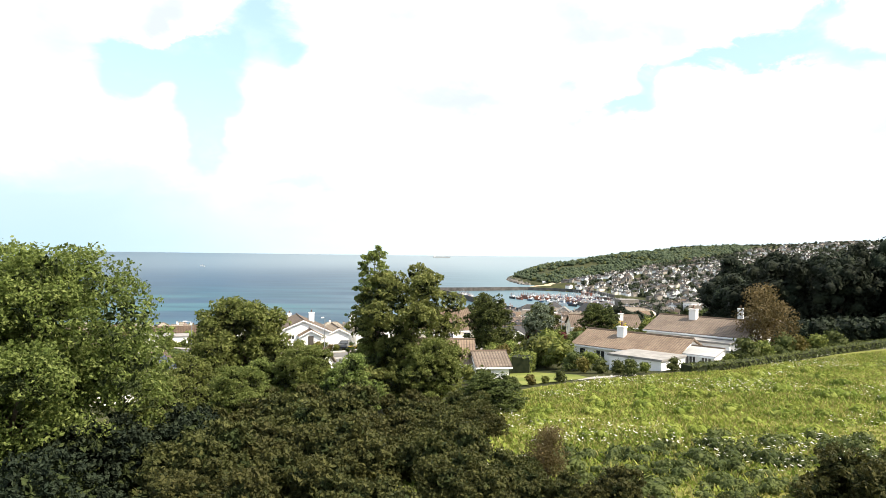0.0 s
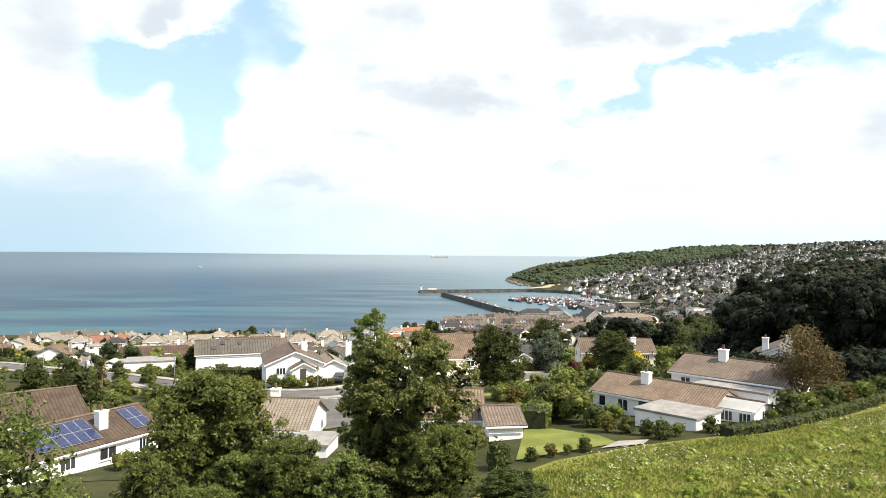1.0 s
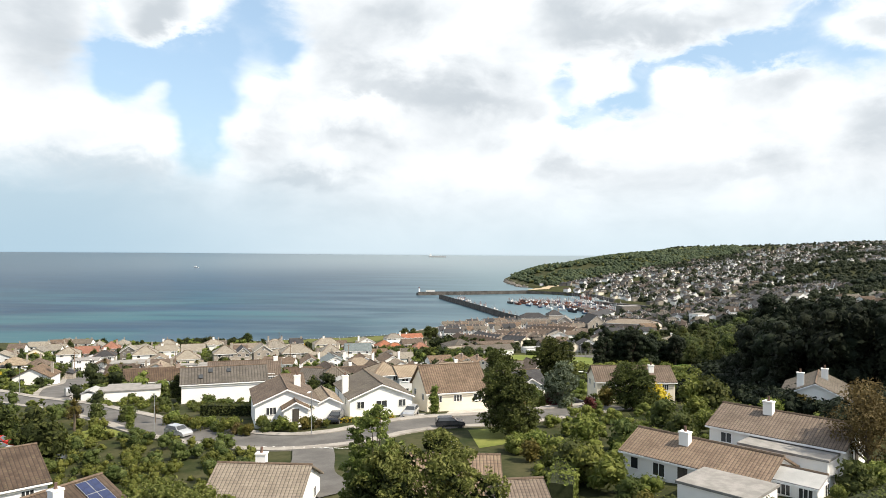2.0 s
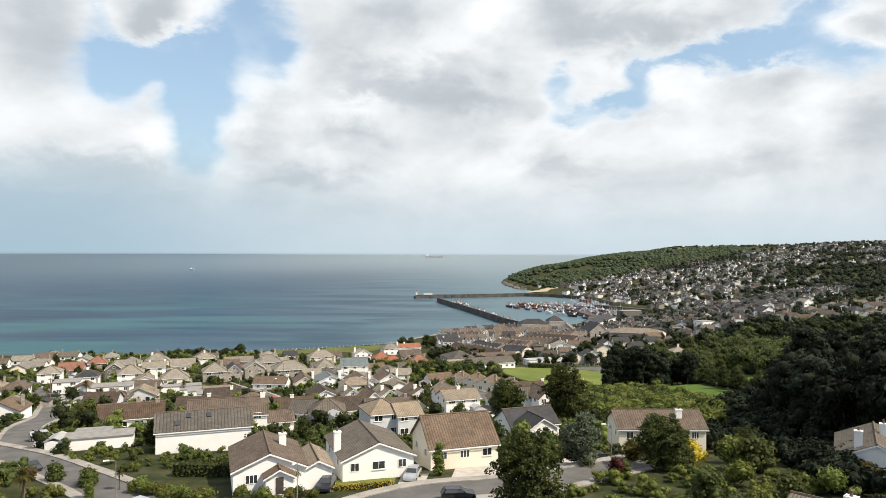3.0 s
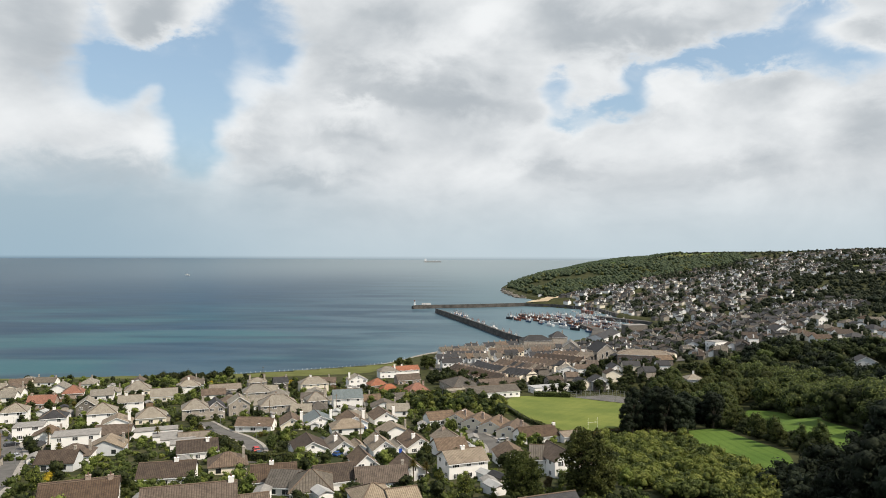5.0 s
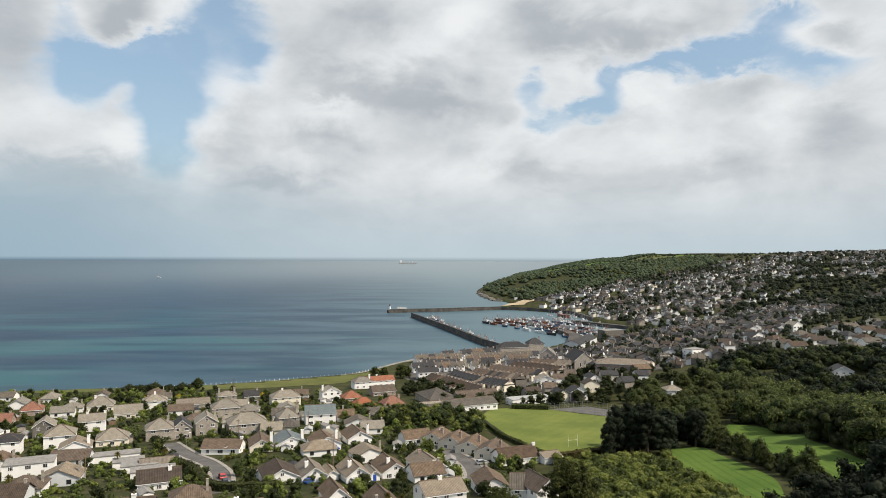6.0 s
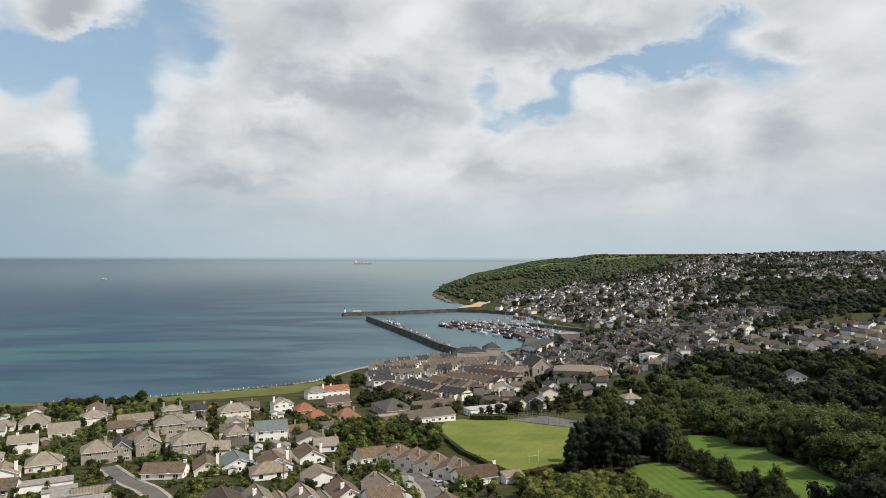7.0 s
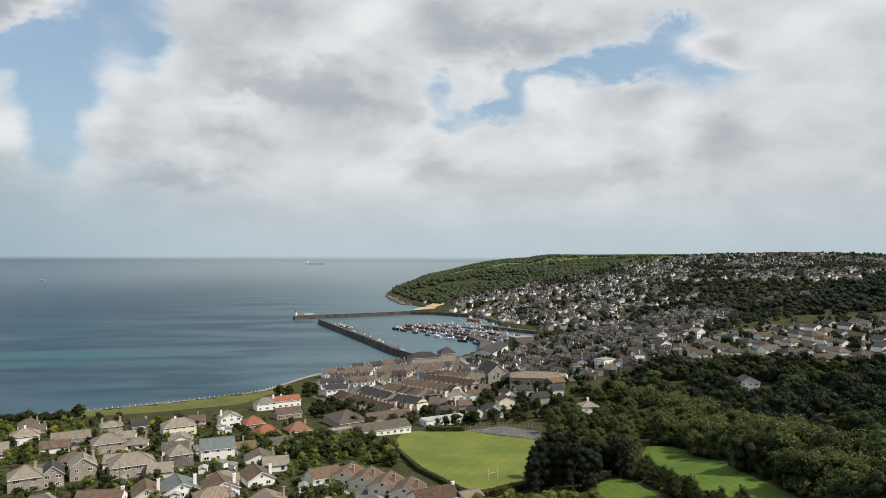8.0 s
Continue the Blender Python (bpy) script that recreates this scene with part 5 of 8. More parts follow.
house("garage", 4.6, 102.4, 8.7, 3.3, 5.5, 2.5, 1.1, "p", "white", "tile_pan", "small white garage wing with a brown pantile roof", (), z=49.4)
house("bungalow", -1.6, 107.0, 0, 9, 8.6, 2.5, 2.0, "p", "white", "tile_pan", "white bungalow with a brown pantile roof behind a tree", ((0.5, 0.6, 3.0, 'white'),), wins=plain_windows(9, 8.6, 2.5, 7, kind="p", rise=2.0), z=49.2)
house("bungalow", -18.8, 108.6, -3, 8.4, 9, 2.6, 2.1, "p", "white", "tile_tan", "bungalow with a broad smooth tan roof and white chimney", ((-0.4, 0.3, 3.1, 'white'),), wins=plain_windows(8.4, 9, 2.6, 8, kind="p", rise=2.1), z=47.5)
house("garage", -13.2, 99.6, -4, 3.6, 4.6, 2.4, 0.2, "f", "white", "felt", "white garage with a flat pale felt roof", (), z=47.8)
house("bungalow", -36.6, 98.5, 63, 16, 7.6, 2.6, 1.8, "p", "white", "tile_dark", "white bungalow with solar panels on its dark brown roof", ((2.6, -2.0, 2.5, 'white'),), wins=plain_windows(16, 7.6, 2.6, 10, kind="p", rise=1.8), z=47.6)
house("porch", -23.8, 144.6, 18.4, 3.4, 2.4, 2.3, 0.9, "g", "white", "tile_brown", "small gabled porch before the white bungalow", (), z=47.3, doors=(("f", 0, "door_dark"),))
house("bungalow", -50.2, 111.3, 44, 14, 11, 2.6, 2.4, "p", "white", "tile_dark", "white bungalow with a dark brown tiled roof and white verges", ((-2.5, -2.2, 2.6, 'white'),), wins=plain_windows(14, 11, 2.6, 12, kind="p", rise=2.4), z=46.7)
house("bungalow", -26.9, 150.6, 18.4, 9, 11.5, 2.7, 1.9, "g", "white", "tile_brown", "white gabled bungalow with a brown ribbed tile roof", ((2.2, 1.0, 2.6, 'white'),), wins=plain_windows(9, 11.5, 2.7, 13, kind="g", rise=1.9), z=47.4)
house("garage", -20.6, 151.4, 18.4, 3.6, 8, 2.2, 0.9, "g", "white", "tile_tan", "white gabled garage beside the bungalow", (), z=47.3)
house("bungalow", -14, 158.3, 19.2, 10, 13.1, 2.6, 2.0, "g", "white", "tile_grey", "white gabled bungalow with a ribbed grey roof and white chimney", ((-4.9, -2.0, 2.8, 'white'),), wins=plain_windows(10, 13.1, 2.6, 15, kind="g", rise=2.0), z=46.9)
house("house", -1.3, 163.9, 18.4, 10.6, 9.6, 2.7, 3.6, "p", "cream", "tile_brown", "cream rendered house with a steep brown tile roof", (), wins=plain_windows(10.6, 9.6, 2.7, 16, kind="p", rise=3.6), z=46.4)
long_house = house("house", -45.7, 180.8, 19.7, 15.7, 8.1, 4.6, 2.3, "p", "white", "tile_grey", "long white two-storey house with a grey ribbed roof and roof windows", (), wins=(("f", 6.4, 1.5, 0.9, 1.0, 0), ("l", 0.0, 1.5, 1.0, 1.1, 1)), z=42.3)
for u, up in ((-4.4, 1.6), (-2.6, 3.3), (0.8, 3.2)):
    part("skylight", kept("skylight", lambda: Shape().box(-0.4, 0.4, -0.55, 0.55, 0, 0.1).mesh("skylight", "pane")), long_house, m=roof_slope(0, 0, 0, 0, 8.1, 4.6, 2.3, u, up))
house("bungalow", 33, 174.7, 0, 14.3, 8, 2.6, 2.1, "p", "cream", "tile_brown", "cream bungalow with a brown pantile roof and big white chimney", ((3.4, -1.6, 2.6, 'white'),), wins=plain_windows(14.3, 8, 2.6, 18, kind="p", rise=2.1), z=46.2)
house("house", -16.0, 201.1, 21, 6.8, 9, 5, 2.0, "h", "pale", "tile_tan", "pale blue-grey two-storey house with a tan hipped roof", (), wins=plain_windows(6.8, 9, 5, 19, kind="h", rise=2.0, sides="r"))
house("house", -11.0, 200.7, 21, 5.2, 8, 4.6, 1.8, "p", "pale", "tile_tan", "pale rendered wing with a tan tiled roof", (), wins=plain_windows(5.2, 8, 4.6, 20, kind="p", rise=1.8, sides="r"))
house("house", -47.0, 199.0, 17, 15, 8, 4.4, 2.6, "p", "white", "tile_brown", "white house with a rusty brown tiled roof", ((6.8, 0, 3.4, 'white'),), wins=plain_windows(15, 8, 4.4, 21, kind="p", rise=2.6), z=40.4)
house("garage", -38.6, 206.7, 21, 5.8, 6, 2.5, 1.6, "p", "white", "tile_brown", "small white wing with a brown tiled roof", ())
house("garage", -65.3, 182.9, 21, 11.2, 5, 2.3, 0.2, "f", "white", "felt", "white flat-roofed garage block with a white yard wall", ())
house("garage", -67.8, 185.3, 18, 6.0, 6, 2.4, 0.2, "f", "white", "felt", "white garage with a flat grey roof", ())
house("bungalow", -74.0, 215.2, 21, 13.6, 9, 2.6, 2.2, "p", "white", "tile_dark", "bungalow with a weathered dark brown roof", ((1.4, 0.0, 3, 'brick'),), wins=plain_windows(13.6, 9, 2.6, 25, kind="p", rise=2.2, sides="r"))
house("bungalow", -37.2, 229.3, -7, 6.1, 9, 2.6, 2.2, "p", "white", "tile_grey", "grey-roofed bungalow with a wide window", (), wins=plain_windows(6.1, 9, 2.6, 26, kind="p", rise=2.2, sides="r"))
house("bungalow", -31.1, 225.1, 10, 8.4, 11, 2.6, 2.7, "h", "white", "tile_grey", "white bungalow with a grey hipped roof and garage", (), wins=plain_windows(8.4, 11, 2.6, 27, kind="h", rise=2.7, sides="r"))
house("house", 14.1, 199.6, 21, 10.6, 8, 3, 2.6, "p", "white", "slate_dark", "house with grey glazed roof slopes beside the conifers", (), wins=plain_windows(10.6, 8, 3, 28, kind="p", rise=2.6, sides="l"))
house("house", 15.2, 193.4, 21, 6.3, 6, 2.6, 1.9, "g", "white", "slate_dark", "small white gabled wing with a glazed gable", (), wins=plain_windows(6.3, 6, 2.6, 29, kind="g", rise=1.9, sides="l"))
house("bungalow", -73.1, 213.4, 21, 13.2, 10, 2.6, 2.2, "p", "white", "tile_dark", "bungalow with a broad dark brown roof", ((5.3, 0.0, 3, 'brick'),), wins=plain_windows(13.2, 10, 2.6, 30, kind="p", rise=2.2, sides="r"))
house("bungalow", -66.5, 239.6, 13, 11.9, 9, 2.6, 2.2, "p", "white", "tile_dark", "bungalow with a mossy dark roof and white gable", ((1.8, 0.0, 3, 'white'),), wins=plain_windows(11.9, 9, 2.6, 31, kind="p", rise=2.2, sides="r"))
house("bungalow", -73.2, 277.8, 21, 10.7, 9, 2.8, 2.2, "p", "white", "tile_dark", "white bungalow with a dark mossy roof", ((2.7, -0.9, 2.8, 'white'),), wins=plain_windows(10.7, 9, 2.8, 32, kind="p", rise=2.2, sides="r"), group="bungalows of the estate")
house("garage", -82.5, 301.9, 21, 9.5, 6, 2.6, 1.2, "p", "white", "tile_tan", "low white garage block with a tan roof", ())
house("garage_block", -101.1, 316.8, 21, 14.3, 5.5, 2.4, 0.2, "f", "white", "felt", "long low garage block with a mossy felt roof", (), group="garage blocks")
house("garage_block", -92.7, 306.2, 21, 8.9, 5.5, 2.4, 0.2, "f", "white", "felt", "low garage block with a flat roof carrying solar panels", (), group="garage blocks")
house("garage_block", -86.8, 299.3, 21, 10.0, 5.5, 2.4, 0.2, "f", "white", "felt", "low white-ended garage block with solar panels on its roof", (), group="garage blocks")
house("garage_block", -79.7, 291.1, 21, 11.9, 5.5, 2.4, 0.2, "f", "white", "felt", "wide low garage block with a pale felt roof", (), group="garage blocks")
house("bungalow", -119.3, 328.4, 21, 9.7, 8, 3, 2.2, "g", "white", "tile_tan", "white bungalow with a tan roof and white gable", ((3.9, -1.6, 3.3, 'white'),), wins=plain_windows(9.7, 8, 3, 38, kind="g", rise=2.2, sides="r"), group="bungalows of the estate")
house("house", -113.9, 344.2, 21, 10.5, 9, 3, 3, "h", "cream", "slate", "house with a steep hipped slate roof", (), wins=plain_windows(10.5, 9, 3, 39, kind="h", rise=3, sides="r"))
house("house", -115.7, 293.8, 21, 12.8, 8, 4.8, 0.2, "f", "white", "felt", "white modern house with a flat roof terrace", (), wins=plain_windows(12.8, 8, 4.8, 40, kind="f", rise=0.2, sides="r"))
house("house", -141.1, 312.4, 21, 8.8, 8, 4.4, 0.2, "f", "white", "felt", "white house with a flat grey roof", (), wins=plain_windows(8.8, 8, 4.4, 41, kind="f", rise=0.2, sides="r"))
house("house", -142.5, 329.6, 21, 8.2, 8, 5, 2.2, "h", "white", "slate_dark", "white two-storey house with a dark hipped roof", ((0.0, 0.0, 3, 'white'),), wins=plain_windows(8.2, 8, 5, 42, kind="h", rise=2.2, sides="r"))
house("house", -166.8, 346.7, 21, 8.6, 9, 4.8, 2.4, "h", "white", "slate", "white two-storey house with a hipped slate roof", (), wins=plain_windows(8.6, 9, 4.8, 43, kind="h", rise=2.4, sides="r"))
house("house", -130.8, 341.1, 21, 9.7, 9, 5, 2.8, "h", "white", "slate", "white two-storey house with a pale hipped slate roof", (), wins=plain_windows(9.7, 9, 5, 44, kind="h", rise=2.8, sides="r"))
house("house", -147.6, 362.8, 21, 7.3, 8, 5, 2.6, "g", "darkstone", "slate", "ivy-dark house with a slate gable roof", (), wins=plain_windows(7.3, 8, 5, 45, kind="g", rise=2.6, sides="r"))
house("house", -180.4, 388.9, 14, 10.9, 8, 3, 3, "p", "brick", "tile_red", "brick house with a red clay tile roof", ((-4.4, 0.0, 3.8, 'brick'), (4.4, 0.0, 3.8, 'brick')), wins=plain_windows(10.9, 8, 3, 46, kind="p", rise=3, sides="r"))
house("house", -185.8, 424.8, 21, 9.2, 9, 3.2, 3.2, "h", "brick", "tile_red", "brick house with a hipped red tile roof", ((2.8, 0.0, 4, 'brick'),), wins=plain_windows(9.2, 9, 3.2, 47, kind="h", rise=3.2, sides="r"))
house("house", -137.1, 379.4, 21, 9.7, 8, 4.8, 2.2, "p", "white", "slate", "white house with a long slate roof", ((-1.9, 0.0, 3, 'white'), (4.6, 0.0, 3, 'white')), wins=plain_windows(9.7, 8, 4.8, 48, kind="p", rise=2.2, sides="r"))
house("house", -161.0, 440.9, 21, 12.3, 10, 3.4, 3.6, "h", "cream", "slate", "cream house with a wide hipped slate roof", ((-2.5, 0.0, 4.2, 'white'),), wins=plain_windows(12.3, 10, 3.4, 49, kind="h", rise=3.6, sides="r"))
house("house", -138.0, 417.4, 21, 11.8, 9, 3, 3, "p", "cream", "slate", "cream house with a pale slate roof", (), wins=plain_windows(11.8, 9, 3, 50, kind="p", rise=3, sides="r"))
house("house", -137.4, 448.2, 21, 11.5, 9, 4.4, 2.6, "h", "white", "slate", "white hipped house near the sea front", ((0.0, 0.0, 4, 'white'),), wins=plain_windows(11.5, 9, 4.4, 51, kind="h", rise=2.6, sides="r"))
house("house", -118.2, 448.2, 21, 15.6, 8, 2.8, 2.2, "p", "stone", "tile_tan", "long low stone building with a tan roof", (), wins=plain_windows(15.6, 8, 2.8, 52, kind="p", rise=2.2, sides="r"))
house("house", -101.4, 355.9, 21, 9.8, 9, 5, 3, "h", "stone", "slate", "grey stone semi-detached house with a hipped slate roof", ((2.9, 0.0, 3.8, 'stone'),), wins=plain_windows(9.8, 9, 5, 53, kind="h", rise=3, sides="r"))
house("house", -94.7, 360.3, 21, 6.7, 9, 4.8, 2.8, "g", "stone", "slate_dark", "grey stone house with a gable to the road", (), wins=plain_windows(6.7, 9, 4.8, 54, kind="g", rise=2.8, sides="r"))
house("house", -87.9, 368.7, 21, 8.3, 9, 5.4, 2.8, "g", "stone", "slate", "tall grey stone house with a slate gable roof", ((3.3, 0.0, 3.8, 'stone'),), wins=plain_windows(8.3, 9, 5.4, 55, kind="g", rise=2.8, sides="r"))
house("house", -72.2, 370.3, 21, 14.8, 10, 5, 3.2, "h", "stone", "slate", "wide pair of grey stone houses with a hipped slate roof", ((-0.7, 0.0, 4, 'stone'),), wins=plain_windows(14.8, 10, 5, 56, kind="h", rise=3.2, sides="r"))
house("house", -94.4, 420.2, 21, 12.5, 9, 5, 3, "h", "stone", "slate", "stone house with a pale hipped slate roof", ((2.5, 0.0, 4, 'stone'),), wins=plain_windows(12.5, 9, 5, 57, kind="h", rise=3, sides="r"))
house("house", -105.1, 462.7, 21, 9.7, 8, 5, 1.8, "h", "stone", "slate", "square stone house with a shallow slate roof", ((-3.9, 0.0, 3.4, 'stone'), (3.9, 0.0, 3.4, 'stone')), wins=plain_windows(9.7, 8, 5, 58, kind="h", rise=1.8, sides="r"))
house("house", -92.1, 461.5, 21, 7.4, 8, 4.6, 2.4, "p", "darkstone", "slate_dark", "dark stone house with a dark slate roof", ((3.0, 0.0, 3.4, 'stone'),), wins=plain_windows(7.4, 8, 4.6, 59, kind="p", rise=2.4, sides="r"))
house("house", -73.3, 457.3, 21, 14.9, 9, 4.8, 3, "h", "cream", "slate", "cream house with steep slate roofs", ((-1.5, 0.0, 4, 'white'),), wins=plain_windows(14.9, 9, 4.8, 60, kind="h", rise=3, sides="r"))
house("house", -59.3, 387.6, 21, 8.8, 8, 5, 3, "h", "stone", "slate", "small stone house with a hipped slate roof", ((3.9, 0.0, 4, 'stone'),), wins=plain_windows(8.8, 8, 5, 61, kind="h", rise=3, sides="r"))
house("house", -46.8, 397.1, 14, 13.0, 9, 5, 3.2, "p", "white", "slate_blue", "white two-storey house with a blue-grey slate roof and rooflights", (), wins=plain_windows(13.0, 9, 5, 62, kind="p", rise=3.2, sides="r"))
house("house", -52.1, 476.2, 21, 10.6, 8, 5, 2.6, "g", "white", "slate", "white house with a slate gable", ((-4.3, 0.0, 3.6, 'white'),), wins=plain_windows(10.6, 8, 5, 63, kind="g", rise=2.6, sides="r"))
house("house", -39.4, 465.7, 20, 10.1, 9, 3.4, 3, "h", "brick", "tile_red", "brick house with a faded red roof", (), wins=plain_windows(10.1, 9, 3.4, 64, kind="h", rise=3, sides="r"))
house("house", -30.7, 436.5, 21, 11.8, 9, 3.2, 3.4, "h", "brick", "tile_red", "house with a bright orange-red hipped roof", (), wins=plain_windows(11.8, 9, 3.2, 65, kind="h", rise=3.4, sides="r"))
house("house", -16.6, 441.5, 21, 11.2, 9, 3.2, 3.4, "h", "brick", "tile_red", "house with an orange-red hipped tile roof", ((3.4, 0.0, 4, 'brick'),), wins=plain_windows(11.2, 9, 3.2, 66, kind="h", rise=3.4, sides="r"))
house("house", -38.5, 527.3, 21, 11.9, 8, 4.6, 2.6, "h", "white", "slate", "white house with a pyramid slate roof", ((4.7, 0.0, 3.6, 'white'),), wins=plain_windows(11.9, 8, 4.6, 67, kind="h", rise=2.6, sides="r"))
house("house", -28.1, 534.2, 21, 18.2, 8, 4.4, 2.4, "p", "white", "tile_red", "long white house with a brown-red roof", ((-1.8, 0.0, 3.4, 'white'),), wins=plain_windows(18.2, 8, 4.4, 68, kind="p", rise=2.4, sides="r"))
house("house", -24.2, 496.1, 21, 13.9, 8, 3, 2.8, "p", "brick", "tile_brown", "low house with a dark red roof", (), wins=plain_windows(13.9, 8, 3, 69, kind="p", rise=2.8, sides="r"))
house("bungalow", -70.1, 329.0, -1, 12.7, 8, 2.6, 2.1, "p", "white", "tile_brown", "white bungalow with a brown roof along the hedge", ((6.1, 0.0, 2.9, 'white'),), wins=plain_windows(12.7, 8, 2.6, 70, kind="p", rise=2.1, sides="r"), group="bungalows of the estate")
house("bungalow", -58.5, 333.0, 16, 7.7, 11, 2.6, 2.3, "g", "cream", "tile_brown", "cream gabled bungalow with a brown roof", ((3.5, -1.7, 3.6, 'white'),), wins=plain_windows(7.7, 11, 2.6, 71, kind="g", rise=2.3, sides="r"), group="bungalows of the estate")
house("bungalow", -49.6, 336.9, 21, 10.5, 11, 2.6, 2.4, "g", "white", "slate_blue", "white gabled bungalow with a pale grey roof", ((4.4, -2.2, 3.6, 'white'),), wins=plain_windows(10.5, 11, 2.6, 72, kind="g", rise=2.4, sides="r"), group="bungalows of the estate")
house("bungalow", -37.0, 336.2, 21, 9.6, 11, 2.7, 2.5, "g", "white", "tile_brown", "white gabled house with a balcony and brown roof", ((3.8, -2.2, 3.6, 'white'),), wins=plain_windows(9.6, 11, 2.7, 73, kind="g", rise=2.5, sides="r"), group="bungalows of the estate")
house("bungalow", -26.8, 348.8, 21, 9.0, 11, 2.7, 2.5, "g", "white", "tile_brown", "white gabled house with a red-brown roof and tall white chimney", ((3.6, -2.8, 3.8, 'white'),), wins=plain_windows(9.0, 11, 2.7, 74, kind="g", rise=2.5, sides="r"), group="bungalows of the estate")
house("bungalow", -42.7, 284.7, 21, 9.5, 11, 2.6, 2.4, "g", "white", "tile_dark", "white bungalow with a dark ribbed roof", (), wins=plain_windows(9.5, 11, 2.6, 75, kind="g", rise=2.4, sides="r"), group="bungalows of the estate")
house("bungalow", -34.2, 286.6, 21, 7.1, 11, 2.6, 2.3, "g", "white", "tile_tan", "white gabled bungalow with a tan roof", ((-1.4, -1.1, 3, 'white'),), wins=plain_windows(7.1, 11, 2.6, 76, kind="g", rise=2.3, sides="r"), group="bungalows of the estate")
house("garage", -28.9, 287.4, 21, 3.3, 7, 2.3, 1.0, "g", "white", "tile_tan", "white attached garage with a tan roof", (), group="estate garages")
house("bungalow", -22.1, 285.9, 21, 6.9, 11, 2.6, 2.3, "g", "white", "tile_tan", "white gabled bungalow beside a blue garage door", ((-1.4, -1.1, 3, 'white'),), wins=plain_windows(6.9, 11, 2.6, 78, kind="g", rise=2.3, sides="r"), group="bungalows of the estate")
house("garage", -17.1, 286.1, 21, 3.0, 7, 2.3, 1.0, "g", "white", "slate", "garage with a bright blue door", (), group="estate garages", doors=(("f", 0, "blue_paint"),))
house("bungalow", -12.1, 291.5, 21, 7.8, 11, 2.6, 2.3, "g", "white", "tile_brown", "white gabled bungalow with a brown roof", ((-1.2, -2.2, 3, 'white'),), wins=plain_windows(7.8, 11, 2.6, 80, kind="g", rise=2.3, sides="r"), group="bungalows of the estate")
house("bungalow", -1.4, 298.2, 21, 8.4, 12, 2.6, 2.5, "g", "white", "tile_tan", "white gabled bungalow with a broad tan roof beside the turning", ((-0.8, 3.6, 2.9, 'brick'),), wins=plain_windows(8.4, 12, 2.6, 81, kind="g", rise=2.5, sides="r"), group="bungalows of the estate")
house("house", 1.1, 249.7, 21, 10.0, 8, 4.6, 2.0, "p", "white", "tile_tan", "white two-storey house with a pinkish tan roof", ((0.0, 0.0, 2.8, 'white'),), wins=plain_windows(10.0, 8, 4.6, 82, kind="p", rise=2.0, sides="l"))
house("house", -22.9, 247.2, 21, 5.3, 8, 4.5, 2.2, "g", "white", "tile_brown", "white gabled house with a rusty brown roof", (), wins=plain_windows(5.3, 8, 4.5, 83, kind="g", rise=2.2, sides="r"))
house("bungalow", -28.0, 233.8, 21, 8.3, 9, 2.8, 2.4, "p", "white", "tile_dark", "bungalow with a long dark roof", (), wins=plain_windows(8.3, 9, 2.8, 84, kind="p", rise=2.4, sides="r"))
house("bungalow", -11.9, 246.7, 21, 6.4, 9, 2.7, 2.4, "g", "white", "tile_brown", "white bungalow with a brown roof behind palms", (), wins=plain_windows(6.4, 9, 2.7, 85, kind="g", rise=2.4, sides="r"))
house("bungalow", -41.4, 235.6, 13, 9.5, 9, 2.7, 2.3, "p", "white", "tile_dark", "bungalow with a dark roof and white chimney", ((-0.5, 0.0, 3, 'white'),), wins=plain_windows(9.5, 9, 2.7, 86, kind="p", rise=2.3, sides="r"))
house("bungalow", -4.8, 345.2, 21, 10.3, 8, 2.6, 2.3, "p", "white", "tile_brown", "white-ended bungalow with a brown roof", (), wins=plain_windows(10.3, 8, 2.6, 87, kind="p", rise=2.3, sides="r"), group="bungalows of the estate")
house("bungalow", 3.2, 343.2, -21, 9.2, 10.5, 2.7, 2.2, "g", "cream", "tile_brown", "cream gabled bungalow of a stepped row with a brown roof", ((2.3, -1.0, 3.3, 'brick'),), wins=plain_windows(6.7, 10, 2.8, 88, kind="g", rise=2.4, sides="l"), group="stepped row of bungalows")
house("bungalow", 9.3, 335.0, -21, 9.2, 10.5, 2.7, 2.2, "g", "cream", "tile_brown", "cream gabled bungalow of a stepped row with a brown roof", ((2.4, -1.0, 3.3, 'brick'),), wins=plain_windows(7.0, 10, 2.8, 89, kind="g", rise=2.4, sides="l"), group="stepped row of bungalows")
house("bungalow", 15.0, 327.2, -21, 9.2, 10.5, 2.7, 2.2, "g", "cream", "tile_brown", "cream gabled bungalow of a stepped row with a brown roof", ((2.7, -1.0, 3.3, 'brick'),), wins=plain_windows(7.7, 10, 2.8, 90, kind="g", rise=2.4, sides="l"), group="stepped row of bungalows")
house("bungalow", 20.8, 319.0, -21, 9.2, 10.5, 2.7, 2.2, "g", "cream", "tile_brown", "cream gabled bungalow of a stepped row with a brown roof", ((3.1, -1.0, 3.3, 'brick'),), wins=plain_windows(8.8, 10, 2.8, 91, kind="g", rise=2.4, sides="l"), group="stepped row of bungalows")
house("bungalow", 27.3, 310.7, 18, 12.9, 8, 2.6, 2.4, "p", "white", "tile_dark", "bungalow with a dark brown roof and a white gable", ((6.5, 0.0, 3.2, 'white'),), wins=plain_windows(12.9, 8, 2.6, 92, kind="p", rise=2.4, sides="l"), group="bungalows of the estate")
house("garage", 37.9, 310.1, 21, 6.3, 6, 2.5, 1.0, "p", "white", "tile_tan", "small pale garage beside the playing field", ())
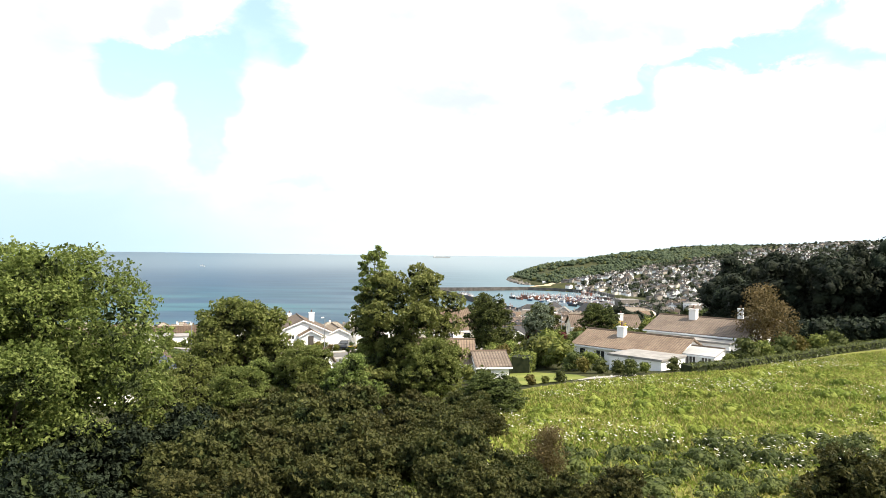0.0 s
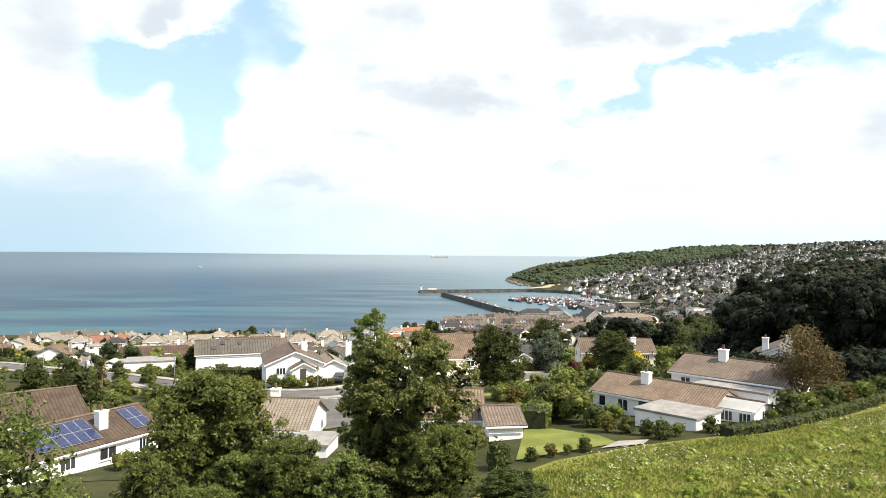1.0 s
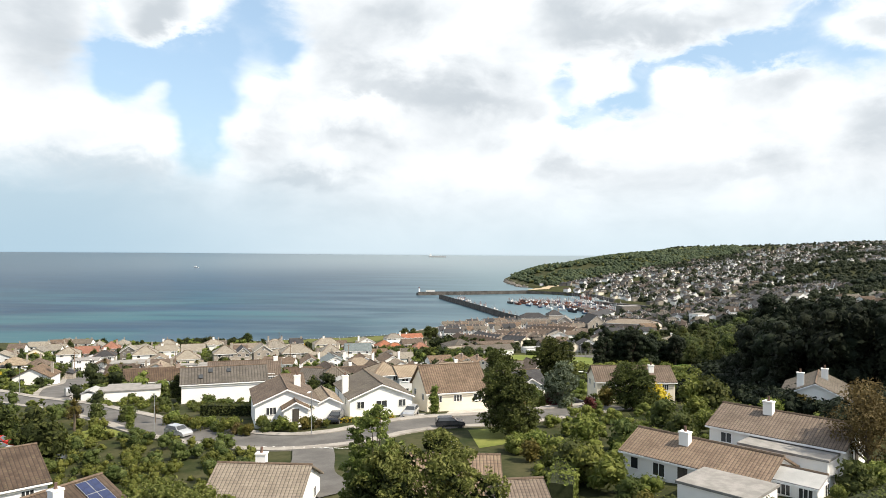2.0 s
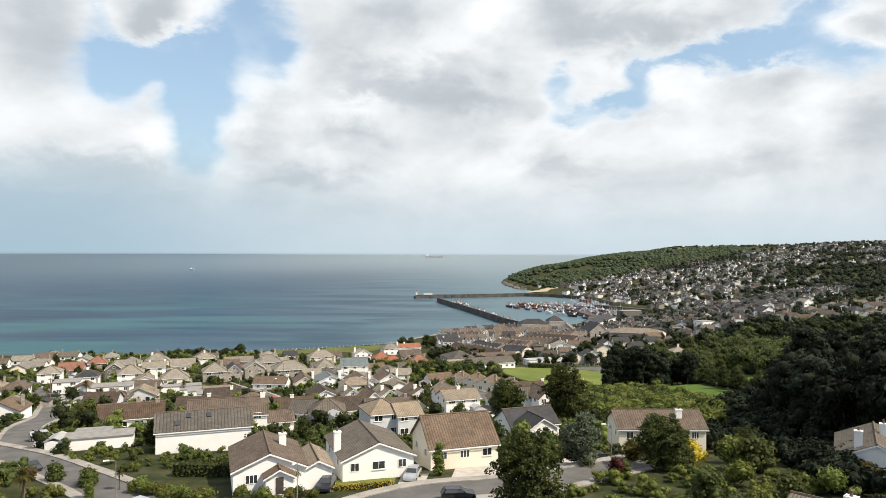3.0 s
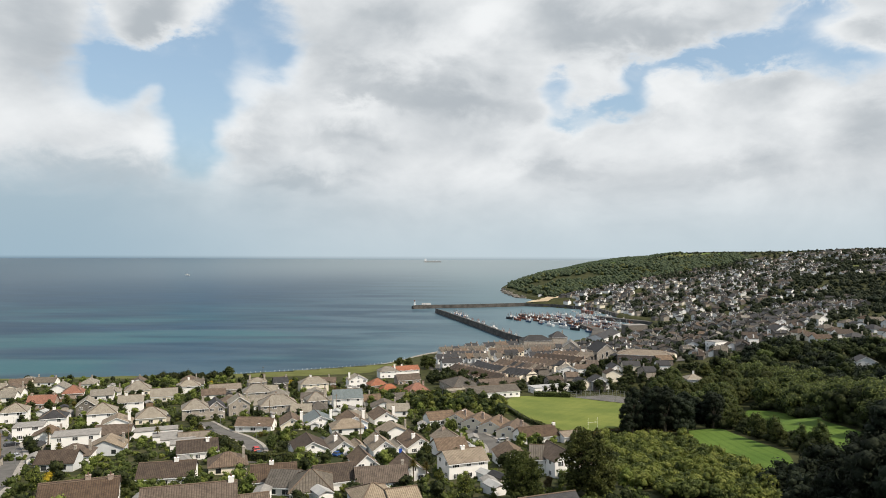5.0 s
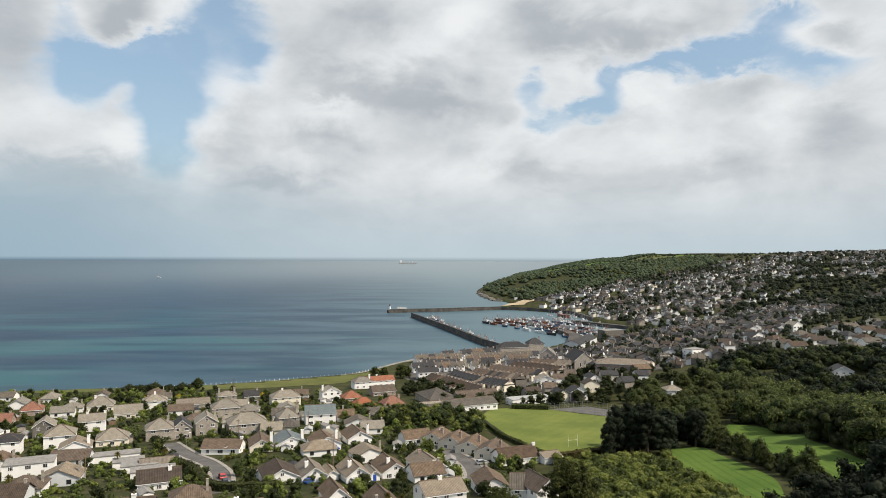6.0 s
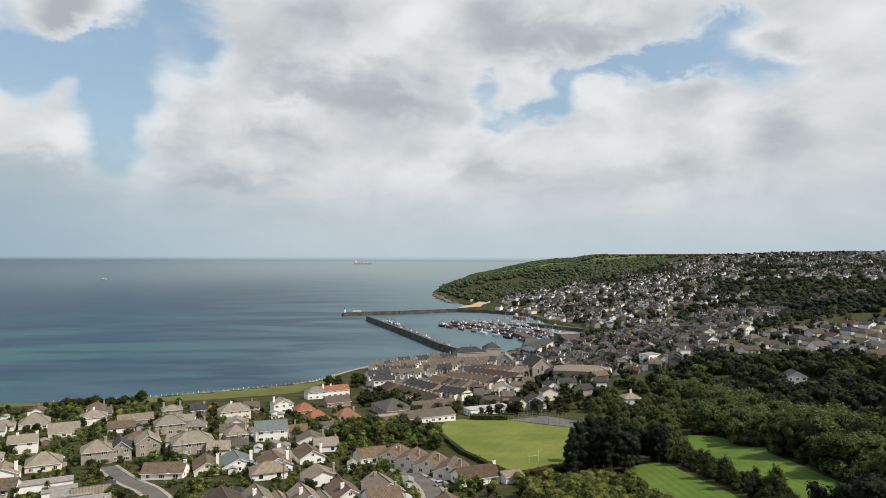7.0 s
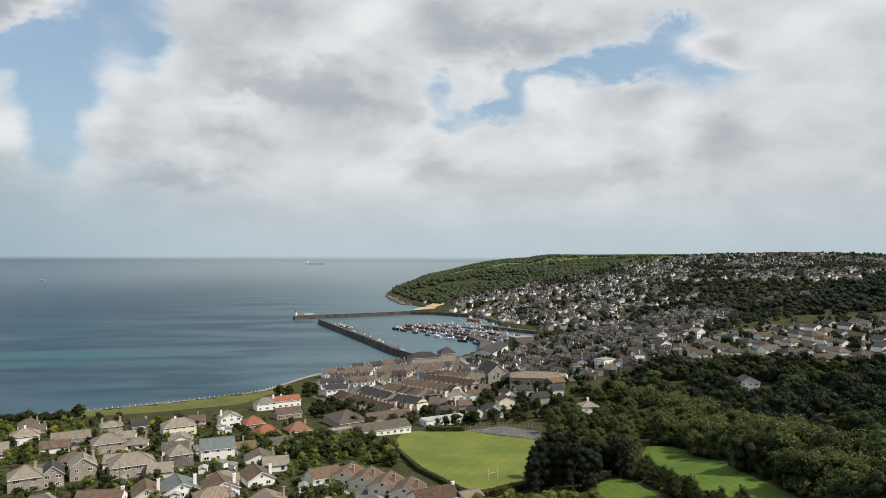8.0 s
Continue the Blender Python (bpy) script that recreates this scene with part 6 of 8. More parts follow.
house("house", 24.3, 251.0, 21, 6.1, 9, 4.8, 2.4, "g", "white", "tile_brown", "white two-storey gabled house with a brown roof", (), wins=plain_windows(6.1, 9, 4.8, 94, kind="g", rise=2.4, sides="l"))
house("house", 21.3, 254.4, -8, 6.0, 9, 4.6, 2.2, "p", "white", "tile_grey", "white wing with a grey roof and glazed porch", (), wins=plain_windows(6.0, 9, 4.6, 95, kind="p", rise=2.2, sides="l"))
house("bungalow", 30.7, 259.2, 21, 8.1, 9, 2.8, 2.2, "p", "white", "tile_brown", "bungalow with a brown roof among trees", (), wins=plain_windows(8.1, 9, 2.8, 96, kind="p", rise=2.2, sides="l"))
house("school", 16.6, 435.9, 21, 37.9, 12, 3.2, 2.4, "p", "white", "tile_grey", "long low school building with a grey-brown roof", (), wins=plain_windows(37.9, 12, 3.2, 97, kind="p", rise=2.4, sides="l"))
house("school_hall", 6.7, 467.3, 21, 16.4, 22, 3.6, 4, "h", "stone", "tile_grey", "school hall with a big hipped grey roof", (), wins=plain_windows(16.4, 22, 3.6, 98, kind="h", rise=4, sides="l"))
house("school_wing", 27.9, 465.8, 18, 23.8, 10, 3.6, 3, "p", "stone", "tile_brown", "school wing with a brown roof", (), wins=plain_windows(23.8, 10, 3.6, 99, kind="p", rise=3, sides="l"))
house("pavilion", 55.5, 457.1, 20, 23.7, 8, 3.2, 0.2, "f", "white", "sheet", "long white flat-roofed pavilion beside the playing field", (), wins=plain_windows(23.7, 8, 3.2, 100, kind="f", rise=0.2, sides="l"))

# ---------- trees and shrubs
rng = random.Random(11)
sycamore_big = tree_kind("a", "large leafy sycamore with bright green leaves at the meadow's edge", 15, 11.6, 0.6, 80, 105000, 0.10, "leaf_sycamore", 0.38, 0.64, 0.88, 0.24, 5, 0.7, spray=22)
sycamore_mid = tree_kind("b", "rounded bushy tree with mid-green leaves below the meadow", 9.6, 9.4, 0.2, 46, 36000, 0.13, "leaf_bright", 0.28, 0.64, 0.86, 0.28, 9, 0.7, spray=22)
loose_tree = tree_kind("c", "tall loose tree with fine olive leaves", 9.4, 10.6, 0.4, 60, 44000, 0.112, "leaf_loose", 0.26, 0.45, 0.9, 0.23, 21, 0.7, spray=20)
wispy_top = tree_kind("d", "slender wind-blown tree with fresh green leaves", 5.0, 12.4, 2.0, 40, 13000, 0.11, "leaf_bright", 0.2, 0, 0.86, 0.27, 33, 0.7, spray=12)
round_tree = tree_kind("e", "dense round dark-green broadleaf tree", 8.0, 8.4, 0.3, 40, 13000, 0.16, "leaf_mid", 0.25, 0.7, 0.76, 0.30, 41, 0.7, spray=16)
round_far = tree_kind("e2", "dark round wind-shaped broadleaf tree", 8.0, 8.4, 0.3, 30, 2200, 0.34, "leaf_mid", 0.25, 0.8, 0.74, 0.32, 42, 0.8)
estate_tree = tree_kind("f", "leafy garden tree of the estate", 6.5, 6.5, 0.8, 20, 1700, 0.26, "leaf_mid", 0.2, 0.78, 0.55, 0.46, 51)
olive_tree = tree_kind("g", "olive-green garden tree of the estate", 6.0, 7.2, 1.0, 20, 1700, 0.25, "leaf_hedge", 0.2, 0.75, 0.55, 0.46, 61)
shrub = tree_kind("h", "bushy green garden shrub", 2.6, 2.2, 0.0, 9, 520, 0.17, "leaf_hedge", 0, 0.8, 0.55, 0.5, 71, name="shrub", category="shrub")
shrub_dark = tree_kind("i", "dark green garden shrub", 3.0, 2.6, 0.0, 9, 520, 0.18, "leaf_mid", 0, 0.8, 0.55, 0.5, 81, name="shrub", category="shrub")
shrub_olive = tree_kind("j", "bushy olive-brown garden shrub", 2.6, 2.3, 0.0, 9, 520, 0.17, "leaf_olive", 0, 0.8, 0.55, 0.5, 91, name="shrub", category="shrub")
shrub_gold = tree_kind("k", "golden yellow garden shrub", 3.4, 3.0, 0.0, 10, 900, 0.15, "leaf_yellow", 0, 0.7, 0.55, 0.5, 101, name="shrub", category="shrub")
shrub_russet = tree_kind("l", "bushy russet-brown garden shrub", 2.6, 2.2, 0.0, 9, 520, 0.17, "leaf_russet", 0, 0.8, 0.55, 0.5, 111, name="shrub", category="shrub")
shrub_plum = tree_kind("m", "dark red-leaved garden shrub", 2.8, 2.6, 0.0, 9, 520, 0.17, "leaf_plum", 0, 0.8, 0.55, 0.5, 121, name="shrub", category="shrub")
silver_conifer = tree_kind("n", "wide silvery blue-green conifer", 7.0, 8.0, 0.3, 30, 6000, 0.19, "leaf_silver", 0.25, 0.75, 0.6, 0.34, 131)
russet_tree = tree_kind("o", "twiggy russet tree with thin foliage", 8.0, 6.8, 1.4, 26, 7000, 0.13, "leaf_russet", 0.2, 0, 0.66, 0.32, 141)
pine = tree_kind("p", "tall dark evergreen pine", 9.5, 15.5, 3.5, 44, 4200, 0.30, "leaf_dark", 0.42, 0.9, 0.72, 0.30, 151, 1.2)
pine_wide = tree_kind("q", "broad dark evergreen with a heavy crown", 12.5, 13.5, 2.0, 48, 4600, 0.31, "leaf_dark", 0.45, 0.9, 0.74, 0.29, 161, 1.2)
wood_tree = tree_kind("r", "broadleaf tree at the edge of the wood", 10.5, 10.5, 0.6, 34, 5200, 0.28, "leaf_belt", 0.32, 0.95, 0.74, 0.34, 171, 1.3)
wood_olive = tree_kind("s", "olive-green broadleaf tree of the wood", 11.0, 11.0, 0.6, 34, 5200, 0.28, "leaf_mid", 0.32, 0.95, 0.74, 0.34, 181, 1.3)
column = tree_kind("t", "slim upright green conifer", 1.7, 4.6, 0.1, 14, 1500, 0.15, "leaf_hedge", 0, 0.85, 0.25, 0.75, 191)

growth = tree_kind("x", "low leafy growth between the trees of the meadow's edge", 9.6, 9.4, 0.0, 40, 13000, 0.16, "leaf_bright", 0.2, 0.7, 0.86, 0.28, 10, 0.7, spray=12)
# by the meadow
sycamore_big(-18.0, 53.6, 0.86, 20)
sycamore_mid(-15.6, 79.0, 0.94, 40)
loose_tree(-2.8, 78.5, 1.0, 0)
sycamore_mid(-1.2, 75.5, 0.55, 200, label2="bushy green tree below the loose one")
wispy_top(-5.4, 79.6, 0.9, 30)
sycamore_mid(-9.6, 74.0, 0.55, 130, label2="bushy green tree crowded between two taller ones")
round_tree(3.4, 74.0, 0.6, 10, tall=0.52, label2="dense dark green bush at the meadow's edge")
for x, y, s, a in ((-34, 62, 0.6, 0), (-12, 66, 0.45, 100)):
    sycamore_mid(x, y, s, a)
for x, y, s, a in ((-14.5, 60.5, 0.5, 10), (-17, 72, 0.55, 70), (-12.5, 74.5, 0.5, 150), (-6.5, 72, 0.5, 220), (-25.5, 58, 0.6, 300)):
    growth(x, y, s, a)
# along the road and round the bungalows
round_tree(6.6, 135.5, 1.08, 0)
round_tree(4.5, 170, 0.75, 60)
silver_conifer(17.0, 157.5, 1.0, 0)
shrub_olive(25.5, 160.0, 1.6, 40)
shrub(28.5, 162.5, 1.5, 90)
round_tree(28.2, 154.5, 1.08, 10, tall=0.8, label2="broad olive-green tree beside the road")
russet_tree(37.8, 108.5, 1.1, 200, label2="broad russet tree with bare twigs beside the bungalow")
shrub_gold(32.0, 156.0, 1.5, 0)
shrub(37.0, 152.5, 2.3, 20)
shrub(40.5, 153.0, 2.0, 150)
shrub_dark(39.5, 150.5, 2.0, 60)
round_tree(41, 158, 0.6, 20)
column(-3.6, 153.5, 1.0, 0)
column(-48.5, 146, 0.8, 0)


def palm(x, y, high, scale=1.0):
    """A cabbage palm: a bare stem and a head of stiff strap leaves."""
    ob = thing("cabbage_palm", pose(x, y, ground_z(x, y)) @ Matrix.Diagonal((scale, scale, scale, 1)), "cabbage palm with a spiky head of strap leaves", "palm tree", "cabbage palms")

    def head():
        g = np.random.default_rng(5)
        out = []
        for k in range(150):
            a, el, n = g.random() * 2 * math.pi, g.uniform(-0.7, 1.4), g.uniform(0.8, 1.25)
            d = np.array([math.cos(a) * math.cos(el), math.sin(a) * math.cos(el), math.sin(el)])
            s = np.array([-math.sin(a), math.cos(a), 0]) * 0.05
            p0, p1 = np.array([0, 0, 3.4]), np.array([0, 0, 3.4]) + d * n * 0.6
            p2 = np.array([0, 0, 3.4]) + d * n + np.array([0, 0, -0.22 * n])
            out += [(p0 - s, p0 + s, p1 + s, p1 - s), (p1 - s, p1 + s, p2 + s * 0.2, p2 - s * 0.2)]
        return quads("crown", np.array(out), "leaf_olive")
    part("crown", kept("palm_head", head), ob)
    part("trunk", kept("palm_stem", lambda: Shape().tube([(0, 0, -0.3), (0.06, 0, 1.5), (0, 0.05, 3.4)], [0.17, 0.12, 0.1], 7).mesh("trunk", "bark")), ob)


for x, y, s in ((-55.5, 143.5, 1.3), (-46.5, 150, 0.7), (-22, 146.5, 0.8), (-107, 268, 1.3), (-128, 300, 1.4), (-10.5, 241, 1.3), (-7.5, 242.5, 1.1), (-84, 312, 1.1), (-26, 300, 1.0), (-96, 306, 1.2)):
    palm(x, y, 3.4, s)

# shrubs round the near gardens
for x, y, s, kind in ((9.5, 116, 1.0, shrub), (11, 113.5, 1.2, shrub_dark), (12.2, 110, 1.4, shrub), (13, 106.5, 1.3, shrub), (14.2, 103.5, 0.7, shrub_dark), (7.6, 121, 1.1, shrub_olive), (9, 125, 1.0, shrub),
                      (6.5, 125, 1.2, shrub), (14.6, 100.5, 0.6, shrub_olive), (16.2, 99.2, 0.65, shrub_dark), (17.8, 97.6, 0.6, shrub_dark), (14.9, 127, 1.5, shrub), (19, 124, 1.2, shrub_dark), (22.5, 122, 1.1, shrub),
                      (23.5, 97.6, 0.6, shrub_dark), (30.5, 100.5, 0.7, shrub), (33, 102.5, 1.2, shrub_dark), (35.5, 103.5, 1.2, shrub), (38.5, 105.5, 1.2, shrub_dark), (41, 107.5, 1.2, shrub_olive), (44.5, 109.5, 1.2, shrub), (48, 112, 1.1, shrub_dark),
                      (27, 128, 1.5, shrub_dark), (31, 131, 1.6, shrub), (36, 134, 1.5, shrub_dark), (42, 137, 1.6, shrub), (47, 138, 1.5, shrub_olive), (28, 138, 1.6, shrub_dark), (34, 143, 1.6, shrub),
                      (20.5, 150, 1.1, shrub_plum), (18.3, 158, 1.0, shrub_russet), (16, 160, 1.1, shrub_plum), (13.5, 158.5, 1.1, shrub), (10.5, 165, 1.3, shrub_russet), (-2.5, 126, 1.2, shrub), (3.5, 87.5, 0.9, shrub_dark), (2.2, 97, 1.0, shrub), (6.2, 89.6, 0.45, shrub_dark), (7.8, 90.6, 0.5, shrub_olive), (9.4, 91.2, 0.4, shrub), (11.0, 91.9, 0.5, shrub_dark), (18.6, 95.6, 0.7, shrub_dark), (20.2, 96.4, 0.6, shrub)):
    kind(x, y, s * (1.3 if 8 < x < 20 and 100 < y < 128 else 1.0), rng.uniform(0, 360))
for k in range(26):
    x = -44 + k * 1.0
    y = 146.5 - 9.5 * math.sin(min(1, k / 14) * 1.2) + rng.uniform(-1.2, 2.4)
    rng.choice((shrub, shrub_dark, shrub_olive, shrub, shrub_russet))(x, y + 3.0, rng.uniform(0.6, 1.1), rng.uniform(0, 360))
for k in range(34):
    x, y = rng.uniform(-92, -50), rng.uniform(118, 168)
    if y > 215 + x * 0.85:
        continue
    rng.choice((shrub, shrub_dark, shrub_olive, shrub, shrub_russet, estate_tree))(x, y, rng.uniform(0.6, 1.2), rng.uniform(0, 360))

# where houses and roads stand, so that gardens keep clear of them
TAKEN = [(o.location.x, o.location.y, 6.5) for o in scene.objects if o.parent is None and o.get("category") == "house"]
TAKEN += [(x, y, 4.6) for line in ROADS for x, y in line[::2]]


def clear(x, y, r):
    return all((x - a) ** 2 + (y - b) ** 2 > (q * 0.8 + r) ** 2 for a, b, q in TAKEN)


def inside(x, y, poly):
    hit = False
    for (a, b), (c, d) in zip(poly, poly[1:] + poly[:1]):
        if (b > y) != (d > y) and x < a + (y - b) / (d - b) * (c - a):
            hit = not hit
    return hit


def scatter(poly, count, gap, kinds, low, high, seed, check=True, group=""):
    """Plants spread over a stretch of land, no nearer to one another than gap."""
    r = random.Random(seed)
    xs, ys, spots = [p[0] for p in poly], [p[1] for p in poly], []
    for _ in range(count * 12):
        if len(spots) >= count:
            break
        x, y = r.uniform(min(xs), max(xs)), r.uniform(min(ys), max(ys))
        if not inside(x, y, poly) or (check and (not clear(x, y, 1.2) or inside(x, y, PITCH))):
            continue
        if any((x - a) ** 2 + (y - b) ** 2 < gap * gap for a, b in spots):
            continue
        spots.append((x, y))
        r.choice(kinds)(x, y, r.uniform(low, high), r.uniform(0, 360), group=group, tall=r.uniform(0.9, 1.15))
    return spots


def grove(name, poly, count, gap, w, h, n, leaves, size, mat, label, seed, check, low, high, fine=1, spread=0.6, lobe=0.46):
    """Many crowns joined into one mesh: what nobody could count. fine: the detail of the rounded hearts."""
    r, g = random.Random(seed), np.random.default_rng(seed)
    kinds = []
    for k in range(4):
        c, q = lobes(g, w, h, 0.0, n, spread, lobe)
        leaf = leaf_cloud(g, c, q, leaves, size, 1.3, shell=0.2)
        leaf = leaf[leaf[:, :, 2].mean(1) > h * 0.16]
        kinds.append((leaf, *hearts_of(c, q, 0.66 if mat == "leaf_dark" else 0.78, fine)))
    xs, ys = [p[0] for p in poly], [p[1] for p in poly]
    cells, out = {}, []
    for _ in range(count * 14):
        if len(out) >= count:
            break
        x, y = r.uniform(min(xs), max(xs)), r.uniform(min(ys), max(ys))
        key = (int(x // gap), int(y // gap))
        if key in cells or not inside(x, y, poly) or (check and (not clear(x, y, 0.6) or inside(x, y, PITCH))):
            continue
        cells[key] = True
        a, s = r.uniform(0, 6.283), r.uniform(low, high)
        m = np.array([[math.cos(a), -math.sin(a), 0], [math.sin(a), math.cos(a), 0], [0, 0, r.uniform(0.9, 1.15)]]) * s
        leaf, core, tris = r.choice(kinds)
        at = (x, y, ground_z(x, y) - 0.1)
        out.append((leaf @ m.T + at, (core @ m.T + at, tris)))
    return solid(name, quads(name, np.concatenate([o[0] for o in out]), mat, joined([o[1] for o in out]), "leaf_inner_shade" if mat in ("leaf_belt", "leaf_wood") else None), label, "trees", kind="stuff")


# smaller bungalows and sheds between the larger houses
infill = random.Random(23)
ESTATE = [(-250, 262), (-112, 195), (-62, 160), (0, 178), (22, 190), (30, 300), (0, 345), (8, 430), (-40, 486), (-130, 500), (-250, 485)]
made = 0
for k in range(1600):
    x, y = infill.uniform(-250, 30), infill.uniform(222, 500)
    if made >= 62 or not inside(x, y, ESTATE) or not clear(x, y, 4.6) or inside(x, y, PITCH):
        continue
    made += 1
    TAKEN.append((x, y, 6.5))
    roof = infill.choice(("tile_brown", "tile_dark", "tile_tan", "tile_brown") if y < 330 else ("slate", "tile_grey", "slate", "tile_brown"))
    town_house(x, y, infill.uniform(6, 22) + infill.choice((0, 0, 0, 90)), infill.choice((9, 10, 11)), 8, 2.7, 2.3, infill.choice(("white", "white", "cream", "pale")), roof, infill.choice("ppgh"), {"t": "bungalow with a weathered tiled roof in its garden", "s": "bungalow with a pale slate roof in its garden"}[roof[0]], "infill bungalows")
sheds = 0
for k in range(900):
    x, y = infill.uniform(-200, 34), infill.uniform(165, 480)
    if not inside(x, y, ESTATE) or not clear(x, y, 0.4) or inside(x, y, PITCH):
        continue
    TAKEN.append((x, y, 2.6))
    kind, wall, roof = infill.choice((("timber", "timber", "felt"), ("white", "white", "felt"), ("white", "white", "sheet"), ("stone", "stone", "slate_dark")))
    shed = solid("garden_shed", kept(("shed", wall), lambda: Shape().box(-1.5, 1.5, -2.2, 2.2, -0.8, 2.0).mesh("garden_shed", wall)), "small garden shed with a low pitched roof", "shed", "garden sheds", m=pose(x, y, ground_z(x, y), 0, 0, infill.uniform(0, 40)))
    part("roof", kept(("shed_roof", roof), lambda: roof_shape("g", 3.0, 4.4, 2.0, 0.6, 0.2)[0].mesh("roof", roof)), shed)
    sheds += 1
    if sheds >= 64:
        break
ground_patch("gardens", [(-260, 262), (-130, 180), (-90, 130), (-60, 92), (-10, 92), (8, 104), (20, 122), (46, 132), (44, 160), (40, 240), (30, 300), (20, 330), (18, 400), (10, 440), (-40, 492), (-120, 508), (-260, 492)], "garden", "patchy garden plots and yards between the houses", "garden", 0.04, 8)
NEAR_PLOTS = [(-78, 168), (-58, 160), (28, 166), (34, 235), (-95, 235)]
grove("garden_planting", NEAR_PLOTS, 420, 1.5, 2.0, 1.5, 6, 150, 0.16, "leaf_hedge", "low green shrubs filling the nearer gardens", 36, True, 0.5, 1.2)
grove("garden_planting", NEAR_PLOTS, 240, 2.0, 2.4, 2.0, 6, 170, 0.17, "leaf_mid", "dark green shrubs filling the nearer gardens", 37, True, 0.5, 1.3)
grove("garden_planting", [(5, 122), (9, 108), (13, 102), (18, 104), (17, 116), (26, 122), (40, 126), (50, 134), (44, 146), (20, 152), (8, 142)], 110, 1.6, 2.7, 2.0, 7, 300, 0.11, "leaf_hedge", "rounded green shrubs round the nearer lawns", 39, True, 0.6, 1.2)
grove("garden_planting", [(-80, 150), (-66, 112), (-50, 96), (-24, 94), (-8, 98), (-10, 122), (-22, 130), (-36, 136), (-56, 152), (-72, 168)], 230, 1.8, 2.4, 1.6, 7, 260, 0.11, "leaf_hedge", "rounded shrubs round the bungalows beside the road", 40, True, 0.5, 1.2)
grove("garden_planting", [(-80, 150), (-66, 112), (-50, 96), (-24, 94), (-8, 98), (-10, 122), (-22, 130), (-36, 136), (-56, 152), (-72, 168)], 90, 2.4, 2.6, 2.2, 7, 260, 0.12, "leaf_mid", "dark shrubs round the bungalows beside the road", 41, True, 0.5, 1.3)
GARDENS = [(-200, 200), (-80, 170), (30, 165), (40, 240), (30, 300), (20, 330), (0, 380), (-40, 480), (-120, 510), (-230, 500)]
scatter(GARDENS, 60, 8.0, (estate_tree, olive_tree, estate_tree), 0.4, 0.75, 1, group="garden trees")
scatter(GARDENS, 90, 4.2, (shrub, shrub_dark, shrub_olive, shrub, shrub_gold, shrub_russet, shrub), 0.55, 1.15, 2, group="garden shrubs")
grove("garden_planting", GARDENS, 1300, 1.6, 3.0, 1.9, 4, 46, 0.33, "leaf_hedge", "mixed shrubs filling the gardens between the houses", 31, True, 0.45, 1.0)
grove("garden_planting", GARDENS, 1700, 2.0, 3.4, 2.6, 5, 52, 0.36, "leaf_mid", "dark shrubs filling the gardens between the houses", 32, True, 0.45, 1.1)
scatter([(-48, 398), (20, 372), (24, 402), (8, 432), (-10, 430), (-42, 424)], 34, 4.6, (estate_tree, olive_tree, estate_tree, round_far), 0.5, 0.8, 3, group="trees behind the red roofs")
RED_ROOFS = [(-48, 398), (-10, 384), (20, 362), (26, 402), (8, 432), (-10, 430), (-42, 424)]
grove("garden_trees", RED_ROOFS, 60, 4.0, 6.4, 5.6, 12, 420, 0.27, "leaf_wood", "dark broadleaf trees behind the red roofs", 71, True, 0.6, 1.2)
grove("garden_trees", RED_ROOFS, 60, 4.4, 5.6, 4.8, 12, 420, 0.26, "leaf_hedge", "green broadleaf trees behind the red roofs", 72, True, 0.6, 1.2)
made = 0
for k in range(300):
    x, y = infill.uniform(52, 140), infill.uniform(462, 545)
    if made >= 15 or not inside(x, y, [(56, 474), (76, 462), (112, 474), (140, 500), (122, 545), (96, 536), (66, 506)]) or not clear(x, y, 3.4):
        continue
    made += 1
    TAKEN.append((x, y, 6.0))
    town_house(x, y, infill.uniform(-5, 25) + infill.choice((0, 90)), infill.choice((9, 10)), 7, 4.6, 2.2, infill.choice(("white", "stone", "cream", "darkstone")), infill.choice(("slate_dark", "tile_brown", "tile_dark")), infill.choice("pg"), "house with a dark roof behind the tennis court", "houses behind the tennis court")
SHADE_TREES = [(-230, 230), (-80, 175), (30, 170), (44, 250), (40, 300), (22, 330), (10, 372), (18, 400), (10, 440), (-20, 470), (-40, 500), (-120, 512), (-250, 500)]
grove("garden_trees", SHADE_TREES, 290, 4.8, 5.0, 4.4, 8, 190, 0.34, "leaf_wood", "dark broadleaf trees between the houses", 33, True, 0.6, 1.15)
grove("garden_trees", SHADE_TREES, 250, 5.0, 4.8, 4.2, 8, 190, 0.34, "leaf_hedge", "green broadleaf trees between the houses", 34, True, 0.6, 1.15)
BEHIND_SCHOOL = [(20, 446), (60, 448), (100, 452), (130, 425), (150, 480), (140, 520), (112, 540), (90, 530), (64, 500), (40, 474), (18, 520), (-6, 548), (-20, 500)]
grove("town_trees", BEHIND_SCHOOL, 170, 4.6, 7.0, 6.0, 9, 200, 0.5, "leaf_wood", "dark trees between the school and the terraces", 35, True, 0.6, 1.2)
# room round the two houses that stand among the trees
TAKEN += [(222, 452, 13), (217, 436, 11), (127.8, 444, 9), (124, 430, 8)]
DARK_WOOD = [(60, 168), (72, 146), (130, 125), (230, 140), (250, 200), (135, 205), (88, 205), (66, 200)]
scatter([(58, 166), (70, 146), (100, 135), (112, 160), (100, 190), (84, 206), (68, 204), (62, 196)], 32, 6.2, (pine, pine_wide, pine, pine_wide), 0.85, 1.15, 4, False, "dark wood")
grove("dark_wood", DARK_WOOD, 220, 5.0, 10.5, 15.0, 18, 1250, 0.42, "leaf_dark", "dense dark evergreen wood", 41, False, 0.85, 1.15, 1, 0.74, 0.34)
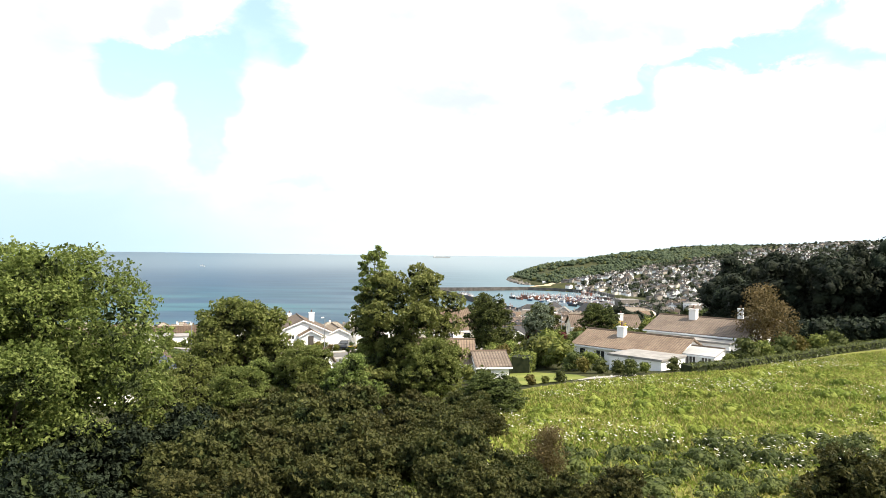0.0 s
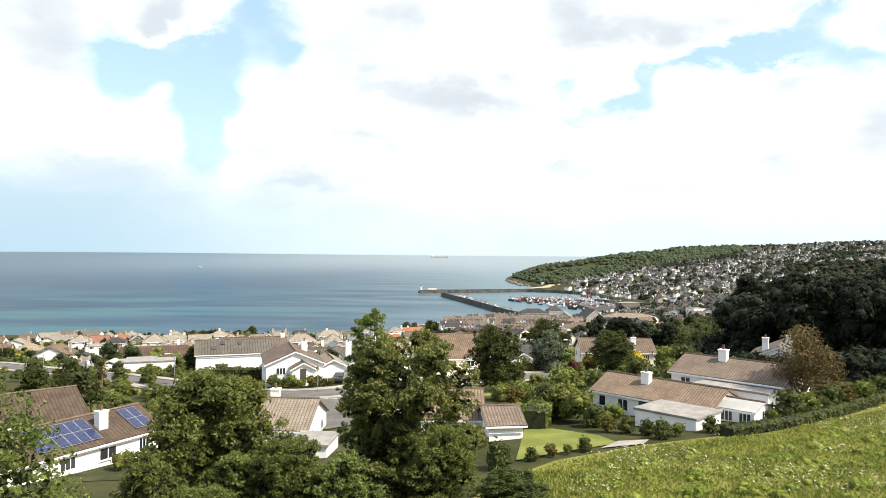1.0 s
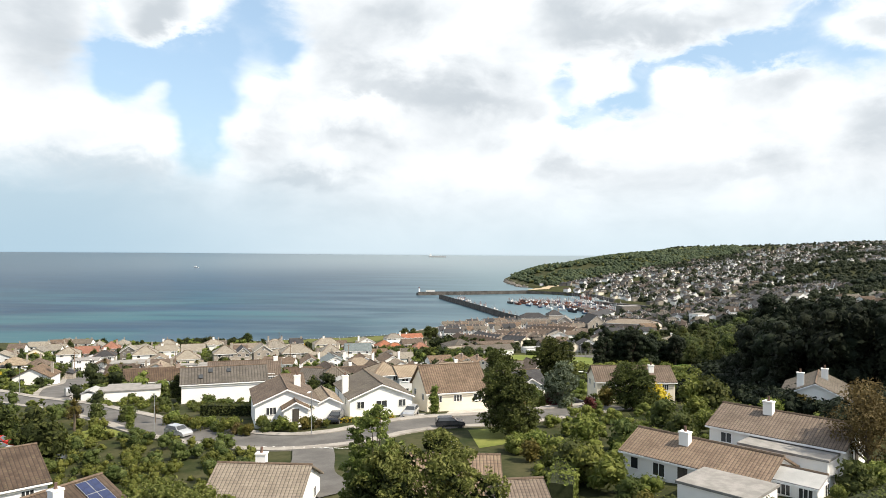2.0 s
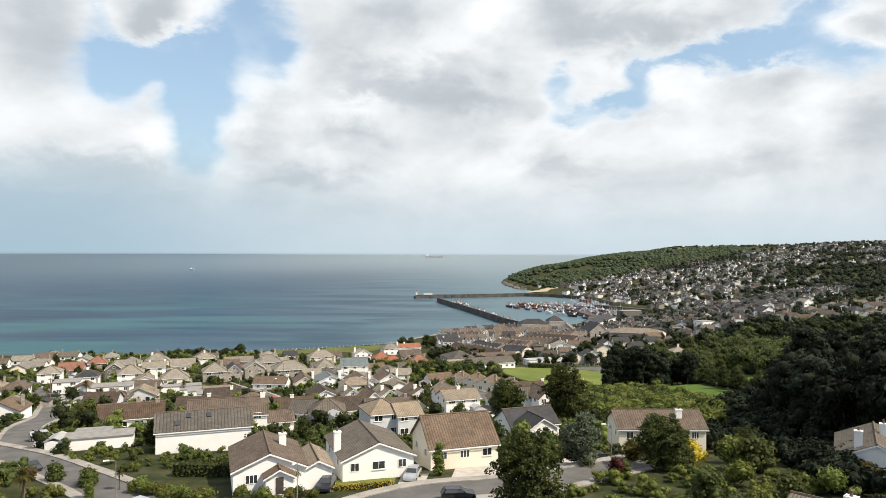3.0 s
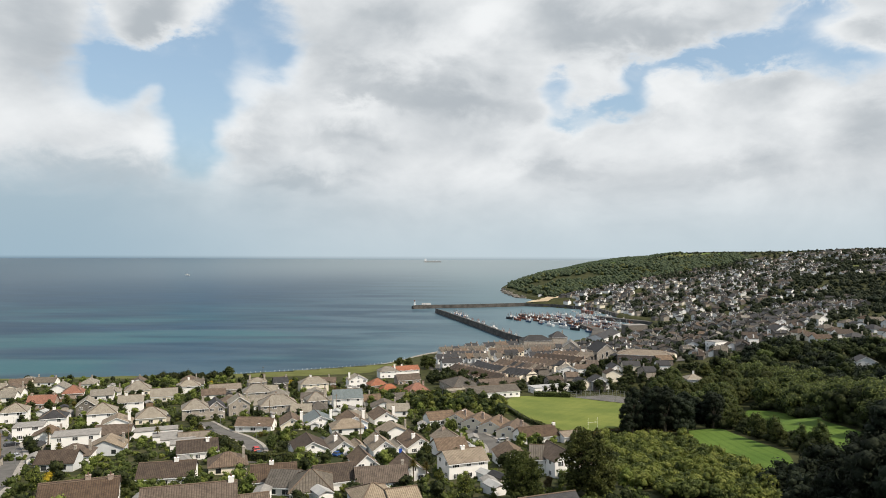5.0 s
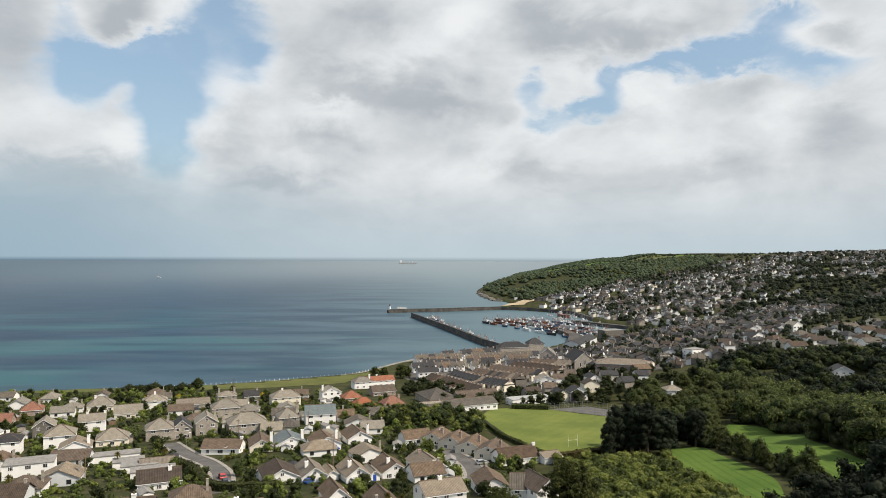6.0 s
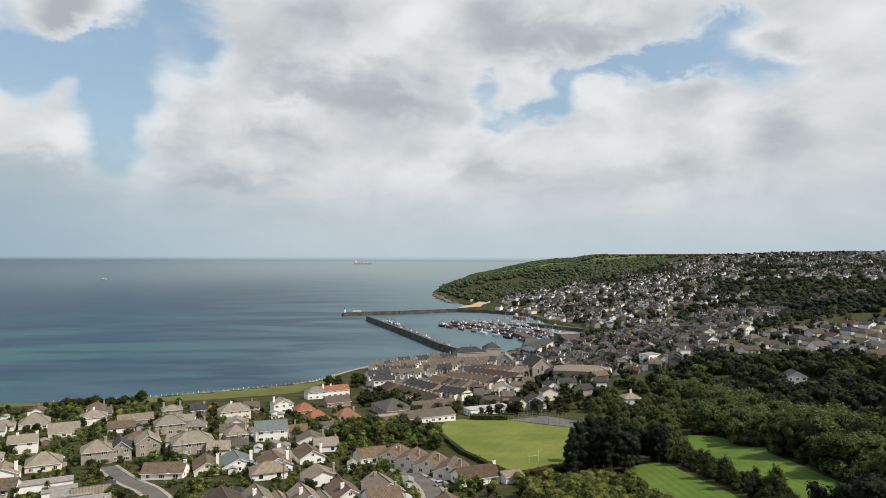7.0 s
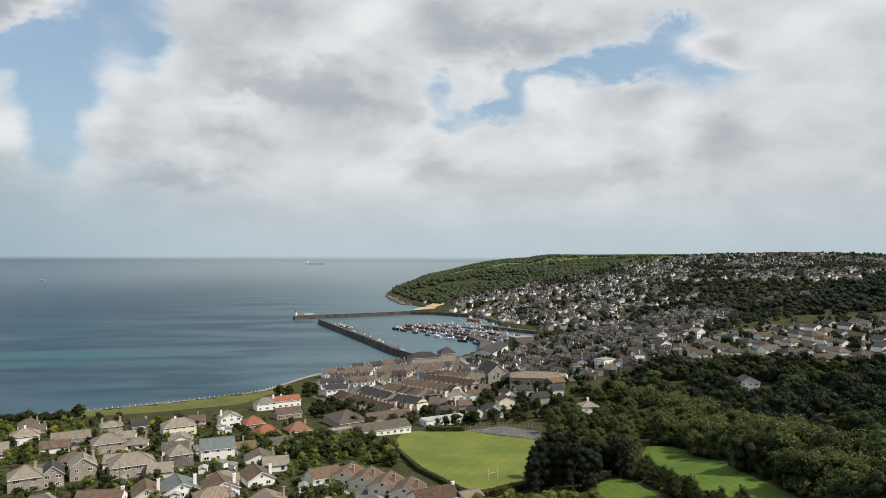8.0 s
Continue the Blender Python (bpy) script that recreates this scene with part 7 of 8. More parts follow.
grove("dark_wood", [(62, 200), (135, 205), (240, 205), (250, 240), (150, 230), (96, 240), (78, 232), (66, 224)], 150, 4.4, 8.0, 8.5, 12, 520, 0.46, "leaf_dark", "lower dark evergreens at the edge of the wood", 49, False, 0.7, 1.0)
grove("dark_wood", [(50, 176), (60, 160), (66, 190), (70, 206), (78, 232), (70, 228), (62, 222), (58, 204)], 70, 2.8, 6.0, 5.4, 10, 220, 0.36, "leaf_dark", "dark thicket at the foot of the wood", 50, False, 0.7, 1.1)
scatter([(49, 298), (60, 296), (90, 312), (93, 322), (78, 340), (66, 330), (56, 312)], 24, 4.4, (pine, pine_wide, pine), 0.66, 0.82, 5, False, "pine clump beside the playing field")
HEDGEROW = [(89, 328), (100, 330), (96.5, 300), (93.5, 275), (91.5, 248), (84, 238), (86.5, 262), (88, 290), (89, 310)]
scatter(HEDGEROW, 20, 4.4, (shrub_dark, estate_tree, shrub, estate_tree), 0.6, 1.0, 6, False, "hedgerow between the pastures")
grove("hedgerow", HEDGEROW, 130, 2.2, 4.0, 3.2, 9, 200, 0.24, "leaf_wood", "tangled hedgerow between the two pastures", 73, False, 0.6, 1.2)
scatter([(88, 330), (98, 330), (112, 352), (122, 370), (150, 380), (170, 430), (150, 480), (112, 450), (100, 424), (94, 396), (80, 360)], 52, 6.2, (wood_tree, wood_tree, wood_olive, wood_tree, wood_tree), 0.75, 1.05, 7, True, "trees above the playing field")
BELT = [(126, 370), (132, 352), (123, 312), (118.5, 298), (116.5, 278), (112.5, 255), (107, 232), (130, 230), (138, 262), (142, 290), (148, 315), (158, 345), (160, 385), (172, 440), (150, 480), (150, 385)]
WOOD = [(160, 385), (158, 345), (148, 315), (142, 290), (138, 262), (130, 226), (250, 240), (420, 330), (440, 430), (400, 462), (318, 462), (280, 490), (255, 530), (215, 540), (176, 505), (160, 470), (172, 440)]
grove("woodland", BELT, 120, 6.2, 12.5, 10.5, 20, 1050, 0.44, "leaf_belt", "broadleaf wood beside the pasture", 42, False, 0.75, 1.15, 1, 0.76, 0.33)
EDGE = [(124, 366), (131, 351), (121.5, 312), (117, 299), (115, 279), (111, 256), (105.5, 230), (112, 230), (117.5, 255), (121, 278), (123.5, 298), (128, 312), (138, 350), (132, 372)]
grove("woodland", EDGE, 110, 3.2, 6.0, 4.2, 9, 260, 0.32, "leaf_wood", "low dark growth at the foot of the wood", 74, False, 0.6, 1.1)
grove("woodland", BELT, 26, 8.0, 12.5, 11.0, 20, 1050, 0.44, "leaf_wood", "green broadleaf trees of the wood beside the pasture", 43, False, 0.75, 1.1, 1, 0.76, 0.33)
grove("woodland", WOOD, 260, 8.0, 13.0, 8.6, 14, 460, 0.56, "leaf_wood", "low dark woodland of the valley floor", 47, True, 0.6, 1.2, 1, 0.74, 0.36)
# cloud shade over the valley painted by these darker leaves
grove("woodland", WOOD, 260, 8.0, 13.0, 9.0, 14, 460, 0.56, "leaf_dark", "trees of the valley floor, cloud shade put into their colour", 52, True, 0.6, 1.2, 1, 0.74, 0.36)
grove("woodland", WOOD, 60, 9.0, 11.0, 8.0, 14, 460, 0.52, "leaf_mid", "green trees standing in the low woodland", 48, True, 0.6, 1.1, 1, 0.74, 0.36)
grove("scrub", [(44, 215), (60, 205), (64, 230), (69, 254), (68, 270), (70, 290), (60, 296), (48, 300), (40, 306), (36, 250)], 260, 2.2, 3.6, 2.6, 10, 150, 0.30, "leaf_mid", "tangled scrub below the pine clump", 44, False, 0.7, 1.4)
grove("scrub", [(44, 215), (60, 205), (64, 230), (69, 254), (68, 270), (70, 290), (60, 296), (48, 300), (40, 306), (36, 250)], 150, 2.8, 4.2, 3.2, 10, 200, 0.28, "leaf_hedge", "green scrub below the pine clump", 45, False, 0.7, 1.4)
grove("scrub", [(40, 128), (60, 120), (90, 118), (110, 130), (70, 148), (56, 170), (48, 205), (38, 190), (44, 160)], 240, 2.3, 3.4, 2.8, 10, 220, 0.30, "leaf_dark", "dark scrub before the wood", 46, False, 0.7, 1.5)
round_tree(27.5, 229, 1.55, 0)
round_tree(12.2, 219, 1.2, 50)
grove("seafront_trees", [(-180, 510), (-142, 517), (-139, 526), (-160, 525), (-180, 521)], 40, 3.4, 6.0, 3.8, 8, 200, 0.34, "leaf_wood", "dark wind-shaped trees on the sea-front green", 38, False, 0.7, 1.2)
round_far(-139, 524, 0.85, 20, label2="dark wind-shaped tree standing above the sea-front green")
for x, y, s in ((-33, 566, 1.0), (-27, 571, 0.9), (-15, 568, 1.15), (-11, 572, 1.0)):
    round_far(x, y, s, x * 9, label2="dark round tree at the end of the sea-front green")

# hedges
hedge([(-79, 309), (-70, 297), (-60, 276), (-52, 270), (-40, 273)], 2.2, 2.4, "leaf_mid", "tall clipped dark-green hedge round the cul-de-sac", 14, 0.24, curved=4)
hedge([(8.3, 104), (11.5, 118), (12.5, 122)], 2.4, 2.0, "leaf_hedge", "tall green garden hedge beside the lawn", 22, 0.17)
hedge([(24, 95.2), (31, 98.5), (38, 103.5), (46, 109.5), (58, 117)], 1.6, 0.9, "leaf_mid", "rough green hedge at the meadow's lower edge", 22, 0.17)
hedge([(-18.5, 146), (-9.6, 148)], 0.7, 0.6, "leaf_yellow", "low golden hedge before the front lawn", 40, 0.1)
hedge([(16, 277), (5, 277), (-1, 287)], 1.4, 1.4, "leaf_hedge", "clipped green hedge at the turning", 18, 0.2)
hedge([(24, 404), (29, 352), (38, 320), (43, 311)], 1.6, 1.6, "leaf_mid", "dark green hedge round the playing field", 12, 0.24)
hedge([(42, 312), (60, 322), (78, 325)], 2.4, 2.4, "leaf_olive", "rough hedge below the pine clump", 12, 0.24)
hedge([(-85, 352), (-77, 338), (-71, 331)], 1.6, 1.8, "leaf_mid", "clipped garden hedge along the lane", 16, 0.2)
hedge([(44, 440), (62, 436)], 3.0, 2.4, "leaf_mid", "dark hedge before the pavilion", 12, 0.25)
hedge([(-42, 158), (-32, 156.5)], 2.0, 2.0, "leaf_mid", "dark hedge between two bungalows", 18, 0.2)

# ---------- the meadow
def meadow_tuft(count, x_of, y_of, tall, wide, mat, name, label, seed, keep):
    g = np.random.default_rng(seed)
    x, y = x_of[0] + g.random(count) * (x_of[1] - x_of[0]), y_of[0] + g.random(count) * (y_of[1] - y_of[0])
    ok = keep(x, y)
    x, y = x[ok], y[ok]
    n = len(x)
    base = np.stack([x, y, height(x, y) - 0.05], 1)
    a = g.random(n) * 2 * math.pi
    lean = np.stack([np.cos(a), np.sin(a), np.zeros(n)], 1)
    side = np.stack([-np.sin(a), np.cos(a), np.zeros(n)], 1)
    swell = 0.6 + 0.5 * np.sin(x * 0.9 + 1) * np.sin(y * 0.7) + 0.4 * np.sin(x * 0.23) * np.sin(y * 0.31 + 2)
    h = (tall * (0.55 + 0.7 * g.random(n)) * (0.75 + 0.5 * np.clip(swell, 0, 1)))[:, None]
    tip = base + lean * h * (0.25 + 0.5 * g.random(n))[:, None] + np.array([0, 0, 1.0]) * h
    mid = (base + tip) / 2 + np.array([0, 0, 0.12]) * h
    w = wide * (0.6 + 0.8 * g.random(n))[:, None]
    q = np.stack([base - side * w * 0.5, mid + side * w, tip, mid - side * w], 1)
    return solid(name, quads(name, q, mat), label, "grass", kind="stuff")


def meadow_zone(x, y):
    edge = np.interp(x, (-20, 3, 8, 16, 28, 36, 45, 60, 90), (62, 82, 88, 92, 95.5, 101, 106, 112, 125))
    left = np.interp(y, (40, 60, 75, 90), (-4, -1, 3, 6))
    return (y < edge) & (x > left)


meadow_tuft(170000, (-6, 70), (38, 122), 0.30, 0.035, "grass", "meadow_grass", "long rough meadow grass with seed heads", 1, meadow_zone)
meadow_tuft(150000, (-6, 70), (38, 122), 0.28, 0.085, "weed", "meadow_weeds", "low leafy weeds in the meadow", 2, meadow_zone)


def umbels(count, seed):
    g = np.random.default_rng(seed)
    x, y = g.random(count) * 60 - 2, 45 + g.random(count) * 70
    drift = np.sin(x * 0.45 + 1) * np.sin(y * 0.38) + 0.6 * np.sin(x * 0.17 + y * 0.21)
    ok = meadow_zone(x, y) & (drift > 0.2)
    x, y = x[ok], y[ok]
    n = len(x)
    at = np.stack([x, y, height(x, y) + 0.42 + 0.2 * g.random(n)], 1)
    r = 0.035 + 0.045 * g.random((n, 1))
    t = g.normal(size=(n, 3)) * 0.3
    u, v = np.array([1.0, 0, 0]) + t, np.array([0, 1.0, 0]) - t
    return solid("meadow_flowers", quads("meadow_flowers", np.stack([at - u * r, at - v * r, at + u * r, at + v * r], 1), "bloom"), "white flower heads scattered in the meadow", "flowers", kind="stuff")


umbels(16000, 4)
MEADOW = [(2, 62), (40, 48), (62, 60), (66, 104), (44, 102), (26, 92), (12, 88)]
grove("meadow_weeds", MEADOW, 330, 0.8, 1.5, 0.40, 4, 110, 0.1, "weed", "leafy green weeds standing in clumps in the meadow", 61, False, 0.6, 1.5)
grove("meadow_weeds", [(2, 56), (8, 46), (30, 44), (34, 54), (14, 60)], 260, 0.7, 1.4, 0.6, 4, 90, 0.09, "leaf_mid", "leafy weeds along the lower meadow", 63, False, 0.6, 1.3)
grove("meadow_weeds", MEADOW, 70, 1.4, 1.7, 0.5, 4, 110, 0.1, "weed", "dark nettles standing in clumps in the meadow", 62, False, 0.6, 1.5)
# bramble and scrub in the foreground
bramble = tree_kind("u", "tangled bramble and scrub at the meadow's edge", 5.0, 2.7, -0.2, 26, 9000, 0.105, "leaf_bramble", 0, 0.62, 0.86, 0.28, 201, spray=18, name="bramble", category="shrub")
bramble_green = tree_kind("v", "leafy olive-green scrub at the meadow's edge", 5.0, 2.9, -0.2, 26, 9000, 0.105, "leaf_bramble", 0, 0.62, 0.86, 0.28, 211, spray=18, name="bramble", category="shrub")
# near-black leaves paint the deep shade of the foreground
bramble_dark = tree_kind("w", "scrub at the meadow's edge, shade put into its leaf colour", 5.0, 2.9, -0.2, 26, 9000, 0.1, "leaf_dark", 0, 0.66, 0.86, 0.28, 221, spray=18, name="bramble", category="shrub")
for k, (x, y, s) in enumerate(((-17, 49, 1.1), (-14, 52.5, 1.15), (-11.5, 55.5, 1.1), (-9, 52, 1.0), (-6.5, 55.0, 1.0), (-4, 52.5, 0.95), (-1.8, 54.5, 0.85), (0.4, 53, 0.8), (2.6, 51.5, 0.6), (-12.5, 47.5, 1.0), (-8, 48.5, 0.9), (-4.5, 48.5, 0.8), (-19, 53, 1.2), (-7.5, 59, 1.1), (-3, 59.5, 0.95),
                               (0.5, 58, 0.75), (-11, 61, 1.2), (-5.5, 64, 1.1), (-1, 65, 0.9), (2, 63, 0.6), (-14, 66, 1.2), (-9.5, 68, 1.1), (-2, 70, 0.9), (1.5, 70, 0.7), (17, 46.5, 0.55), (19.5, 47.5, 0.7), (21.5, 49.5, 1.0), (23.5, 52, 0.9), (9, 45.5, 0.45), (12.6, 45.6, 0.75), (14.8, 47, 0.8), (5.5, 46.5, 0.6), (-2.2, 46.5, 0.75), (0.6, 48.4, 0.72), (3.4, 48.6, 0.6), (-6.4, 45.8, 0.8), (2.2, 45.6, 0.5))):
    (bramble_dark if x < -11 and y < 56 or x > 20 else (bramble, bramble_green)[k % 2])(x, y, s, k * 77 % 360)
for x, y, s in ((4.2, 52.5, 0.28), (-4, 84, 0.4)):
    russet_tree(x, y, s, 30, label2="dark twiggy bush in the meadow")

# ---------- the old town, the harbour and the far hill
def terrace_house(x, y, turn, wall, roof, group):
    """One house of a terrace: the body, a slate roof, a shared stack and its front openings."""
    z = ground_z(x, y)
    body = kept(("t_wall", wall), lambda: Shape().box(-2.7, 2.7, -4, 4, -2, 3.6).face((2.7, -4, 4.4), (2.7, 4, 4.4), (2.7, 0, 6.6)).face((-2.7, 4, 4.4), (-2.7, -4, 4.4), (-2.7, 0, 6.6)).box(-2.4, 0.2, -7.5, -4, -2, 3.6).mesh("terrace_house", wall))
    top = kept(("t_roof", roof), lambda: Shape().slab([(-2.72, -4.3, 4.3), (2.72, -4.3, 4.3), (2.72, 0, 6.75), (-2.72, 0, 6.75)], 0.14).slab([(2.72, 4.3, 4.3), (-2.72, 4.3, 4.3), (-2.72, 0, 6.75), (2.72, 0, 6.75)], 0.14)
               .slab([(-2.6, -7.7, 3.5), (0.35, -7.7, 3.5), (0.35, -3.6, 4.7), (-2.6, -3.6, 4.7)], 0.14).mesh("roof", roof))
    ob = solid("terrace_house", body, "narrow stone terraced house with a weathered slate roof", "house", group, m=pose(x, y, z, 0, 0, turn))
    part("roof", top, ob)
    stack = part("chimney", kept(("t_stack",), lambda: Shape().box(2.3, 3.1, -0.5, 0.5, 5.9, 7.7).box(2.22, 3.18, -0.58, 0.58, 7.6, 7.8).mesh("chimney", "brick")), ob)
    glass = kept("t_pane", lambda: Shape().box(-0.5, 0.5, -0.05, 0.02, -0.65, 0.65).mesh("window", "pane"))
    part("window", glass, ob, m=pose(1.4, -4, 3.2))
    part("window", glass, ob, m=pose(-1.1, -7.5, 2.3))
    return ob


ground_patch("town_yards", [(-12, 566), (8, 520), (30, 474), (58, 486), (110, 545), (150, 520), (230, 560), (262, 610), (330, 690), (415, 770), (400, 870), (270, 890), (190, 800), (150, 748), (112, 725), (60, 690), (14, 664), (-14, 620)], "yards", "grey streets and yards of the old town", "street", 0.12, 12)
town = random.Random(77)
ROWS = [((6, 552), (34, 478)), ((22, 566), (52, 500)), ((38, 574), (62, 516)), ((50, 584), (78, 528)), ((66, 590), (92, 540)), ((80, 594), (104, 556))]
for n, ((ax, ay), (bx, by)) in enumerate(ROWS):
    long = math.hypot(bx - ax, by - ay)
    covering = ("tile_dark", "slate_dark", "tile_brown", "tile_brown", "tile_dark", "tile_brown")[n]
    for k in range(int(long / 5.4)):
        f = (k + 0.5) * 5.4 / long
        terrace_house(ax + (bx - ax) * f, ay + (by - ay) * f, math.degrees(math.atan2(by - ay, bx - ax)) + 3, town.choice(("stone", "stone", "darkstone", "cream", "darkstone")), covering if town.random() < 0.82 else town.choice(("tile_brown", "tile_tan", "slate_dark")), "terrace rows")
for n, (ax, ay, bx, by) in enumerate(((-8, 598, 44, 606), (0, 615, 60, 622), (6, 631, 84, 640), (40, 654, 96, 658), (62, 604, 104, 606), (-6, 640, 36, 652), (16, 662, 62, 684))):
    long = math.hypot(bx - ax, by - ay)
    for k in range(int(long / 5.6)):
        if town.random() < 0.1:
            continue
        f = (k + 0.5) * 5.6 / long
        terrace_house(ax + (bx - ax) * f, ay + (by - ay) * f, math.degrees(math.atan2(by - ay, bx - ax)), town.choice(("stone", "cream", "pale", "white", "white")), ("tile_grey", "slate_dark", "tile_brown", "tile_grey", "slate_dark", "tile_grey", "slate_dark")[n] if town.random() < 0.75 else town.choice(("tile_brown", "slate_dark")), "terrace rows by the sea")

# single buildings that stand out
house("chapel", 108, 566, 8, 14, 20, 7, 5.5, "g", "stone", "slate_dark", "stone chapel with a steep slate gable roof", wins=(("f", -3, 4, 1.2, 3, 0), ("f", 3, 4, 1.2, 3, 0), ("f", 0, 5.5, 1.6, 3.5, 1)), category="chapel")
house("chapel", 100, 640, -10, 12, 16, 6.5, 4.5, "g", "stone", "slate", "stone church with a slate gable roof", wins=(("f", 0, 5, 1.6, 3.5, 1),), category="church")
house("factory", 126, 522, -18, 34, 16, 7, 2.5, "h", "brick", "tile_tan", "large brick building with a low tan roof", wins=plain_windows(34, 16, 7, 5), category="building")
house("house", 72, 500, 0, 12, 9, 5, 2.6, "g", "white", "slate", "white house with a slate gable below the terraces", ((4, 0, 3.4, "white"),), wins=plain_windows(12, 9, 5, 6))
house("house", 3, 566, 12, 14, 9, 5.4, 2.6, "p", "white", "slate_dark", "white house with a dark slate roof ending the terrace", ((-6, 0, 3.6, "white"), (6, 0, 3.6, "white")), wins=plain_windows(14, 9, 5.4, 7))
house("house", 84, 470, 10, 10, 8, 5, 2.4, "g", "white", "slate_dark", "white gabled house behind the tennis court", wins=plain_windows(10, 8, 5, 8))
house("house", 127.8, 444, 0, 9, 8, 6, 2.0, "h", "white", "slate", "white house standing among tall trees", ((0, 0, 3.6, "white"),), wins=plain_windows(9, 8, 6, 9))
house("house", 222, 452, -12, 10, 9, 5.4, 2.6, "g", "pale", "slate_dark", "pale house alone among the trees of the valley", wins=plain_windows(10, 9, 5.4, 10))
house("house", 186, 560, 25, 12, 9, 6, 0.3, "f", "white", "felt", "white flat-roofed house in the town", wins=plain_windows(12, 9, 6, 11))
house("house", 246, 596, 20, 12, 9, 6, 3.0, "g", "white", "slate_dark", "tall white gabled house on the slope", ((4, 2, 4, "white"),), wins=plain_windows(12, 9, 6, 12))
house("house", 300, 640, 20, 10, 9, 6, 2.6, "g", "white", "slate", "white gabled house higher on the slope", wins=plain_windows(10, 9, 6, 13))

WALLS, ROOFS = ("white", "cream", "stone", "darkstone", "pale"), ("slate_dark", "slate", "tile_brown", "tile_grey", "tile_dark")


def slope_turn(x, y):
    """The turn of a house whose long side follows the slope."""
    gx_, gy_ = ground_z(x + 6, y) - ground_z(x - 6, y), ground_z(x, y + 6) - ground_z(x, y - 6)
    return math.degrees(math.atan2(-gx_, gy_)) if abs(gx_) + abs(gy_) > 0.2 else 20.0


EAST = [(240, 555), (262, 600), (303, 630), (371, 660), (480, 680), (520, 590), (450, 480), (350, 464), (315, 466), (276, 500)]
spots = []
for row in range(9):
    for col in range(11):
        x, y = 244 + col * 25 + town.uniform(-4, 4) + row * 3, 492 + row * 20 + town.uniform(-3, 3) - col * 3
        if inside(x, y, EAST):
            town_house(x, y, town.choice((8, 8, 98)) + town.uniform(-8, 8), 12, 9, 2.8, 2.6, town.choice(("white", "white", "cream", "pale")), town.choice(("tile_grey", "tile_dark", "slate_dark", "tile_dark")), town.choice("hhgp"), "bungalow of the hill estate with a grey tiled roof", "hill estate bungalows")
            spots.append((x, y))

OLD = [(112, 690), (108, 600), (135, 545), (160, 520), (230, 560), (262, 610), (330, 690), (430, 770), (420, 900), (300, 950), (262, 912), (190, 815), (150, 760)]
FRONT = [(243, 1035), (300, 960), (420, 960), (540, 1150), (490, 1330), (330, 1350), (224, 1350), (210, 1300), (188, 1236), (200, 1206), (238, 1150)]
HILL = [(262, 930), (420, 800), (560, 850), (760, 960), (1000, 1150), (1250, 1330), (1400, 1600), (1000, 1800), (700, 1640), (480, 1480), (330, 1400), (222, 1350), (215, 1260), (250, 1160), (260, 1050)]


def hill_mask(x, y):
    """Where the houses of the hill stand thick (above 0) and where trees take over."""
    return noise.noise(Vector((x / 130, y / 170, 0.3))) + 0.55 * noise.noise(Vector((x / 48, y / 60, 4.0))) + 0.12


found = {}
for poly, gap, want in ((OLD, 9.5, 400), (FRONT, 8.6, 420), (HILL, 13.0, 1100)):
    tries = 0
    made = 0
    while made < want and tries < want * 20:
        tries += 1
        xs, ys = [p[0] for p in poly], [p[1] for p in poly]
        x, y = town.uniform(min(xs), max(xs)), town.uniform(min(ys), max(ys))
        key = (int(x / gap), int(y / gap))
        if key in found or not inside(x, y, poly) or (poly is HILL and hill_mask(x, y) < 0) or inland(x, y) < (46 if y < 940 and x > 95 else 9):
            continue
        found[key] = (x, y)
        made += 1
far_v, far_f, far_i, far_uv = [], [], [], []
SLOTS = WALLS + ROOFS
count = 0
for x, y in found.values():
    turn = slope_turn(x, y) + town.choice((0, 0, 0, 90)) + town.uniform(-12, 12)
    L, D, e = town.choice(((7, 7, 3.4), (8, 7, 3.6), (6, 6, 3.4), (10, 8, 4.2), (7, 7, 2.8)))
    # dark stone and slate weighted up, their colour standing in for cloud shade
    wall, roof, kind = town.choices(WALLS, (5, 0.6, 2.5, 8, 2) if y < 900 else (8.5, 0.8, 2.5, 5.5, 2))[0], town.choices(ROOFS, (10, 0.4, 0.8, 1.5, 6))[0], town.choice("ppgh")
    if inside(x, y, OLD) and count < 150 and y < 860:
        count += 1
        town_house(x, y, turn, L, D, e, 1.9, wall, roof, kind, "house of the old town with a slate roof", "old town houses")
        continue
    if y > 900:
        e = e + 0.7
    m = pose(x, y, ground_z(x, y), 0, 0, turn)
    s = Shape().box(-L / 2, L / 2, -D / 2, D / 2, -3, e)
    walls = len(s.f)
    if kind == "p":
        s.face((L / 2, -D / 2, e), (L / 2, D / 2, e), (L / 2, 0, e + 1.9)).face((-L / 2, D / 2, e), (-L / 2, -D / 2, e), (-L / 2, 0, e + 1.9))
    elif kind == "g":
        s.face((-L / 2, -D / 2, e), (L / 2, -D / 2, e), (0, -D / 2, e + 1.9)).face((L / 2, D / 2, e), (-L / 2, D / 2, e), (0, D / 2, e + 1.9))
    s.box(L / 2 - 1.1, L / 2 - 0.4, -0.35, 0.35, e, e + 2.7)
    walls = len(s.f)
    t = roof_shape(kind, L, D, e, 1.9)[0]
    base = len(far_v)
    far_v += [tuple(m @ Vector(q)) for q in s.v + t.v]
    far_f += [tuple(base + i for i in f) for f in s.f] + [tuple(base + len(s.v) + i for i in f) for f in t.f]
    far_i += [SLOTS.index(wall)] * walls + [SLOTS.index(roof)] * len(t.f)
    far_uv += s.uv + t.uv
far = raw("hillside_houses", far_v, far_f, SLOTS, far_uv)
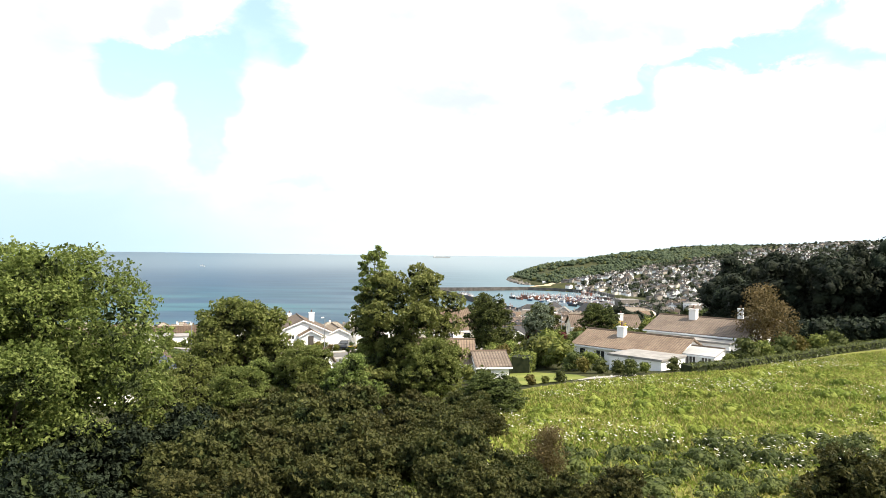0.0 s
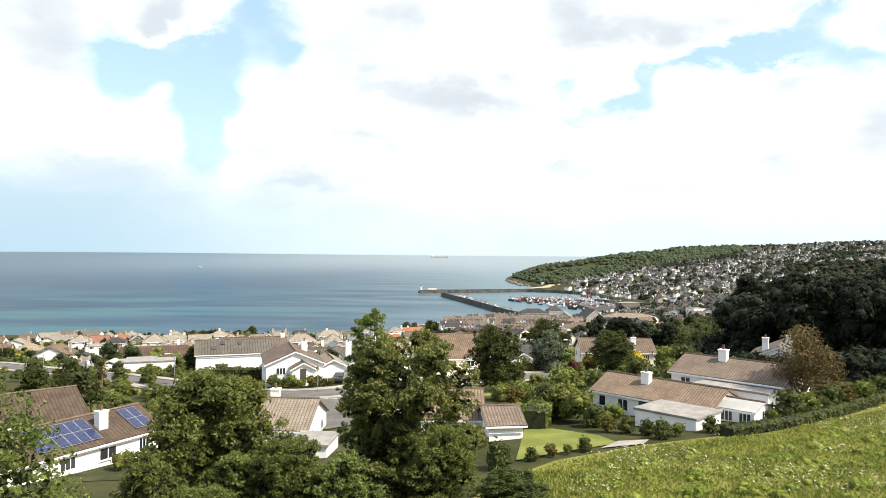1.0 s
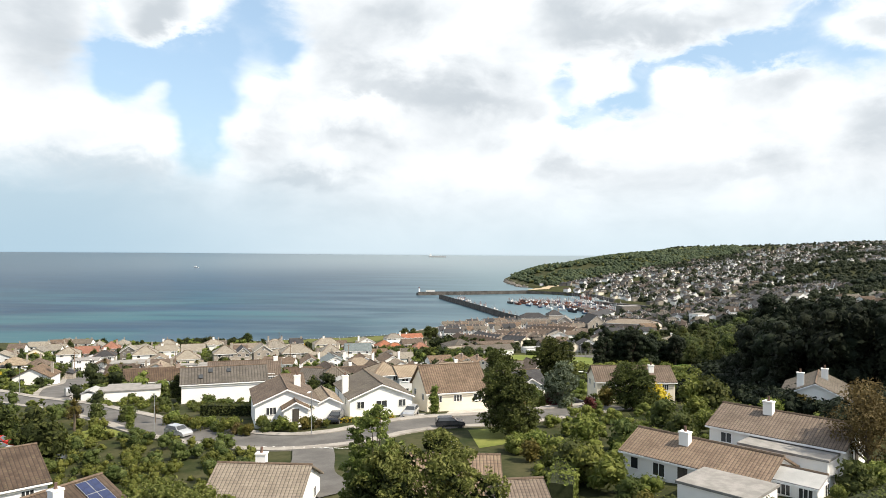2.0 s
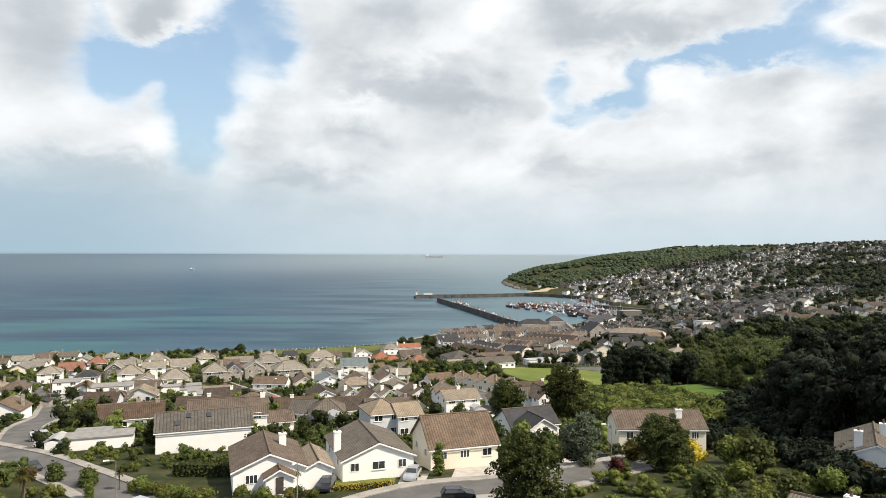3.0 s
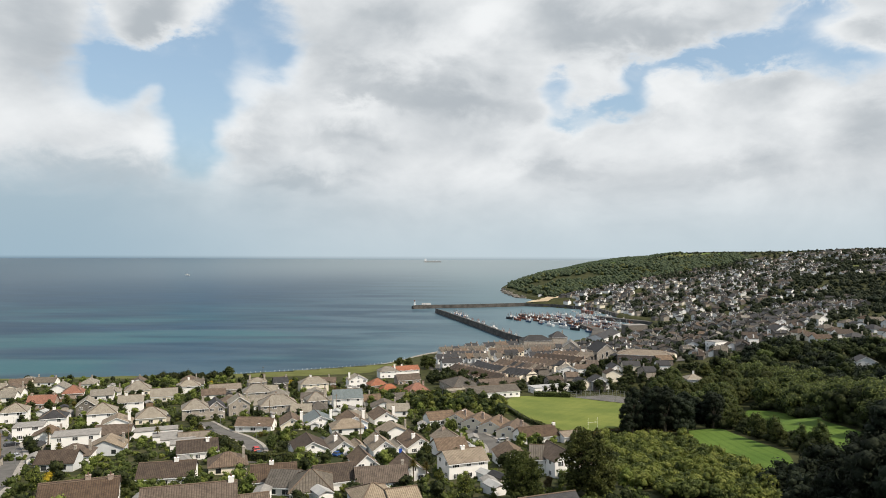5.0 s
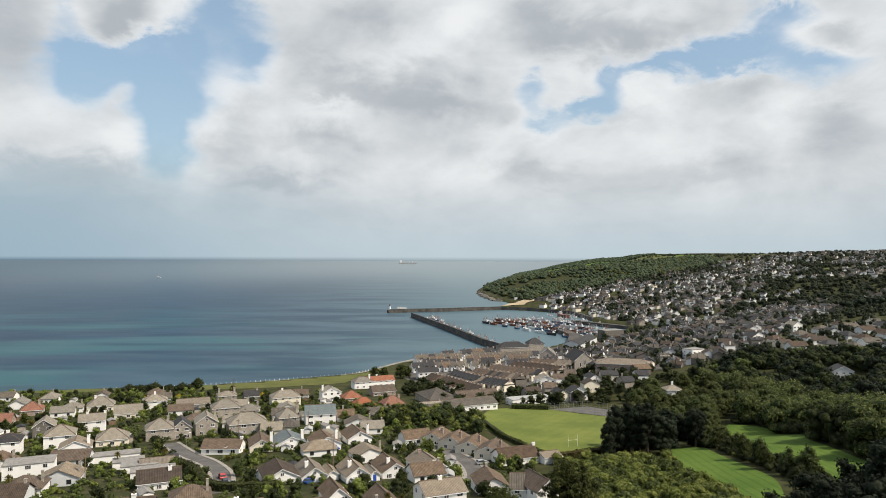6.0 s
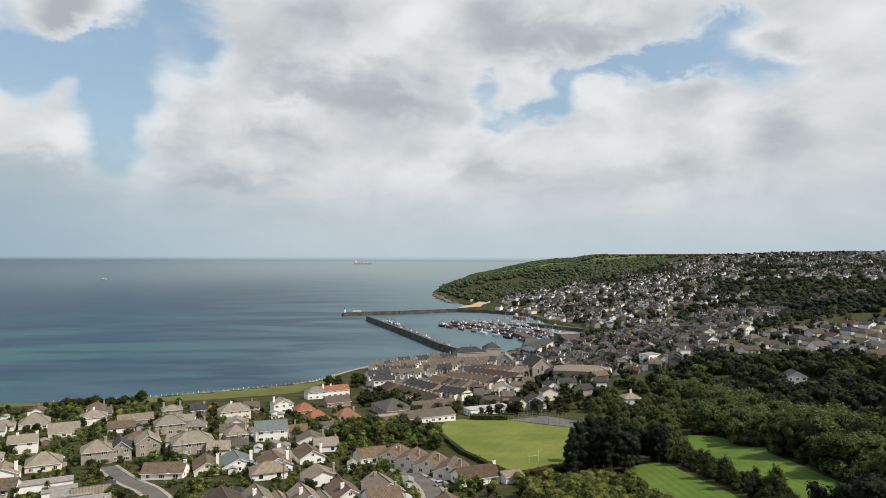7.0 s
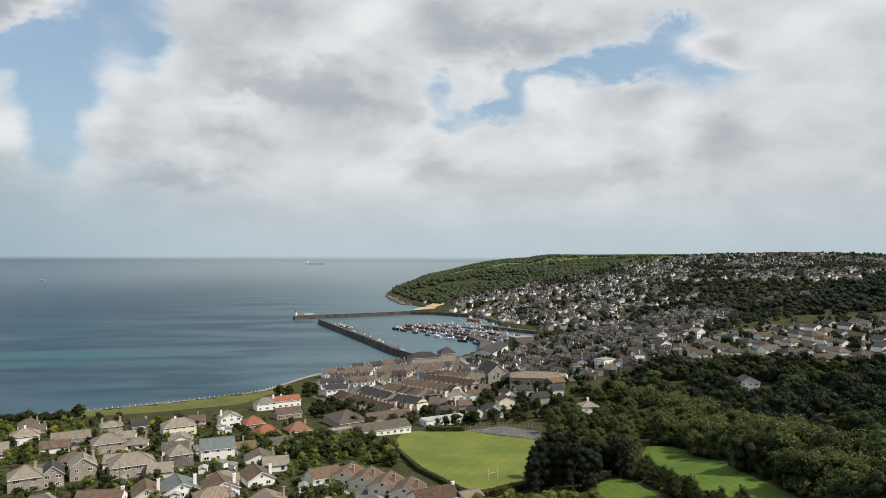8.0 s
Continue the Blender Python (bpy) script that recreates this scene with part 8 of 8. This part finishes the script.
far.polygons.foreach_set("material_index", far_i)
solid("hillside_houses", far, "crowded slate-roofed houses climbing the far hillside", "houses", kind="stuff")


# ---------- trees and fields of the far hill
def far_trees(name, poly, count, w, h, mat, label, seed, keep, per=40, leaf=1.15, n=5, fine=1):
    """Rounded tree crowns of a far wood, joined."""
    g, r = np.random.default_rng(seed), random.Random(seed)
    kinds = []
    for k in range(5):
        c, q = lobes(g, w, h, -1.0, n, 0.55, 0.56)
        kinds.append((leaf_cloud(g, c, q, per, leaf, 1.2, shell=0.15), *hearts_of(c, q, 0.86, fine)))
    xs, ys, out = [p[0] for p in poly], [p[1] for p in poly], []
    for _ in range(count * 10):
        if len(out) >= count:
            break
        x, y = r.uniform(min(xs), max(xs)), r.uniform(min(ys), max(ys))
        if not inside(x, y, poly) or not keep(x, y, r):
            continue
        a, s = r.uniform(0, 6.283), r.uniform(0.6, 1.3)
        m = np.array([[math.cos(a), -math.sin(a), 0], [math.sin(a), math.cos(a), 0], [0, 0, r.uniform(0.8, 1.2)]]) * s
        leaves, core, tris = r.choice(kinds)
        at = (x, y, ground_z(x, y) - 0.3)
        out.append((leaves @ m.T + at, (core @ m.T + at, tris)))
    return solid(name, quads(name, np.concatenate([o[0] for o in out]), mat, joined([o[1] for o in out])), label, "trees", kind="stuff")


HOUSED = set((int(x / 9), int(y / 9)) for x, y in list(found.values()) + spots)
FIELDS = [[(500, 1930), (640, 1850), (760, 1930), (700, 2250), (580, 2350), (520, 2200)], [(720, 2270), (790, 1960), (1040, 2050), (1040, 2500), (760, 2800)], [(960, 1760), (1180, 1700), (1330, 1820), (1200, 2000), (980, 1960)],
          [(1250, 1700), (1480, 1660), (1560, 1820), (1380, 1900)], [(430, 2530), (640, 2540), (620, 2760), (460, 2780)], [(760, 1880), (930, 1800), (960, 1960), (820, 2040)], [(690, 1300), (790, 1270), (830, 1340), (730, 1380)],
          [(600, 2600), (700, 2540), (830, 2980), (790, 3160), (700, 2980)], [(850, 3020), (960, 3100), (1090, 3560), (1000, 3640)]]
for n, f in enumerate(FIELDS):
    ground_patch("hill_field", f, ("seafront", "crop", "seafront")[n % 3], "pale green field on top of the far hill", "field", 0.5, 25, 3)


def between(x, y, r):
    return (int(x / 9), int(y / 9)) not in HOUSED and inland(x, y) > 14 and not any(inside(x, y, f) for f in FIELDS) and (r.random() < 0.45 or hill_mask(x, y) < 0.05)


def anywhere(x, y, r):
    return inland(x, y) > 10 and not any(inside(x, y, f) for f in FIELDS) and r.random() < 0.6 + hill_mask(x, y + 500)


far_trees("hillside_trees", HILL, 3400, 9, 8, "far_leaf", "dark trees between the houses of the far hill", 51, between)
far_trees("hillside_trees", [(110, 700), (150, 500), (260, 500), (520, 500), (760, 700), (760, 960), (420, 900), (262, 915), (190, 815)], 1500, 8, 7, "far_leaf", "garden trees of the old town", 52, between)
far_trees("headland_wood", [(205, 1360), (330, 1400), (480, 1480), (700, 1640), (720, 1790), (560, 1760), (440, 1800), (330, 1930), (250, 2050), (190, 2060), (160, 1805), (170, 1500)], 1900, 13, 9, "headland_leaf", "green wood covering the headland", 53, anywhere)
far_trees("headland_wood", [(205, 1360), (330, 1400), (480, 1480), (700, 1640), (720, 1790), (560, 1760), (440, 1800), (330, 1930), (250, 2050), (190, 2060), (160, 1805), (170, 1500)], 700, 12, 7, "leaf_belt", "paler green trees on the slope of the headland", 59, anywhere)
far_trees("ridge_trees", [(700, 1640), (1000, 1800), (1400, 1600), (1250, 1330), (1600, 1300), (2200, 1500), (2200, 2100), (1300, 2150), (760, 2100)], 480, 11, 5, "far_leaf", "hedgerow trees along the ridge of the hill", 54, anywhere)
far_trees("valley_wood", [(470, 700), (700, 720), (1000, 900), (1250, 1330), (1000, 1150), (760, 960), (560, 850), (420, 790)], 800, 13, 11, "leaf_dark", "dark wood in the valley above the town", 55, anywhere)
far_trees("valley_wood", [(430, 488), (560, 480), (900, 650), (1300, 900), (1250, 1200), (700, 720), (540, 600)], 900, 13, 11, "leaf_dark", "dark wood along the valley side", 56, anywhere)
for n, strip_poly in enumerate(([(300, 2100), (760, 2040), (1000, 2100), (1000, 2125), (760, 2070), (300, 2135)], [(560, 1800), (780, 1860), (1200, 1990), (1200, 2010), (780, 1885), (560, 1830)], [(600, 2300), (1040, 2380), (1040, 2405), (600, 2330)])):
    far_trees("hedgerow_trees", strip_poly, 110, 9, 6, "far_leaf", "hedgerow trees between the fields of the headland", 58 + n, lambda x, y, r: True)
far_trees("headland_scrub", [(330, 1930), (440, 1800), (560, 1780), (480, 1950), (500, 2250), (560, 2500), (480, 2900), (330, 2560), (220, 2080)], 800, 9, 4.0, "headland_leaf", "low scrub on the brow of the headland", 57, anywhere)
far_trees("headland_scrub", [(330, 2500), (480, 2520), (640, 2480), (860, 2820), (1120, 3300), (1340, 4050), (1000, 4500), (740, 3750), (470, 3250)], 1900, 16, 8, "headland_leaf", "scrub along the skyline of the headland", 61, anywhere)
ground_patch("beach", [(140, 1262), (176, 1250), (200, 1300), (214, 1372), (196, 1392), (180, 1362), (156, 1306)], "sand", "small pale sandy beach beside the harbour", "beach", 0.8, 20)
rocks = Shape()
for k in range(160):
    t = town.random()
    x, y = np.interp(t, (0, 0.5, 1), (160, 150, 190)) + town.uniform(-16, 6), 1440 + t * 520
    s = town.uniform(2, 7)
    rocks.box(-s, s, -s, s, -2, s * 0.45, pose(x, y, 0, town.uniform(-20, 20), town.uniform(-20, 20), town.uniform(0, 90)), taper=s * 0.3)
for k in range(70):
    x, y = 60 + town.uniform(0, 30), 702 + town.uniform(-4, 14)
    s = town.uniform(0.8, 2.0)
    rocks.box(-s, s, -s, s, -2, s, pose(x, y, 2, town.uniform(-20, 20), town.uniform(-20, 20), town.uniform(0, 90)), taper=s * 0.3)
tagged(solid("shore_rocks", rocks.mesh("shore_rocks", "rock"), "dark rocks along the water's edge", "rocks", kind="stuff"))


# ---------- the harbour
def pier(name, pts, wide, top, label, parapet):
    """A stone pier along points, with a parapet on its left side."""
    ob = thing(name, pose(0, 0, 0), label, "pier")
    deck, par = Shape(), Shape()
    for (ax, ay), (bx, by) in zip(pts, pts[1:]):
        d = Vector((bx - ax, by - ay)).normalized()
        s = Vector((d.y, -d.x))
        A, B = Vector((ax, ay)) - d * 1.0, Vector((bx, by)) + d * 1.0
        q = [A - s * wide / 2, A + s * wide / 2, B + s * wide / 2, B - s * wide / 2]
        low = [A - s * (wide / 2 + 0.8), A + s * (wide / 2 + 0.8), B + s * (wide / 2 + 0.8), B - s * (wide / 2 + 0.8)]
        deck.face(*[(*p, top) for p in q])
        for i in range(4):
            j = (i + 1) % 4
            deck.face((*low[i], -4), (*low[j], -4), (*q[j], top), (*q[i], top))
        e0, e1 = (q[0], q[3])
        i0, i1 = e0 + s * 0.9, e1 + s * 0.9
        par.face((*e0, top + parapet), (*i0, top + parapet), (*i1, top + parapet), (*e1, top + parapet)).face((*i0, top), (*i1, top), (*i1, top + parapet), (*i0, top + parapet)).face((*e1, top), (*e0, top), (*e0, top + parapet), (*e1, top + parapet)).face((*e0, top), (*i0, top), (*i0, top + parapet), (*e0, top + parapet)).face((*i1, top), (*e1, top), (*e1, top + parapet), (*i1, top + parapet))
    part("deck", deck.mesh("deck", "pier"), ob)
    part("parapet", par.mesh("parapet", "pier"), ob)
    return ob


pier("north_pier", [(92, 712), (66, 790), (43, 893), (-8, 1100)], 9.0, 4.2, "long dark granite pier with a high parapet", 2.2)
pier("south_pier", [(135, 1236), (62, 1208), (18, 1192), (-16, 1186), (-48, 1172)], 8.0, 4.2, "low granite breakwater with a lighthouse at its end", 1.6)
pier("inner_quay", [(262, 930), (222, 985), (206, 1010)], 12.0, 3.8, "short dark stone quay inside the harbour", 0.3)
pier("market_quay", [(150, 770), (170, 850), (165, 905)], 12.0, 3.8, "stone quay below the fish market", 0.3)
pier("mid_quay", [(200, 870), (150, 960), (112, 1050)], 7.0, 2.6, "long pontoon quay lined with fishing boats", 0.3)
pier("harbour_wall", [(240, 1040), (234, 1150), (178, 1218), (130, 1236)], 6.0, 4.6, "stone harbour wall below the old houses", 0.4)

light = thing("lighthouse", pose(-46, 1172, 4.2), "small white iron lighthouse with a dark lantern on the pier end", "lighthouse")
part("tower", Shape().tube([(0, 0, 0), (0, 0, 0.6), (0, 0, 6.5)], [2.0, 1.7, 1.25], 12).mesh("tower", "trim"), light)
part("gallery", Shape().tube([(0, 0, 6.4), (0, 0, 6.8)], [1.9, 1.9], 12).mesh("gallery", "trim"), light)
part("lantern", Shape().tube([(0, 0, 6.8), (0, 0, 8.4)], [1.0, 1.0], 10).mesh("lantern", "pane"), light)
part("dome", Shape().tube([(0, 0, 8.4), (0, 0, 9.0), (0, 0, 9.6)], [1.15, 0.8, 0.1], 10).mesh("dome", "hull_red"), light)
house("pier_shed", -28, 1181, 16, 14, 4, 3, 0.8, "p", "white", "sheet", "low white sheds on the breakwater", z=4.2, plinth=0.2, category="shed")
house("fish_market", 152, 748, 62, 62, 17, 5.5, 3.4, "p", "pale", "slate_dark", "long grey-roofed fish market beside the quay", z=4.0, category="market hall")
house("ice_works", 196, 800, 15, 22, 14, 9, 0.4, "f", "darkstone", "felt", "dark square ice works above the harbour", z=5, category="building")
house("quay_store", 80, 700, 10, 26, 14, 6, 4, "h", "stone", "slate_dark", "dark slated store at the root of the pier", z=4.5, category="building")
house("quay_house", 102, 712, 8, 14, 12, 7, 4.5, "h", "stone", "slate_dark", "tall stone house beside the bridge", ((4, 0, 5.5, "stone"),), z=5, category="house")
house("beach_kiosk", 196, 1420, 10, 26, 6, 4, 0.3, "f", "white", "sheet", "long white building above the beach", z=5, category="building")


def boat(x, y, turn, long, hull, kind, label):
    """A boat along x with its bow to +x."""
    w = long * (0.28 if kind == "trawler" else 0.3)
    h = long * 0.16

    def hull_mesh():
        s = Shape()
        rows = [(-0.5, 0.82, 0.0), (-0.25, 1.0, 0.0), (0.1, 1.0, 0.03), (0.35, 0.62, 0.12), (0.5, 0.03, 0.25)]
        up = [((a * long, -b * w / 2, h * (1 + c * 1.6)), (a * long, b * w / 2, h * (1 + c * 1.6))) for a, b, c in rows]
        lo = [((a * long * 0.93, -b * w * 0.36, -0.5), (a * long * 0.93, b * w * 0.36, -0.5)) for a, b, c in rows]
        for i in range(4):
            s.face(lo[i][0], lo[i + 1][0], up[i + 1][0], up[i][0]).face(up[i][1], up[i + 1][1], lo[i + 1][1], lo[i][1])
            s.face(*[(p[0], p[1], p[2] - 0.25) for p in (up[i][0], up[i + 1][0], up[i + 1][1], up[i][1])])
        s.face(lo[0][1], lo[0][0], up[0][0], up[0][1])
        return s.mesh("boat", hull)
    ob = solid("boat", kept(("hull", hull, kind, long), hull_mesh), label, "boat", "harbour boats", m=pose(x, y, 0, 0, 0, turn))
    trawler = kind == "trawler"
    fore = 0.14 if trawler else 0.02
    part("cabin", kept(("cabin", kind, long), lambda: Shape().box((fore - 0.04) * long, (fore + 0.1) * long, -w * 0.24, w * 0.24, h * 0.8, h * 0.8 + long * 0.13, taper=0.1).box((fore - 0.01) * long, (fore + 0.07) * long, -w * 0.18, w * 0.18, h * 0.8 + long * 0.13, h * 0.8 + long * 0.18).mesh("cabin", "hull_white")), ob)
    part("deck", kept(("boat_deck", kind, long), lambda: Shape().box(-0.46 * long, fore * long, -w * 0.38, w * 0.38, h * 0.7, h * 0.86).mesh("deck", "timber")), ob)

    paint = ("orange" if long < 15 else "hull_red") if trawler and hull != "hull_white" else "metal"
    top = long * (0.62 if trawler else 1.05)
    part("mast", kept(("mast", kind, long, paint), lambda: Shape().tube([((fore - 0.07) * long, 0, h * 0.8), ((fore - 0.07) * long, 0, top)], [0.2, 0.11], 5).mesh("mast", paint)), ob)
    if trawler:
        legs = [(-0.36 * long, -w * 0.34, h * 0.8), (-0.36 * long, -w * 0.22, long * 0.40), (-0.36 * long, w * 0.22, long * 0.40), (-0.36 * long, w * 0.34, h * 0.8)]
        part("gantry", kept(("gantry", long, paint), lambda: Shape().tube(legs, [0.18] * 4, 5).mesh("gantry", paint)), ob)
        part("stay", kept(("stay", long), lambda: Shape().tube([((fore - 0.07) * long, 0, top * 0.9), (-0.36 * long, 0, long * 0.40)], [0.07, 0.07], 4).mesh("stay", "metal")), ob)
        for side in (-1, 1):
            part("boom", kept(("boom", long, paint, side), lambda: Shape().tube([((fore - 0.1) * long, side * w * 0.2, h), (-0.02 * long, side * w * 0.5, long * 0.52)], [0.14, 0.1], 4).mesh("boom", paint)), ob)
    else:
        part("boom", kept(("sail_boom", long), lambda: Shape().tube([((fore - 0.07) * long, 0, h + 0.9), (-0.4 * long, 0, h + 1.0)], [0.12, 0.08], 4).mesh("boom", "trim")), ob)
    return ob


fleet = random.Random(5)
HULLS = ("hull_blue", "hull_red", "hull_dark", "hull_white", "hull_blue", "hull_white")
NAMES = {"hull_blue": "blue-hulled", "hull_red": "rusty red-hulled", "hull_dark": "black-hulled", "hull_white": "white-hulled"}
for ax, ay, bx, by, n, side in ((200, 870, 112, 1050, 17, 1), (200, 870, 112, 1050, 17, -1), (203, 890, 125, 1060, 15, 1.9), (192, 860, 104, 1040, 14, -1.9), (206, 905, 140, 1060, 11, 2.8), (184, 850, 100, 1030, 8, -2.8), (0, 1075, 42, 905, 8, -1.2), (2, 1070, 18, 1005, 5, -2.0), (44, 890, 68, 790, 5, -1.2), (72, 775, 90, 725, 1, -1.3)):
    d = Vector((bx - ax, by - ay)).normalized()
    s = Vector((d.y, -d.x))
    for k in range(n):
        f = (k + fleet.uniform(0.3, 0.7)) / n
        hull = fleet.choice(HULLS)
        long = fleet.choice((11, 13, 16))
        off = side * (4.5 + long * 0.16) if abs(side) < 1.5 else side * 7.6
        boat(ax + (bx - ax) * f + s.x * off, ay + (by - ay) * f + s.y * off, math.degrees(math.atan2(d.y, d.x)) + fleet.choice((0, 180)) + fleet.uniform(-4, 4), long, hull, "trawler", NAMES[hull] + " fishing trawler moored in the harbour")
for k in range(52):
    x, y = fleet.uniform(190, 240), fleet.uniform(1000, 1140)
    boat(x, y, fleet.uniform(60, 120), fleet.choice((7, 9)), "hull_white", "yacht", "small white boat moored in the inner harbour")
boat(207, 1092, 110, 30, "hull_red", "trawler", "large rusty vessel lying in the inner harbour")

# ships out on the bay
ship = thing("cargo_ship", pose(-61, 4500, SEA_EDGE * float(smooth(3900, 2200, 4900)) + 0.5, 0, 0, 178), "distant cargo ship with a white bridge at its stern", "ship")
part("hull", Shape().box(-55, 55, -9, 9, -2, 7).mesh("hull", "sheet"), ship)
part("bridge", Shape().box(38, 50, -8, 8, 7, 22, taper=0.5).mesh("bridge", "hull_white"), ship)
part("deck_crane", Shape().box(-10, -8, -1, 1, 7, 15).box(-30, -28, -1, 1, 7, 15).mesh("deck_crane", "hull_white"), ship)
boat(-960, 2700, 160, 22, "hull_white", "yacht", "distant white motor boat on the bay")
